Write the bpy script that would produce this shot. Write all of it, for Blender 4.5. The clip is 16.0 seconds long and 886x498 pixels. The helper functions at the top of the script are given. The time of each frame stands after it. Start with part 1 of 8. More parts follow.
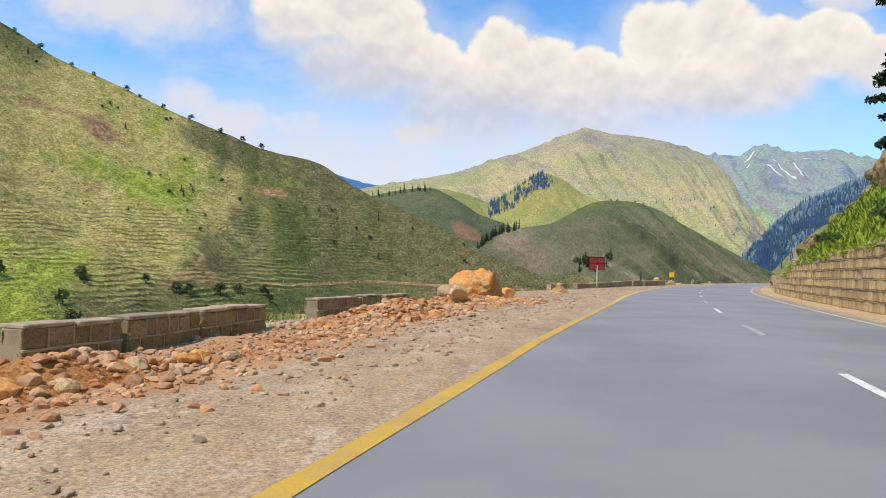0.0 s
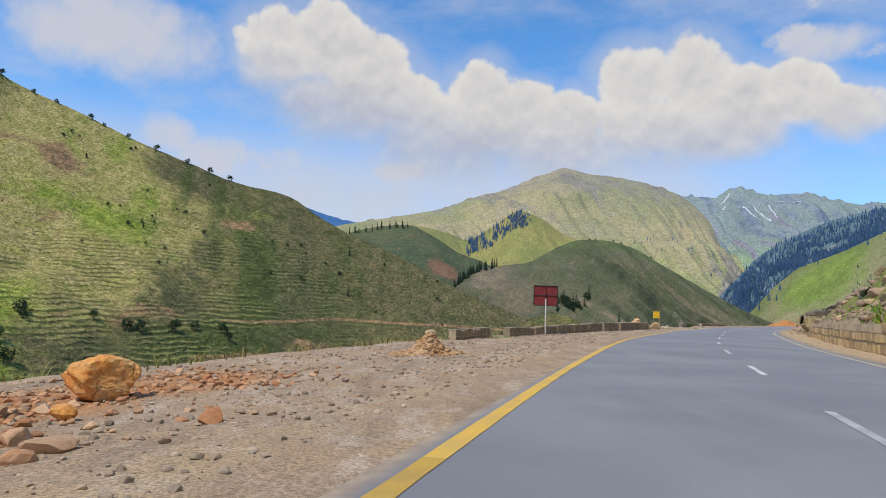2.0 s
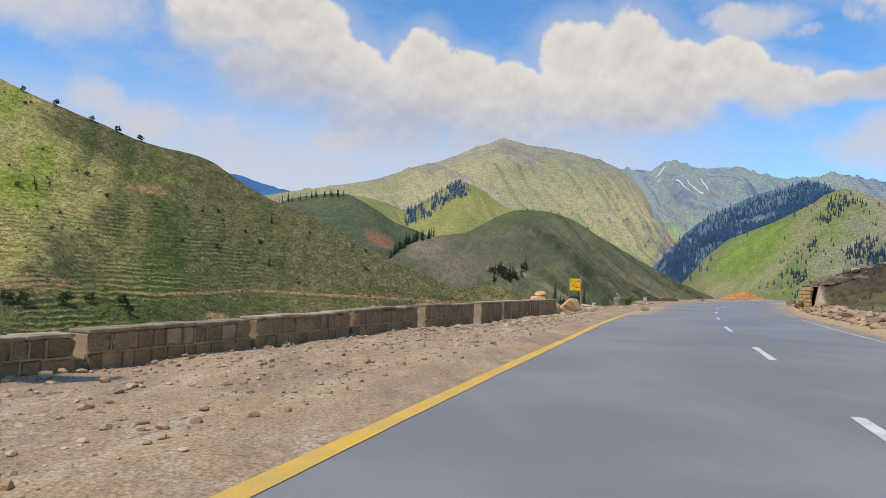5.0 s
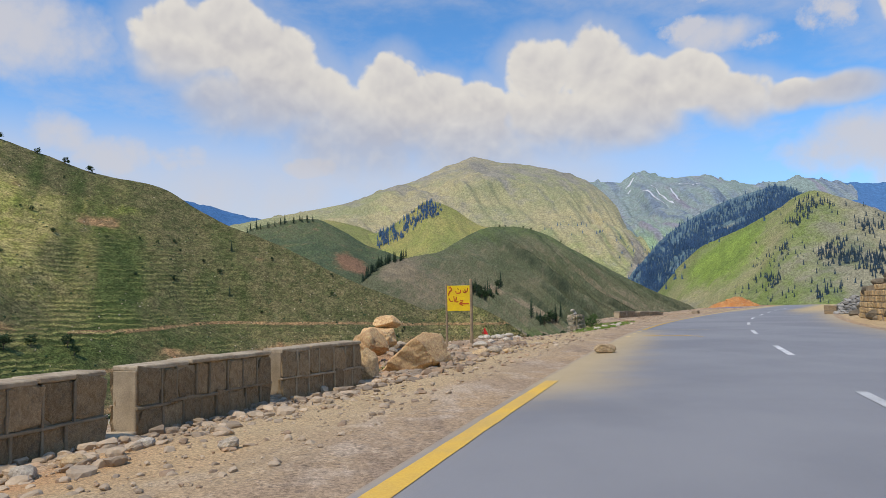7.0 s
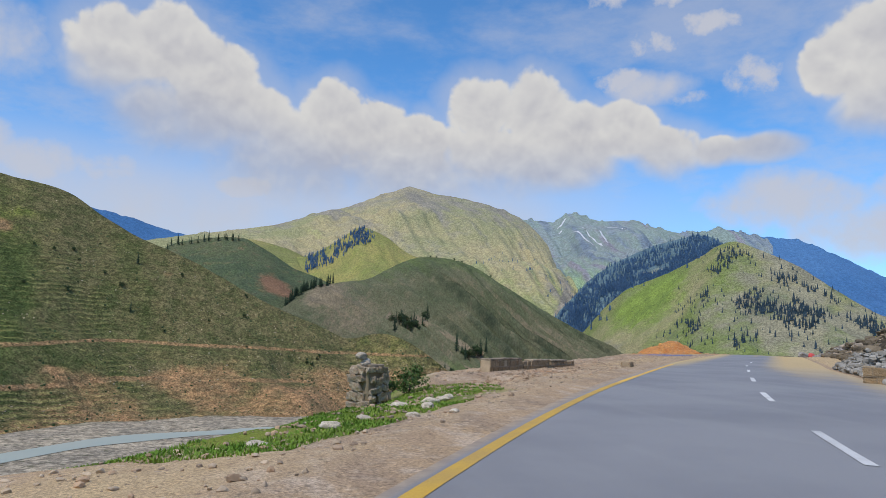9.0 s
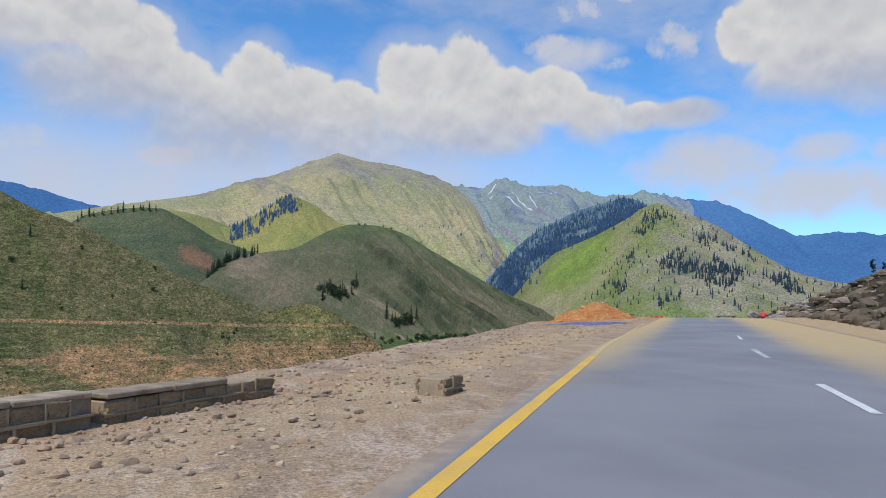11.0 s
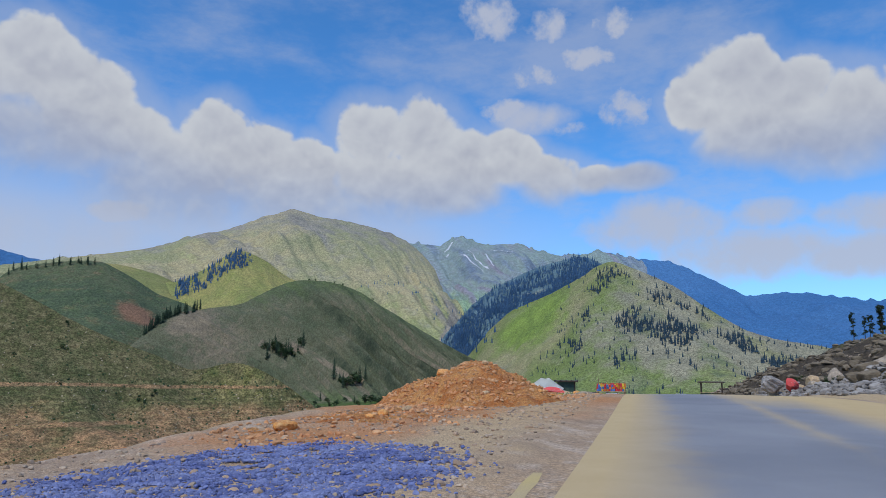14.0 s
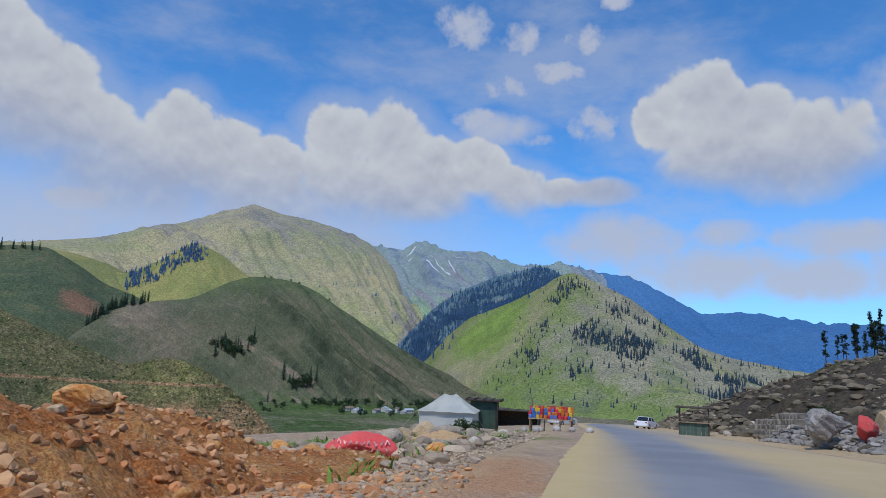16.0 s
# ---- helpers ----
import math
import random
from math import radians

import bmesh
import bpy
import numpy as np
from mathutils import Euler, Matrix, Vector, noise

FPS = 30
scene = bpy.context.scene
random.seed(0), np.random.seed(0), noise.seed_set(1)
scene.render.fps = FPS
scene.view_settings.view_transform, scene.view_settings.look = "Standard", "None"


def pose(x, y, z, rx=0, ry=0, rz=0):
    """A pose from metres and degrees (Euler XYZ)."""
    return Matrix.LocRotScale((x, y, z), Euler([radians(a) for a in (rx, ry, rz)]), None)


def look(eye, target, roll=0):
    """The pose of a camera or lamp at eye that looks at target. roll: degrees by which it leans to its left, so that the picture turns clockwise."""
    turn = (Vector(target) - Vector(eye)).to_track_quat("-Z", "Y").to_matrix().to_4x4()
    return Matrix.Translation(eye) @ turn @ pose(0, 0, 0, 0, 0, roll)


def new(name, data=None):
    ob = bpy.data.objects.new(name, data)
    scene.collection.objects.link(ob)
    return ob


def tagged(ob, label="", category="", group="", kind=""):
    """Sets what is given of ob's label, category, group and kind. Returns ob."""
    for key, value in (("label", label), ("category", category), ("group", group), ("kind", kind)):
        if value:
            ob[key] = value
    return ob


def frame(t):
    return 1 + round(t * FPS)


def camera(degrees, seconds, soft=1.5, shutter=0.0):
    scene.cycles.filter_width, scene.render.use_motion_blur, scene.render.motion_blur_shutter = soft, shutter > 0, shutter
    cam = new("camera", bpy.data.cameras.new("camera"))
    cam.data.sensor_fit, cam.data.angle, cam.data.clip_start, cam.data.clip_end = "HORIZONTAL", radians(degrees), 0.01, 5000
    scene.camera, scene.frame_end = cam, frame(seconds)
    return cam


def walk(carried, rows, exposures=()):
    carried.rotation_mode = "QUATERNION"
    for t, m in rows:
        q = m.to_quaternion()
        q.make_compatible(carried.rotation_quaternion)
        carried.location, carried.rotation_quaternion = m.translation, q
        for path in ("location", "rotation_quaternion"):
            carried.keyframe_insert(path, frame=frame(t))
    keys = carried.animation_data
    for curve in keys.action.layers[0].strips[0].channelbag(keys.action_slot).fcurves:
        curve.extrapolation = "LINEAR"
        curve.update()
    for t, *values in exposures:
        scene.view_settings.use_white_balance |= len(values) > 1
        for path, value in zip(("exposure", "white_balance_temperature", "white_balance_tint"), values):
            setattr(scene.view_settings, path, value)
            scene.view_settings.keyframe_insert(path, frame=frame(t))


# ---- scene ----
cam = camera(65.95, 16.0, 0.6)
PATH = [
    (0.0, 0.00, -0.00, 1.17, 0.36, 1.77, 1.39),
    (0.5, 1.78, 6.15, 1.16, -3.25, 6.68, -1.35),
    (1.0, 3.57, 12.29, 1.15, -2.39, 5.68, -1.35),
    (1.5, 5.41, 18.41, 1.14, -0.62, 4.15, 1.03),
    (2.0, 7.31, 24.49, 1.15, -1.24, 5.03, 1.91),
    (2.5, 9.28, 30.54, 1.17, -1.47, 4.11, 2.88),
    (3.0, 11.32, 36.52, 1.19, -2.52, 5.34, 3.04),
    (3.5, 13.43, 42.40, 1.21, -5.78, 4.41, 1.30),
    (4.0, 15.59, 48.16, 1.22, -6.37, 3.52, 2.05),
    (4.2, 16.49, 50.36, 1.22, -6.14, 2.80, 3.82),
    (6.3, 26.34, 73.52, 1.18, -7.03, 3.63, -2.85),
    (6.5, 27.31, 75.72, 1.18, -7.73, 4.31, -2.39),
    (7.0, 29.89, 81.22, 1.18, -8.28, 4.52, -1.10),
    (7.5, 32.54, 86.69, 1.19, -10.20, 5.98, -1.37),
    (8.0, 35.27, 92.09, 1.19, -9.60, 4.04, 0.66),
    (8.5, 38.07, 97.38, 1.20, -10.84, 5.26, 0.26),
    (9.0, 40.97, 102.58, 1.20, -13.90, 7.11, 1.87),
    (9.5, 43.99, 107.70, 1.21, -14.18, 5.74, 1.43),
    (10.0, 47.18, 112.78, 1.21, -18.37, 4.63, 0.32),
    (10.2, 48.50, 114.79, 1.21, -18.76, 4.44, 0.56),
    (12.3, 63.62, 135.65, 1.23, -21.20, 6.30, -1.27),
    (12.5, 65.08, 137.60, 1.23, -22.10, 8.05, -0.22),
    (13.0, 68.77, 142.45, 1.23, -20.61, 7.60, 0.94),
    (13.5, 72.47, 147.23, 1.23, -21.40, 7.04, 0.46),
    (14.0, 76.15, 151.94, 1.24, -23.17, 9.39, 0.17),
    (14.5, 79.82, 156.56, 1.24, -23.90, 9.71, -0.21),
    (15.0, 83.48, 161.10, 1.25, -25.88, 10.34, 0.04),
    (15.5, 87.13, 165.61, 1.26, -25.96, 10.11, 1.71),
    (16.0, 90.78, 170.09, 1.27, -26.24, 9.93, 2.54),
]


def eye_pose(x, y, z, yaw, pitch, roll):
    """Yaw to the left of +y, pitch up, roll clockwise, in degrees."""
    yw, pt = radians(yaw), radians(pitch)
    ahead = Vector((-math.sin(yw) * math.cos(pt), math.cos(yw) * math.cos(pt), math.sin(pt)))
    eye = Vector((x, y, z))
    return look(eye, eye + ahead, roll)


# stops, kelvin and tint along the way
EXPOSURE = [(0.0, 0.15, 7000, 10), (0.5, 0.0, 6750, 10), (1.0, -0.32, 6600, 10), (2.0, -0.2, 6500, 10), (3.0, -0.27, 6400, 10), (4.0, -0.17, 6750, 10), (7.0, -0.22, 6700, 10), (8.5, -0.25, 6500, 10), (9.5, -0.38, 6250, 10), (10.0, -0.28, 6350, 10), (12.5, -0.40, 5950, 10), (13.0, -0.47, 5850, 10), (16.0, -0.55, 5700, 10)]
walk(cam, [(t, eye_pose(*row)) for t, *row in PATH], exposures=EXPOSURE)

# ---- sky, clouds and sun ----
SUN_AZ, SUN_EL = radians(232), radians(58)  # azimuth from +y towards +x

world = bpy.data.worlds.new("sky")
scene.world = world
world.use_nodes = True
wt = world.node_tree
wt.nodes.clear()


def wmath(op, a, b=None, c=None, clamp=False):
    n = wt.nodes.new("ShaderNodeMath")
    n.operation, n.use_clamp = op, clamp
    for i, v in enumerate((a, b, c)):
        if v is None:
            continue
        if isinstance(v, (int, float)):
            n.inputs[i].default_value = v
        else:
            wt.links.new(v, n.inputs[i])
    return n.outputs[0]


def wmix(fac, a, b):
    n = wt.nodes.new("ShaderNodeMix")
    n.data_type = "RGBA"
    for i, v in ((0, fac), (6, a), (7, b)):
        if isinstance(v, (int, float)):
            n.inputs[i].default_value = v
        elif isinstance(v, tuple):
            n.inputs[i].default_value = (*v, 1)
        else:
            wt.links.new(v, n.inputs[i])
    return n.outputs[2]


def wrange(v, lo, hi, smooth=True):
    n = wt.nodes.new("ShaderNodeMapRange")
    n.interpolation_type = "SMOOTHSTEP" if smooth else "LINEAR"
    wt.links.new(v, n.inputs[0])
    n.inputs[1].default_value, n.inputs[2].default_value = lo, hi
    return n.outputs[0]


def wnoise(vec, scale, detail, rough=0.55, stretch=(1, 1, 1)):
    m = wt.nodes.new("ShaderNodeMapping")
    m.inputs["Scale"].default_value = stretch
    wt.links.new(vec, m.inputs[0])
    n = wt.nodes.new("ShaderNodeTexNoise")
    n.inputs["Scale"].default_value, n.inputs["Detail"].default_value = scale, detail
    n.inputs["Roughness"].default_value = rough
    wt.links.new(m.outputs[0], n.inputs["Vector"])
    return n.outputs[0]


sky = wt.nodes.new("ShaderNodeTexSky")
sky.sky_type, sky.sun_disc = "NISHITA", False
sky.sun_elevation, sky.sun_rotation = SUN_EL, SUN_AZ
sky.altitude, sky.air_density, sky.dust_density, sky.ozone_density = 2500, 1.0, 0.6, 2.2
coord = wt.nodes.new("ShaderNodeTexCoord").outputs["Generated"]
sep = wt.nodes.new("ShaderNodeSeparateXYZ")
wt.links.new(coord, sep.inputs[0])
az = wmath("MULTIPLY", wmath("ARCTAN2", sep.outputs[0], sep.outputs[1]), 57.2958)
el = wmath("MULTIPLY", wmath("ARCSINE", sep.outputs[2]), 57.2958)

# cumulus heaps: azimuth, elevation, half width, half height, in degrees
BANK = [(-13.2, 20.6, 3.8, 3.1), (-9.3, 21.0, 3.8, 3.3), (-6.0, 19.4, 4, 3.2), (-2.4, 17.2, 4, 2.6), (-7.1, 16.6, 5.5, 2.9),
        (0.2, 15.8, 3.6, 2.4), (4.2, 17.4, 3.7, 3.0), (7.8, 16.6, 2.9, 2.7), (11.9, 15.7, 3.0, 2.5), (16.8, 18.4, 3.2, 3.1),
        (21.4, 18.2, 3.6, 3.5), (18.1, 15.3, 6.4, 2.9), (25.3, 16.1, 3.4, 3.1), (29.0, 16.9, 3.1, 2.3), (32.5, 15.3, 3.0, 2.1),
        (39, 14.9, 2.9, 1.0), (35.8, 14.9, 2.4, 1.2), (10.2, 13.8, 7.8, 2.4), (2.3, 13.9, 7.3, 2.7), (23.4, 14, 4.6, 1.7)]
RIGHT = [(47.0, 21.0, 4.2, 3.5), (44.6, 20.3, 2.9, 2.4), (50.9, 20.0, 3.6, 2.6), (55.9, 17.8, 4.3, 3.2), (53.2, 16.8, 5.5, 2.6),
         (49.1, 17.6, 4.5, 2.4)]
LOW = [(-21.5, 12.6, 2.4, 1.9), (-13.5, 11.4, 2.7, 1.5), (-17.5, 11.2, 4.9, 1.9), (-2.8, 11.2, 2.4, 1.0), (-25.5, 19.6, 7.6, 2.9),
       (31.1, 20.0, 3.0, 1.3), (41.1, 10.8, 6.0, 2.2), (48.9, 11.3, 2.6, 1.2), (56.7, 10.5, 4.0, 1.3), (47.6, 8.4, 7.0, 2.0), (56, 7.8, 6.0, 1.6), (-38, 24, 8, 3), (70, 20, 10, 4)]
PUFFS = [(38.8, 20.3, 2.2, 1.6), (26.9, 28.3, 2.2, 1.4), (28.5, 27.1, 2.7, 1.3), (32.0, 27.1, 2.1, 1.4), (38.5, 26.9, 2.6, 1.2), (35.6, 24.5, 2.3, 0.9),
         (30.4, 23.4, 2.8, 1.1), (29.0, 20.6, 2.2, 0.9), (33.5, 19.1, 2.0, 0.6), (40.7, 29.6, 1.4, 0.6)]


def heap(blobs):
    best = None
    for a, e, ra, re in blobs:
        p = wmath("POWER", wmath("DIVIDE", wmath("SUBTRACT", az, a), ra), 2)
        q = wmath("POWER", wmath("DIVIDE", wmath("SUBTRACT", el, e), re), 2)
        d = wmath("SUBTRACT", 1.0, wmath("ADD", p, q))
        best = d if best is None else wmath("SMOOTH_MAX", best, d, 0.35)
    return wmath("MAXIMUM", best, -2.0)


def puffs(vec):
    """Cauliflower heads: rounded cells of two sizes, broken by a fine noise."""
    total = None
    warp = wt.nodes.new("ShaderNodeVectorMath")
    warp.operation = "MULTIPLY_ADD"
    grain = wt.nodes.new("ShaderNodeTexNoise")
    grain.inputs["Scale"].default_value, grain.inputs["Detail"].default_value = 16, 3
    wt.links.new(vec, grain.inputs["Vector"]), wt.links.new(grain.outputs["Color"], warp.inputs[0])
    warp.inputs[1].default_value = (0.04, 0.04, 0.04)
    wt.links.new(vec, warp.inputs[2])
    for scale, gain in ((15, 0.8), (36, 0.42), (85, 0.18)):
        n = wt.nodes.new("ShaderNodeTexVoronoi")
        n.feature = "SMOOTH_F1"
        n.inputs["Scale"].default_value, n.inputs["Smoothness"].default_value = scale, 0.25
        wt.links.new(warp.outputs[0], n.inputs["Vector"])
        v = wmath("MULTIPLY", wmath("SUBTRACT", 0.42, n.outputs["Distance"]), gain)
        total = v if total is None else wmath("ADD", total, v)
    return total


towards = wt.nodes.new("ShaderNodeVectorMath")
wt.links.new(coord, towards.inputs[0])
towards.inputs[1].default_value = (-0.004, -0.003, 0.013)
heads, heads_up = puffs(coord), puffs(towards.outputs[0])
billow = wmath("SUBTRACT", wnoise(coord, 11, 4, 0.55), 0.5)
tatter = wmath("SUBTRACT", wnoise(coord, 30, 6, 0.65), 0.5)
wisp = wnoise(coord, 3.4, 7, 0.62, (1, 1, 2.4))
bank, low, tufts = heap(BANK + RIGHT), heap(LOW), heap(PUFFS)
mass = wmath("ADD", bank, wmath("MULTIPLY", billow, 0.9))
body = wmath("ADD", mass, wmath("ADD", wmath("MULTIPLY", heads, 0.95), wmath("MULTIPLY_ADD", tatter, 0.4, 0.16)))
# crisp heads above the middle of each bank, ragged and thin below it
middle = wmath("ADD", 15.0, wmath("MULTIPLY", wrange(az, 6.0, -14.0, False), 4.6))
middle = wmath("ADD", middle, wmath("MULTIPLY", wrange(az, 36.0, 42.0), 2.6))
crown = wrange(wmath("SUBTRACT", el, middle), -3.2, 1.6)
lo_edge = wmath("SUBTRACT", wmath("MULTIPLY", crown, 1.05), 1.10)
width = wmath("SUBTRACT", 2.3, wmath("MULTIPLY", crown, 1.98))
solid = wrange(wmath("DIVIDE", wmath("SUBTRACT", body, lo_edge), width), 0.0, 1.0)
solid = wmath("MULTIPLY", solid, wmath("ADD", 0.72, wmath("MULTIPLY", crown, 0.28)))
ragged = wmath("ADD", wmath("MULTIPLY", billow, 2.2), wmath("ADD", wmath("MULTIPLY", heads, 1.0), wmath("MULTIPLY", tatter, 1.2)))
soft = wmath("MULTIPLY", wrange(wmath("ADD", low, ragged), -1.3, 0.9), 0.9)
puffy = wmath("MULTIPLY", wrange(wmath("ADD", tufts, wmath("ADD", wmath("MULTIPLY", ragged, 1.3), wmath("MULTIPLY", tatter, 2.4))), -0.9, 1.1), 0.9)
halo = wmath("MULTIPLY", wrange(wmath("ADD", bank, wmath("MULTIPLY", billow, 3.2)), -1.6, 0.5), 0.45)
veil = wmath("MULTIPLY", wrange(wisp, 0.42, 0.72), 0.46)
lowhaze = wmath("MULTIPLY", wmath("MULTIPLY", wrange(el, 17.0, 9.5), wmath("ADD", 0.30, wmath("MULTIPLY", wrange(az, 34.0, 16.0), 0.62))), wmath("ADD", 0.86, wmath("MULTIPLY", billow, 0.5)), clamp=True)
thin = wmath("MAXIMUM", wmath("MAXIMUM", wmath("MAXIMUM", soft, puffy), halo), wmath("MAXIMUM", veil, lowhaze))
relief = wmath("MULTIPLY", wmath("SUBTRACT", heads, heads_up), 0.95)
rim = wmath("MULTIPLY", wrange(body, 1.0, 0.0), wmath("MULTIPLY", crown, 0.42))
lit = wmath("ADD", wmath("ADD", relief, rim), wmath("ADD", wmath("MULTIPLY", crown, 0.46), wmath("MULTIPLY", billow, 0.9)))
lit = wmath("ADD", lit, 0.12, clamp=True)
cloud = wmix(lit, (0.565, 0.56, 0.61), (0.84, 0.82, 0.79))

scaled = wt.nodes.new("ShaderNodeVectorMath")
scaled.operation = "MULTIPLY"
wt.links.new(sky.outputs[0], scaled.inputs[0])
scaled.inputs[1].default_value = (0.122, 0.212, 0.260)
tone = wmix(thin, scaled.outputs[0], (0.70, 0.705, 0.765))
tone = wmix(solid, tone, cloud)
bg = wt.nodes.new("ShaderNodeBackground")
wt.links.new(tone, bg.inputs[0])
bg.inputs[1].default_value = 1.0
wt.links.new(bg.outputs[0], wt.nodes.new("ShaderNodeOutputWorld").inputs[0])

sun = new("sun", bpy.data.lights.new("sun", "SUN"))
sun.data.energy, sun.data.angle, sun.data.color = 3.4, radians(3.0), (1.0, 0.89, 0.74)
sun.matrix_world = look((0, 0, 0), (-math.sin(SUN_AZ) * math.cos(SUN_EL), -math.cos(SUN_AZ) * math.cos(SUN_EL), -math.sin(SUN_EL)))
sun.location = (0, 0, 100)

# ---- materials ----


class Nodes:
    """A small builder of node materials; all coordinates are metres."""

    def __init__(self, name):
        self.m = bpy.data.materials.new(name)
        self.m.use_nodes = True
        self.t = self.m.node_tree
        self.b = self.t.nodes["Principled BSDF"]
        self.pos = self.t.nodes.new("ShaderNodeTexCoord").outputs["Object"]

    def put(self, v, socket):
        if isinstance(v, (int, float)):
            socket.default_value = v
        elif isinstance(v, tuple):
            socket.default_value = (*v, 1) if len(v) == 3 else v
        else:
            self.t.links.new(v, socket)

    def noise(self, scale, detail=4, rough=0.55, stretch=None, vec=None):
        vec = vec or self.pos
        if stretch:
            mp = self.t.nodes.new("ShaderNodeMapping")
            mp.inputs["Scale"].default_value = stretch
            self.t.links.new(vec, mp.inputs[0])
            vec = mp.outputs[0]
        n = self.t.nodes.new("ShaderNodeTexNoise")
        n.inputs["Scale"].default_value, n.inputs["Detail"].default_value, n.inputs["Roughness"].default_value = scale, detail, rough
        self.t.links.new(vec, n.inputs["Vector"])
        return n.outputs[0]

    def cells(self, scale, feature="F1"):
        n = self.t.nodes.new("ShaderNodeTexVoronoi")
        n.feature = feature
        n.inputs["Scale"].default_value = scale
        self.t.links.new(self.pos, n.inputs["Vector"])
        return n

    def math(self, op, a, b=0.0, clamp=False):
        n = self.t.nodes.new("ShaderNodeMath")
        n.operation, n.use_clamp = op, clamp
        self.put(a, n.inputs[0]), self.put(b, n.inputs[1])
        return n.outputs[0]

    def span(self, v, lo, hi):
        n = self.t.nodes.new("ShaderNodeMapRange")
        n.interpolation_type = "SMOOTHSTEP"
        self.put(v, n.inputs[0])
        n.inputs[1].default_value, n.inputs[2].default_value = lo, hi
        return n.outputs[0]

    def mix(self, fac, a, b, blend="MIX"):
        n = self.t.nodes.new("ShaderNodeMix")
        n.data_type, n.blend_type = "RGBA", blend
        self.put(fac, n.inputs[0]), self.put(a, n.inputs[6]), self.put(b, n.inputs[7])
        return n.outputs[2]

    def attr(self, name):
        n = self.t.nodes.new("ShaderNodeAttribute")
        n.attribute_name = name
        s = self.t.nodes.new("ShaderNodeSeparateColor")
        self.t.links.new(n.outputs["Color"], s.inputs[0])
        return s.outputs

    def chance(self, island=False):
        if island:
            return self.t.nodes.new("ShaderNodeNewGeometry").outputs["Random Per Island"]
        return self.t.nodes.new("ShaderNodeObjectInfo").outputs["Random"]

    def bump(self, height, strength=0.5, distance=0.02):
        n = self.t.nodes.new("ShaderNodeBump")
        n.inputs["Strength"].default_value, n.inputs["Distance"].default_value = strength, distance
        self.put(height, n.inputs["Height"])
        self.t.links.new(n.outputs[0], self.b.inputs["Normal"])

    def done(self, color, rough=0.9, metal=0.0, spec=0.3):
        self.put(color, self.b.inputs["Base Color"])
        self.put(rough, self.b.inputs["Roughness"])
        self.b.inputs["Metallic"].default_value = metal
        self.b.inputs["Specular IOR Level"].default_value = spec
        return self.m


def plain(name, c1, c2, scale=3.0, fine=30.0, rough=0.85, bump=0.4, depth=0.01, island=False, metal=0.0, spec=0.3):
    """Two tones over a coarse noise, a finer grain over both, a different shade from piece to piece."""
    k = Nodes(name)
    base = k.mix(k.span(k.noise(scale, 5), 0.35, 0.65), c1, c2)
    grain = k.noise(fine, 4, 0.65)
    base = k.mix(0.55, base, k.mix(grain, (0.25, 0.25, 0.25), (1.0, 1.0, 1.0)), "OVERLAY")
    vary = k.math("MULTIPLY_ADD", k.chance(island), 0.5)
    vary.node.inputs[2].default_value = 0.72
    scalev = k.t.nodes.new("ShaderNodeVectorMath")
    scalev.operation = "SCALE"
    k.t.links.new(base, scalev.inputs[0]), k.t.links.new(vary, scalev.inputs["Scale"])
    k.bump(grain, bump, depth)
    return k.done(scalev.outputs[0], rough, metal, spec)


def rock(name, c1, c2, stain, scale=1.0, crack=0.5, rough=0.93):
    """Broken rock: two tones, stains, a net of cracks, coarse and fine relief."""
    k = Nodes(name)
    coarse, fine = k.noise(1.7 * scale, 7, 0.68), k.noise(16 * scale, 5, 0.75)
    base = k.mix(k.span(coarse, 0.36, 0.62), c1, c2)
    base = k.mix(k.math("MULTIPLY", k.span(k.noise(0.8 * scale, 5, 0.7), 0.52, 0.64), 0.8), base, stain)
    warp = k.t.nodes.new("ShaderNodeVectorMath")
    warp.operation = "MULTIPLY_ADD"
    shift = k.t.nodes.new("ShaderNodeTexNoise")
    shift.inputs["Scale"].default_value, shift.inputs["Detail"].default_value = 2.5 * scale, 4
    k.t.links.new(k.pos, shift.inputs["Vector"]), k.t.links.new(shift.outputs["Color"], warp.inputs[0])
    warp.inputs[1].default_value = (0.5 / scale, 0.5 / scale, 0.8 / scale)
    k.t.links.new(k.pos, warp.inputs[2])
    net = k.t.nodes.new("ShaderNodeTexVoronoi")
    net.feature = "DISTANCE_TO_EDGE"
    net.inputs["Scale"].default_value = 1.7 * scale
    k.t.links.new(warp.outputs[0], net.inputs["Vector"])
    split = k.math("MULTIPLY", k.span(net.outputs["Distance"], 0.035, 0.0), k.span(k.noise(1.3 * scale, 4, 0.6), 0.42, 0.60))
    base = k.mix(k.math("MULTIPLY", split, crack), base, (c1[0] * 0.45, c1[1] * 0.42, c1[2] * 0.4))
    base = k.mix(0.5, base, k.mix(k.span(fine, 0.3, 0.7), (0.2, 0.2, 0.2), (0.92, 0.92, 0.92)), "OVERLAY")
    vary = k.math("MULTIPLY_ADD", k.chance(), 0.4)
    vary.node.inputs[2].default_value = 0.8
    tone = k.t.nodes.new("ShaderNodeVectorMath")
    tone.operation = "SCALE"
    k.t.links.new(base, tone.inputs[0]), k.t.links.new(vary, tone.inputs["Scale"])
    h = k.math("ADD", k.math("MULTIPLY", coarse, 1.6), k.math("MULTIPLY", fine, 0.35))
    k.bump(k.math("SUBTRACT", h, k.math("MULTIPLY", split, crack * 0.8)), 0.8, 0.07 / scale)
    return k.done(tone.outputs[0], rough, 0.0, 0.2)


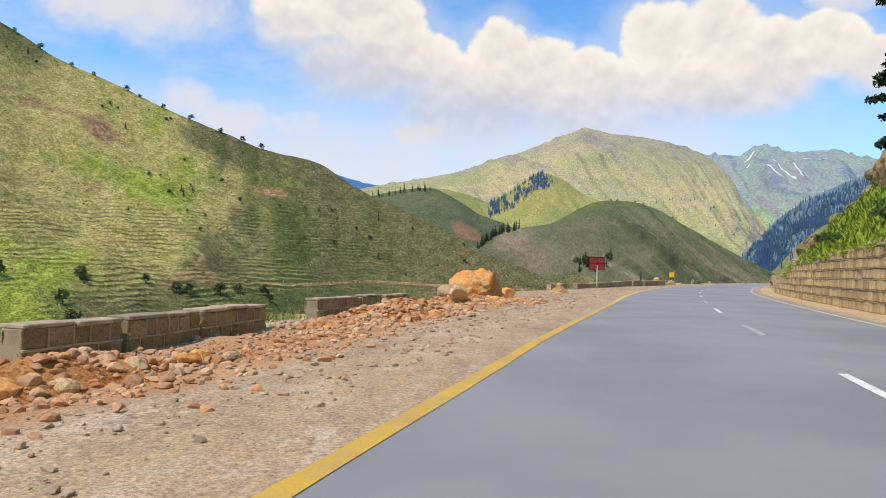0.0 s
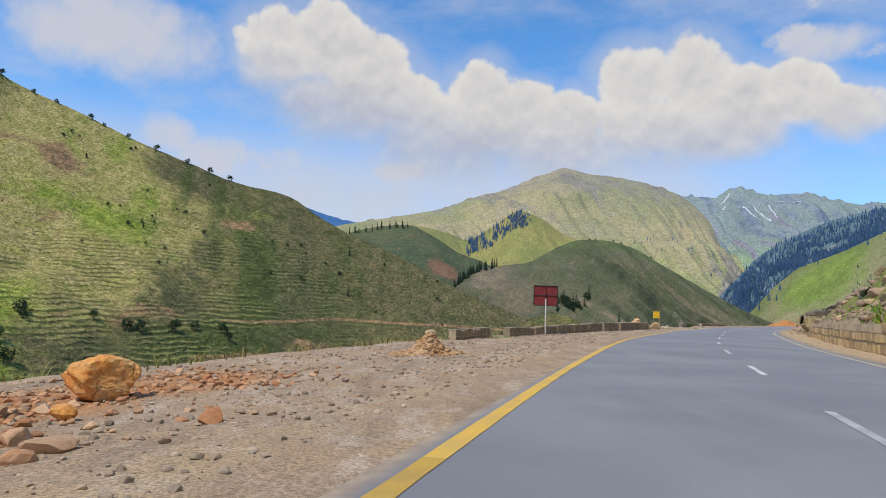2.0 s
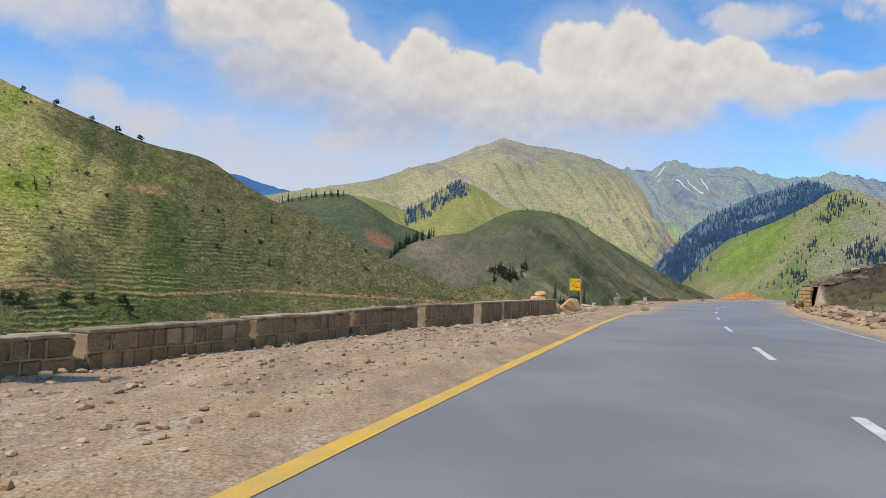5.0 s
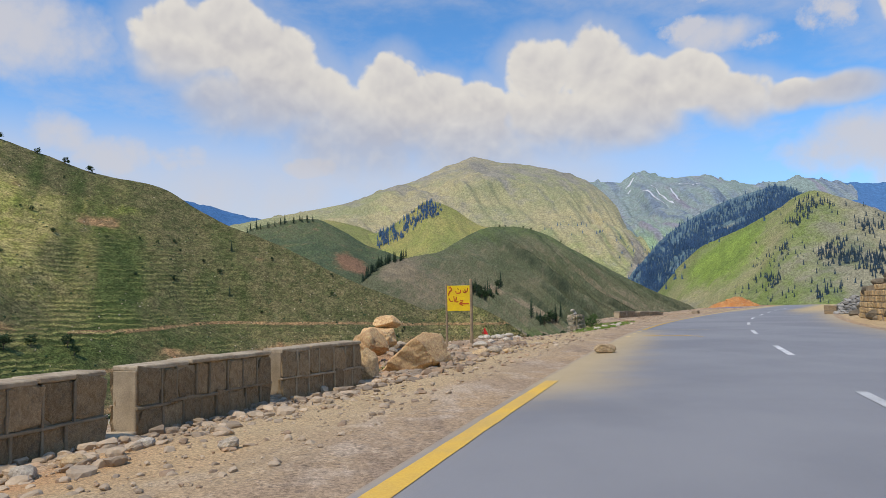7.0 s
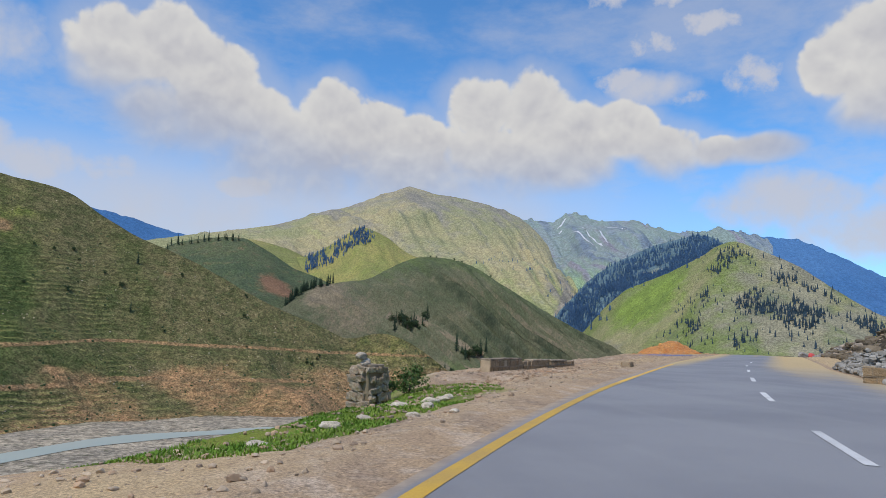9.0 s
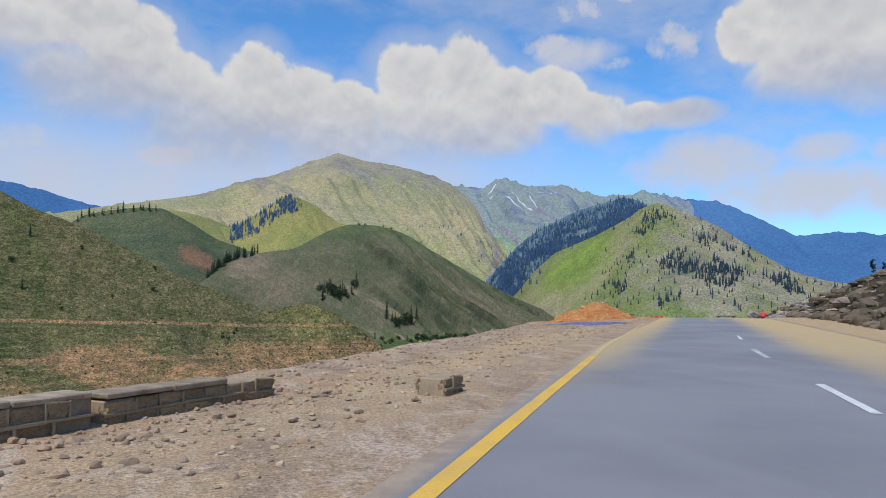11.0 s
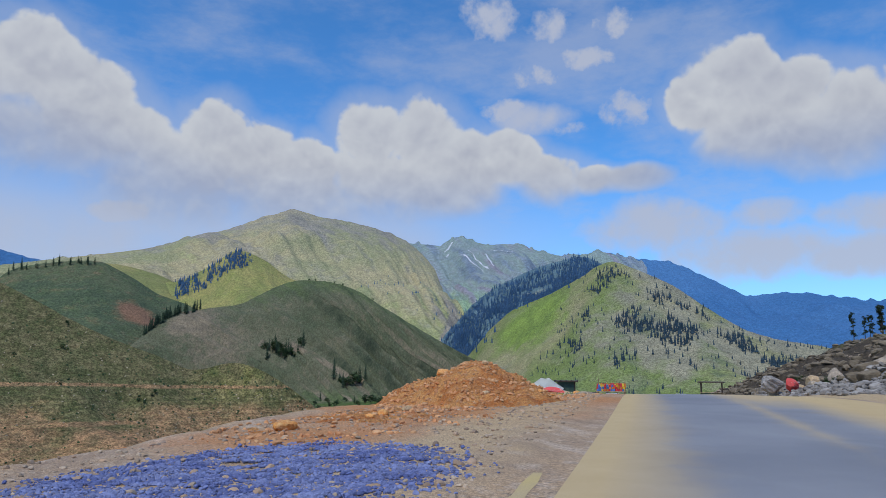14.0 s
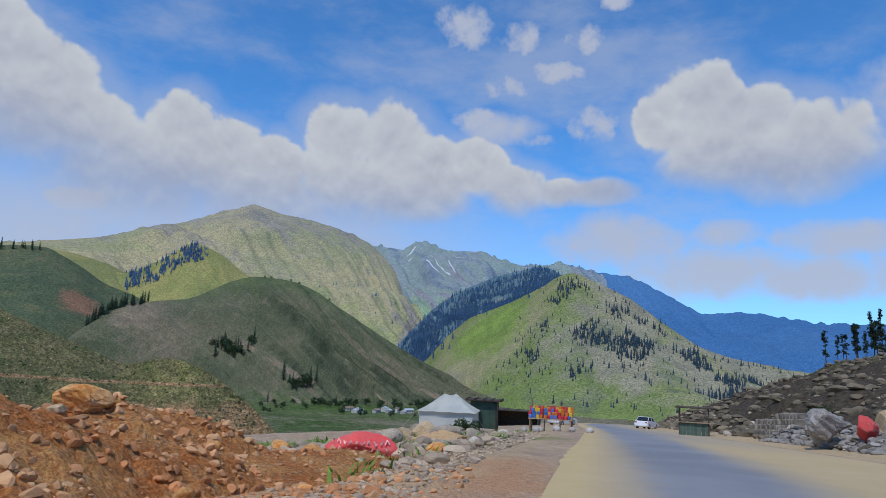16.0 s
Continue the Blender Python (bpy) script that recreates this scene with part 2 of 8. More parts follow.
def hill_mat(name, green, dry, earth, scale=0.012, speck=0.6, tufts=0.35, dark=None, clumps=0.5, relief=1.0):
    """Grazed or stony slope. Zones: bare earth, lush turf, dark scrub, rock or painted shade; tufts and stones of two
    sizes over all.
    """
    k = Nodes(name)
    dark = dark or (green[0] * 0.5, green[1] * 0.6, green[2] * 0.6)
    zone = k.attr("zone")
    big, mid = k.noise(scale, 6, 0.6), k.noise(scale * 6, 6, 0.66)
    fray = k.math("SUBTRACT", k.noise(scale * 9, 6, 0.72), 0.5)

    def frayed(z, amount):
        return k.span(k.math("ADD", z, k.math("MULTIPLY", fray, 1.3)), 0.5 - amount, 0.5 + amount)

    col = k.mix(k.span(big, 0.40, 0.60), green, dry)
    col = k.mix(k.math("MULTIPLY", k.span(mid, 0.52, 0.68), 0.4), col, earth)
    col = k.mix(frayed(zone[1], 0.35), col, k.mix(k.span(mid, 0.35, 0.65), (green[0] * 0.9, green[1] * 1.0, green[2] * 0.8), (green[0] * 1.3, green[1] * 1.4, green[2] * 0.95)))
    col = k.mix(frayed(zone[2], 0.35), col, k.mix(k.span(mid, 0.35, 0.65), dark, (dark[0] * 1.5, dark[1] * 1.4, dark[2] * 1.3)))
    col = k.mix(frayed(zone[0], 0.3), col, k.mix(k.span(mid, 0.35, 0.65), earth, (earth[0] * 0.72, earth[1] * 0.74, earth[2] * 0.78)))
    height = None
    for size, amount in ((tufts, speck), (tufts * 2.6, speck * 0.9)):
        spots = k.noise(size, 3, 0.75)
        shade = k.mix(k.span(spots, 0.38, 0.62), (1.0 + 0.75 * amount,) * 3, (1.0 - 0.75 * amount,) * 3)
        col = k.mix(1.0, col, shade, "MULTIPLY")
        height = spots if height is None else k.math("ADD", height, k.math("MULTIPLY", spots, 0.4))
    spots = k.noise(tufts * 1.3, 2, 0.6)
    col = k.mix(k.math("MULTIPLY", k.span(spots, 0.62, 0.70), clumps), col, (dark[0] * 0.7, dark[1] * 0.75, dark[2] * 0.7))
    k.bump(height, relief, 0.5 / tufts * 0.5)
    return k.done(col, 0.95, 0.0, 0.1)


def terraced_mat(name):
    """The left hillside: yellow grass painted sunlit, olive scrub painted as under cloud, lush sheep terraces, bare
    eroded earth.
    """
    k = Nodes(name)
    zone = k.attr("zone")
    dry_sunlit = zone[0].node.inputs[0].links[0].from_node.outputs["Alpha"]
    fray = k.math("SUBTRACT", k.noise(0.05, 7, 0.72), 0.5)
    flow = k.math("SUBTRACT", k.noise(0.028, 6, 0.7, (1.0, 0.5, 0.18)), 0.5)

    def frayed(z, amount):
        return k.span(k.math("ADD", z, k.math("ADD", k.math("MULTIPLY", fray, 0.9), k.math("MULTIPLY", flow, 0.7))), 0.5 - amount, 0.5 + amount)

    mid = k.noise(0.09, 6, 0.7)
    # olive carries a cloud's shadow in its colour, gold the sunlight on dry grass
    olive = k.mix(k.span(mid, 0.36, 0.64), (0.098, 0.103, 0.040), (0.176, 0.150, 0.070))
    gold = k.mix(k.span(mid, 0.36, 0.64), (0.31, 0.285, 0.080), (0.47, 0.375, 0.150))
    lush = k.mix(k.span(mid, 0.36, 0.64), (0.165, 0.225, 0.030), (0.31, 0.345, 0.060))
    dark = k.mix(k.span(mid, 0.36, 0.64), (0.058, 0.080, 0.024), (0.100, 0.122, 0.038))
    bare = k.mix(k.span(k.noise(0.11, 6, 0.7, (1.0, 1.0, 0.4)), 0.36, 0.64), (0.40, 0.235, 0.115), (0.21, 0.145, 0.075))
    col = k.mix(frayed(dry_sunlit, 0.30), olive, gold)
    col = k.mix(frayed(zone[1], 0.28), col, lush)
    col = k.mix(frayed(zone[2], 0.28), col, dark)
    col = k.mix(frayed(zone[0], 0.22), col, bare)
    s = k.t.nodes.new("ShaderNodeSeparateXYZ")
    k.t.links.new(k.pos, s.inputs[0])
    wob = k.math("ADD", s.outputs[2], k.math("MULTIPLY", k.noise(0.030, 4, 0.6), 11.0))
    wave = k.math("SINE", k.math("MULTIPLY", wob, 6.283 / 3.7))
    low = k.math("MULTIPLY", k.span(s.outputs[2], 95.0, 20.0), k.span(s.outputs[0], -20.0, -160.0))
    low = k.math("ADD", low, k.math("MULTIPLY", k.span(s.outputs[2], -5.0, -30.0), 0.35))
    band = k.math("MULTIPLY", k.math("MULTIPLY", k.span(wave, 0.0, 0.9), k.span(k.noise(0.022, 6, 0.72), 0.40, 0.58)), low, True)
    col = k.mix(k.math("MULTIPLY", band, 0.7), col, (0.055, 0.076, 0.022))
    crest = k.math("MULTIPLY", k.math("MULTIPLY", k.span(wave, -0.3, -0.95), k.span(k.noise(0.022, 6, 0.72), 0.42, 0.58)), low, True)
    col = k.mix(k.math("MULTIPLY", crest, 0.45), col, (0.36, 0.335, 0.11))
    height = None
    for size, amount in ((0.28, 0.34), (0.75, 0.5)):
        spots = k.noise(size, 3, 0.75)
        col = k.mix(1.0, col, k.mix(k.span(spots, 0.38, 0.62), (1.0 + 0.7 * amount,) * 3, (1.0 - 0.8 * amount,) * 3), "MULTIPLY")
        height = spots if height is None else k.math("ADD", height, k.math("MULTIPLY", spots, 0.5))
    col = k.mix(k.math("MULTIPLY", k.span(k.noise(0.42, 2, 0.6), 0.62, 0.69), 0.75), col, (0.032, 0.042, 0.016))
    height = k.math("ADD", height, k.math("MULTIPLY", band, -0.6))
    k.bump(height, 1.0, 1.0)
    return k.done(col, 0.95, 0.0, 0.1)


M = {}
k = Nodes("asphalt")
grain = k.noise(160, 3, 0.7)
col = k.mix(k.span(k.noise(0.25, 5), 0.35, 0.65), (0.20, 0.20, 0.208), (0.25, 0.248, 0.252))
streak = k.noise(0.6, 4, 0.6, (1.0, 0.12, 1.0))
col = k.mix(k.math("MULTIPLY", k.span(streak, 0.5, 0.75), 0.35), col, (0.31, 0.305, 0.295))
zone = k.attr("zone")
dust = k.math("MULTIPLY", zone[0], k.span(k.math("ADD", k.noise(0.7, 5, 0.65), zone[0]), 0.5, 1.0), True)
col = k.mix(dust, col, k.mix(k.noise(1.2, 5, 0.6), (0.48, 0.345, 0.155), (0.60, 0.45, 0.225)))
dirt = k.math("MULTIPLY", zone[1], k.span(k.math("ADD", k.noise(1.6, 6, 0.7), zone[1]), 0.62, 0.95), True)
col = k.mix(dirt, col, k.mix(k.span(k.noise(2.5, 5, 0.7), 0.35, 0.65), (0.30, 0.235, 0.18), (0.42, 0.325, 0.225)))
col = k.mix(0.4, col, k.mix(grain, (0.2, 0.2, 0.2), (1, 1, 1)), "OVERLAY")
k.bump(grain, 0.25, 0.004)
gloss = k.math("MULTIPLY_ADD", k.math("MAXIMUM", dust, dirt), 0.33)
gloss.node.inputs[2].default_value = 0.64
M["asphalt"] = k.done(col, gloss, 0.0, 0.3)

k = Nodes("gravel ground")
zone = k.attr("zone")
big = k.noise(0.35, 5, 0.6)
c8, c3 = k.cells(9.0), k.cells(26.0)
col = k.mix(k.span(big, 0.35, 0.65), (0.45, 0.315, 0.185), (0.38, 0.275, 0.18))
col = k.mix(k.math("MULTIPLY", k.span(k.noise(1.6, 5, 0.6), 0.5, 0.68), 0.7), col, (0.50, 0.40, 0.30))
rut = k.noise(0.9, 5, 0.65, (1.6, 0.35, 1.0))
col = k.mix(k.math("MULTIPLY", k.span(rut, 0.50, 0.66), 0.65), col, (0.27, 0.195, 0.135))
col = k.mix(k.math("MULTIPLY", k.span(rut, 0.47, 0.34), 0.6), col, (0.56, 0.45, 0.34))
stone = k.mix(0.5, k.mix(k.noise(4.0, 2), (0.18, 0.13, 0.09), (0.60, 0.47, 0.33)), k.math("MULTIPLY", c8.outputs["Color"], 1.0), "OVERLAY")
col = k.mix(k.math("MULTIPLY", k.span(c8.outputs["Distance"], 0.5, 0.3), k.math("MULTIPLY", k.span(k.noise(0.45, 4, 0.65), 0.44, 0.58), 0.85)), col, stone)
rust = k.math("MULTIPLY", zone[1], k.span(k.math("ADD", k.noise(0.8, 5, 0.65), zone[1]), 0.8, 1.2), True)
col = k.mix(rust, col, k.mix(k.noise(1.5, 5), (0.42, 0.17, 0.06), (0.52, 0.29, 0.13)))
pale = k.math("MULTIPLY", zone[2], k.span(k.math("ADD", k.noise(0.5, 5, 0.65), zone[2]), 0.75, 1.2), True)
col = k.mix(pale, col, k.mix(k.noise(2.0, 4), (0.44, 0.315, 0.175), (0.55, 0.415, 0.235)))
soil = zone[0].node.inputs[0].links[0].from_node.outputs["Alpha"]
col = k.mix(k.math("MULTIPLY", soil, k.span(k.math("ADD", k.noise(0.6, 5, 0.7), soil), 0.85, 1.3), True), col, k.mix(k.span(k.noise(2.2, 4, 0.7), 0.35, 0.6), (0.036, 0.030, 0.021), (0.088, 0.068, 0.044)))
green = k.math("MULTIPLY", zone[0], k.span(k.math("ADD", k.noise(1.1, 5, 0.65), zone[0]), 0.72, 1.1), True)
col = k.mix(green, col, k.mix(k.span(k.noise(0.5, 5), 0.35, 0.65), (0.10, 0.17, 0.018), (0.20, 0.225, 0.04)))
fine = k.noise(30, 4, 0.8)
col = k.mix(0.6, col, k.mix(k.span(fine, 0.3, 0.7), (0.12, 0.12, 0.12), (0.90, 0.90, 0.90)), "OVERLAY")
col = k.mix(k.math("MULTIPLY", k.span(k.noise(5.0, 4, 0.75), 0.60, 0.68), 0.6), col, (0.13, 0.10, 0.085))
h = k.math("ADD", k.math("MULTIPLY", c8.outputs["Distance"], -0.35), k.math("MULTIPLY", fine, 0.45))
h = k.math("ADD", h, k.math("MULTIPLY", rut, 1.2))
h = k.math("ADD", h, k.math("MULTIPLY", c3.outputs["Distance"], -0.3))
k.bump(h, 0.6, 0.04)
M["ground"] = k.done(col, 0.95, 0.0, 0.15)

M["yellow_paint"] = plain("worn yellow road paint", (0.72, 0.41, 0.06), (0.58, 0.36, 0.09), 1.2, 60, 0.7, 0.2, 0.003)
M["pale_paint"] = plain("dusty pale road paint", (0.50, 0.42, 0.24), (0.40, 0.35, 0.24), 1.2, 60, 0.75, 0.2, 0.003)
M["white_paint"] = plain("white road paint", (0.62, 0.62, 0.60), (0.45, 0.45, 0.44), 2.0, 60, 0.7, 0.2, 0.003)
M["orange_rock"] = rock("orange sandstone", (0.72, 0.30, 0.075), (0.62, 0.37, 0.16), (0.56, 0.37, 0.21), 1.0, 0.6)
M["tan_rock"] = rock("tan sandstone", (0.58, 0.41, 0.22), (0.48, 0.35, 0.22), (0.64, 0.46, 0.24), 1.2, 0.4)
M["grey_rock"] = rock("grey limestone", (0.46, 0.375, 0.265), (0.30, 0.255, 0.20), (0.40, 0.28, 0.17), 1.6, 0.4)
M["white_rock"] = rock("pale river stone", (0.58, 0.50, 0.39), (0.46, 0.40, 0.32), (0.40, 0.36, 0.30), 2.0, 0.25)
M["dark_rock"] = plain("dark lichened rock", (0.125, 0.10, 0.066), (0.20, 0.16, 0.105), 1.2, 9, 0.95, 0.9, 0.06, True)
M["orange_rubble"] = plain("orange rubble", (0.43, 0.185, 0.075), (0.50, 0.33, 0.20), 0.8, 20, 0.95, 0.7, 0.02, True)
M["mound_stone"] = plain("earthy orange stone", (0.48, 0.215, 0.085), (0.58, 0.33, 0.16), 0.8, 20, 0.95, 0.7, 0.02, True)
M["grey_rubble"] = plain("grey rubble", (0.47, 0.365, 0.25), (0.29, 0.225, 0.16), 0.8, 20, 0.95, 0.7, 0.02, True)
M["warm_rubble"] = plain("brown rubble", (0.44, 0.30, 0.185), (0.29, 0.215, 0.15), 0.8, 20, 0.95, 0.7, 0.02, True)
M["blue_chips"] = plain("blue-grey crushed stone", (0.10, 0.12, 0.26), (0.20, 0.225, 0.37), 1.5, 30, 0.9, 0.6, 0.02, True)
M["bank_weeds"] = plain("lush yellow-green weeds", (0.17, 0.26, 0.02), (0.26, 0.31, 0.035), 0.6, 3.0, 0.75, 0.0, 0.02, True)
M["wall_stone"] = rock("parapet stone", (0.27, 0.185, 0.10), (0.38, 0.28, 0.165), (0.20, 0.15, 0.095), 3.0, 0.35)
M["mortar"] = plain("weathered mortar", (0.37, 0.29, 0.19), (0.27, 0.21, 0.135), 3.0, 40, 0.95, 0.6, 0.015)
M["coping"] = plain("cement coping", (0.40, 0.325, 0.225), (0.25, 0.195, 0.13), 3.5, 30, 0.92, 0.7, 0.02)
M["retaining_stone"] = plain("retaining wall stone", (0.56, 0.38, 0.18), (0.42, 0.29, 0.15), 1.2, 18, 0.95, 0.9, 0.03)
M["red_board"] = plain("faded dark red sheet metal", (0.20, 0.026, 0.026), (0.26, 0.04, 0.035), 3.0, 30, 0.6, 0.1, 0.002)
M["black_steel"] = plain("black painted steel", (0.025, 0.022, 0.022), (0.05, 0.04, 0.035), 3.0, 40, 0.5, 0.2, 0.002, metal=0.3)
M["pole_white"] = plain("chalky white paint", (0.62, 0.58, 0.52), (0.48, 0.43, 0.37), 4.0, 40, 0.7, 0.2, 0.002)
M["yellow_board"] = plain("bright yellow painted board", (0.80, 0.50, 0.012), (0.72, 0.44, 0.02), 4.0, 30, 0.65, 0.15, 0.002)
M["red_ink"] = plain("orange-red brush paint", (0.52, 0.10, 0.015), (0.42, 0.08, 0.015), 6.0, 40, 0.7, 0.1, 0.001)
M["old_wood"] = plain("weathered wooden post", (0.36, 0.26, 0.15), (0.24, 0.175, 0.11), 5.0, 50, 0.9, 0.6, 0.006)
M["red_paint"] = plain("red painted rock", (0.78, 0.085, 0.08), (0.66, 0.12, 0.10), 3.0, 14, 0.85, 0.7, 0.03)
M["white_ink"] = plain("faint pinkish brush paint", (0.78, 0.40, 0.36), (0.72, 0.30, 0.27), 3.0, 30, 0.8, 0.1, 0.001)
M["red_cloth"] = plain("bright red cloth", (0.70, 0.03, 0.02), (0.55, 0.03, 0.03), 4.0, 30, 0.8, 0.3, 0.005)
M["canvas"] = plain("off-white tent canvas", (0.66, 0.66, 0.58), (0.55, 0.56, 0.50), 1.0, 60, 0.9, 0.2, 0.004)
M["green_sheet"] = plain("dark green sheeting", (0.03, 0.06, 0.045), (0.05, 0.085, 0.06), 2.0, 30, 0.6, 0.2, 0.004)
M["dark_wood"] = plain("dark timber", (0.055, 0.045, 0.035), (0.09, 0.07, 0.05), 4.0, 40, 0.9, 0.4, 0.005)
M["car_white"] = plain("white car paint", (0.72, 0.72, 0.72), (0.66, 0.66, 0.67), 2.0, 30, 0.25, 0.0, 0.001, spec=0.5)
M["car_glass"] = plain("dark car glass", (0.02, 0.025, 0.03), (0.03, 0.035, 0.04), 2.0, 30, 0.08, 0.0, 0.001, spec=0.6)
M["tyre"] = plain("black rubber", (0.02, 0.02, 0.02), (0.03, 0.03, 0.03), 5.0, 40, 0.85, 0.2, 0.002)
M["goods_red"] = plain("red wrapped goods", (0.60, 0.04, 0.04), (0.45, 0.03, 0.05), 6.0, 30, 0.5, 0.1, 0.002)
M["goods_yellow"] = plain("yellow wrapped goods", (0.75, 0.48, 0.03), (0.65, 0.36, 0.03), 6.0, 30, 0.5, 0.1, 0.002)
M["goods_pale"] = plain("pale sacks", (0.46, 0.42, 0.38), (0.36, 0.33, 0.30), 6.0, 30, 0.8, 0.3, 0.004)
M["tail_red"] = plain("red lamp lens", (0.35, 0.01, 0.01), (0.4, 0.02, 0.02), 6.0, 30, 0.2, 0.0, 0.001)
M["needles"] = plain("dark conifer needles", (0.022, 0.040, 0.022), (0.035, 0.058, 0.028), 0.5, 2.0, 0.9, 0.3, 0.05, True)
# the blue in these needles is distance haze put into their colour
M["hazy_needles"] = plain("far conifers with painted haze", (0.038, 0.088, 0.165), (0.058, 0.118, 0.21), 0.02, 0.2, 0.95, 0.0, 0.05, True)
M["leaves"] = plain("mid-green leaves", (0.05, 0.10, 0.025), (0.09, 0.15, 0.035), 0.8, 6.0, 0.8, 0.2, 0.02, True)
M["dark_leaves"] = plain("dark green leaves", (0.028, 0.05, 0.018), (0.05, 0.08, 0.028), 0.8, 6.0, 0.85, 0.2, 0.02, True)
M["grass"] = plain("fresh grass blades", (0.11, 0.22, 0.02), (0.19, 0.27, 0.04), 0.8, 6.0, 0.75, 0.0, 0.02, True)
M["dry_grass"] = plain("dry grass blades", (0.26, 0.22, 0.07), (0.18, 0.19, 0.05), 0.8, 6.0, 0.85, 0.0, 0.02, True)
M["bark"] = plain("rough bark", (0.10, 0.075, 0.055), (0.06, 0.045, 0.035), 4.0, 30, 0.95, 0.8, 0.02)
M["snow"] = plain("old snow", (0.80, 0.82, 0.85), (0.70, 0.73, 0.78), 0.02, 0.3, 0.7, 0.2, 0.2)
k = Nodes("silty river water")
k.bump(k.noise(0.6, 4), 0.3, 0.1)
M["water"] = k.done(k.mix(k.noise(0.05, 4), (0.36, 0.42, 0.38), (0.45, 0.47, 0.40)), 0.5, 0.0, 0.4)

M["left_hill"] = terraced_mat("grazed left hillside")
# dome turf is coloured darker to stand in for a cloud's shadow
M["dome_hill"] = hill_mat("dome hill turf darkened as cloud shadow", (0.098, 0.114, 0.064), (0.138, 0.138, 0.082), (0.25, 0.205, 0.135), 0.006, 0.28, 0.26, (0.044, 0.056, 0.034), 0.35)
M["green_hill"] = hill_mat("green hillock turf", (0.085, 0.108, 0.062), (0.13, 0.135, 0.075), (0.27, 0.155, 0.09), 0.005, 0.35, 0.2)
M["yellow_hill"] = hill_mat("yellow-green alpine turf", (0.23, 0.24, 0.085), (0.36, 0.31, 0.11), (0.29, 0.25, 0.13), 0.003, 0.28, 0.15, (0.12, 0.15, 0.085))
M["mountain"] = hill_mat("stony alpine slope", (0.30, 0.30, 0.155), (0.42, 0.36, 0.20), (0.33, 0.30, 0.235), 0.0016, 0.3, 0.11, (0.19, 0.20, 0.155), 0.3, 0.8)
# far peaks and ridges: distance haze is painted into these colours as blue
M["hazy_peak"] = hill_mat("far peaks with painted haze", (0.25, 0.315, 0.28), (0.27, 0.305, 0.325), (0.31, 0.30, 0.33), 0.0018, 0.28, 0.07, (0.16, 0.205, 0.255), 0.3, 0.8)
M["blue_ridge"] = hill_mat("far ridge with painted haze", (0.065, 0.165, 0.34), (0.085, 0.195, 0.38), (0.085, 0.18, 0.35), 0.001, 0.18, 0.07, (0.05, 0.13, 0.28), 0.2)
# haze before the wooded slope is mixed into its blue-green base
M["forest_slope"] = hill_mat("far forest slope with painted haze", (0.13, 0.19, 0.17), (0.19, 0.235, 0.19), (0.30, 0.32, 0.24), 0.004, 0.3, 0.12, (0.095, 0.155, 0.185))
M["meadow_hill"] = hill_mat("meadow and scree hill", (0.185, 0.230, 0.072), (0.33, 0.30, 0.155), (0.325, 0.30, 0.195), 0.003, 0.35, 0.22, (0.105, 0.13, 0.085), 0.6, 0.8)
M["valley"] = hill_mat("valley floor turf and shingle", (0.070, 0.105, 0.030), (0.20, 0.175, 0.11), (0.40, 0.34, 0.25), 0.006, 0.4, 0.15)
M["white_chips"] = plain("grey broken stone", (0.34, 0.32, 0.28), (0.22, 0.205, 0.175), 0.8, 20, 0.95, 0.7, 0.02, True)
M["pink_rock"] = rock("pinkish sandstone", (0.68, 0.44, 0.22), (0.60, 0.37, 0.18), (0.70, 0.50, 0.29), 1.3, 0.4)
M["retaining_mortar"] = plain("earthy wall mortar", (0.44, 0.33, 0.20), (0.31, 0.23, 0.14), 1.0, 30, 0.95, 0.6, 0.02)
M["dry_stone"] = plain("dark dry-stone blocks", (0.20, 0.175, 0.135), (0.33, 0.29, 0.23), 1.2, 12, 0.95, 0.9, 0.03)
M["outcrop"] = rock("mossy brown crag", (0.20, 0.15, 0.075), (0.32, 0.235, 0.12), (0.16, 0.17, 0.05), 0.8, 0.7)
M["tan_rubble"] = plain("tan hillside stone", (0.40, 0.32, 0.20), (0.30, 0.25, 0.17), 0.3, 4, 0.95, 0.5, 0.05, True)
M["grey_pale"] = rock("pale grey boulder stone", (0.36, 0.335, 0.30), (0.26, 0.24, 0.21), (0.34, 0.28, 0.21), 0.9, 0.4)
M["bank_chips"] = plain("grey-brown broken stone", (0.31, 0.285, 0.25), (0.20, 0.18, 0.155), 0.8, 20, 0.95, 0.7, 0.02, True)
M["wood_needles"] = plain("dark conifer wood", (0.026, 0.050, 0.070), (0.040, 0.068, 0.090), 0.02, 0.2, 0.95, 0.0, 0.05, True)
M["heap_earth"] = plain("tan rubble earth", (0.42, 0.27, 0.14), (0.34, 0.22, 0.12), 2.0, 25, 0.95, 0.9, 0.03)
M["heap_stone"] = plain("tan heap stone", (0.50, 0.33, 0.18), (0.44, 0.25, 0.11), 1.0, 20, 0.95, 0.7, 0.02, True)
M["sandy_line"] = plain("sand-covered yellow paint", (0.56, 0.42, 0.17), (0.50, 0.385, 0.20), 1.2, 60, 0.8, 0.2, 0.003)

# ---- shapes ----


def lattice(ix, iy, seed):
    n = (ix * 374761393 + iy * 668265263 + seed * 974634777) & 0xFFFFFFFF
    n = ((n ^ (n >> 13)) * 1274126177) & 0xFFFFFFFF
    return ((n ^ (n >> 16)) & 0xFFFF) / 65535.0


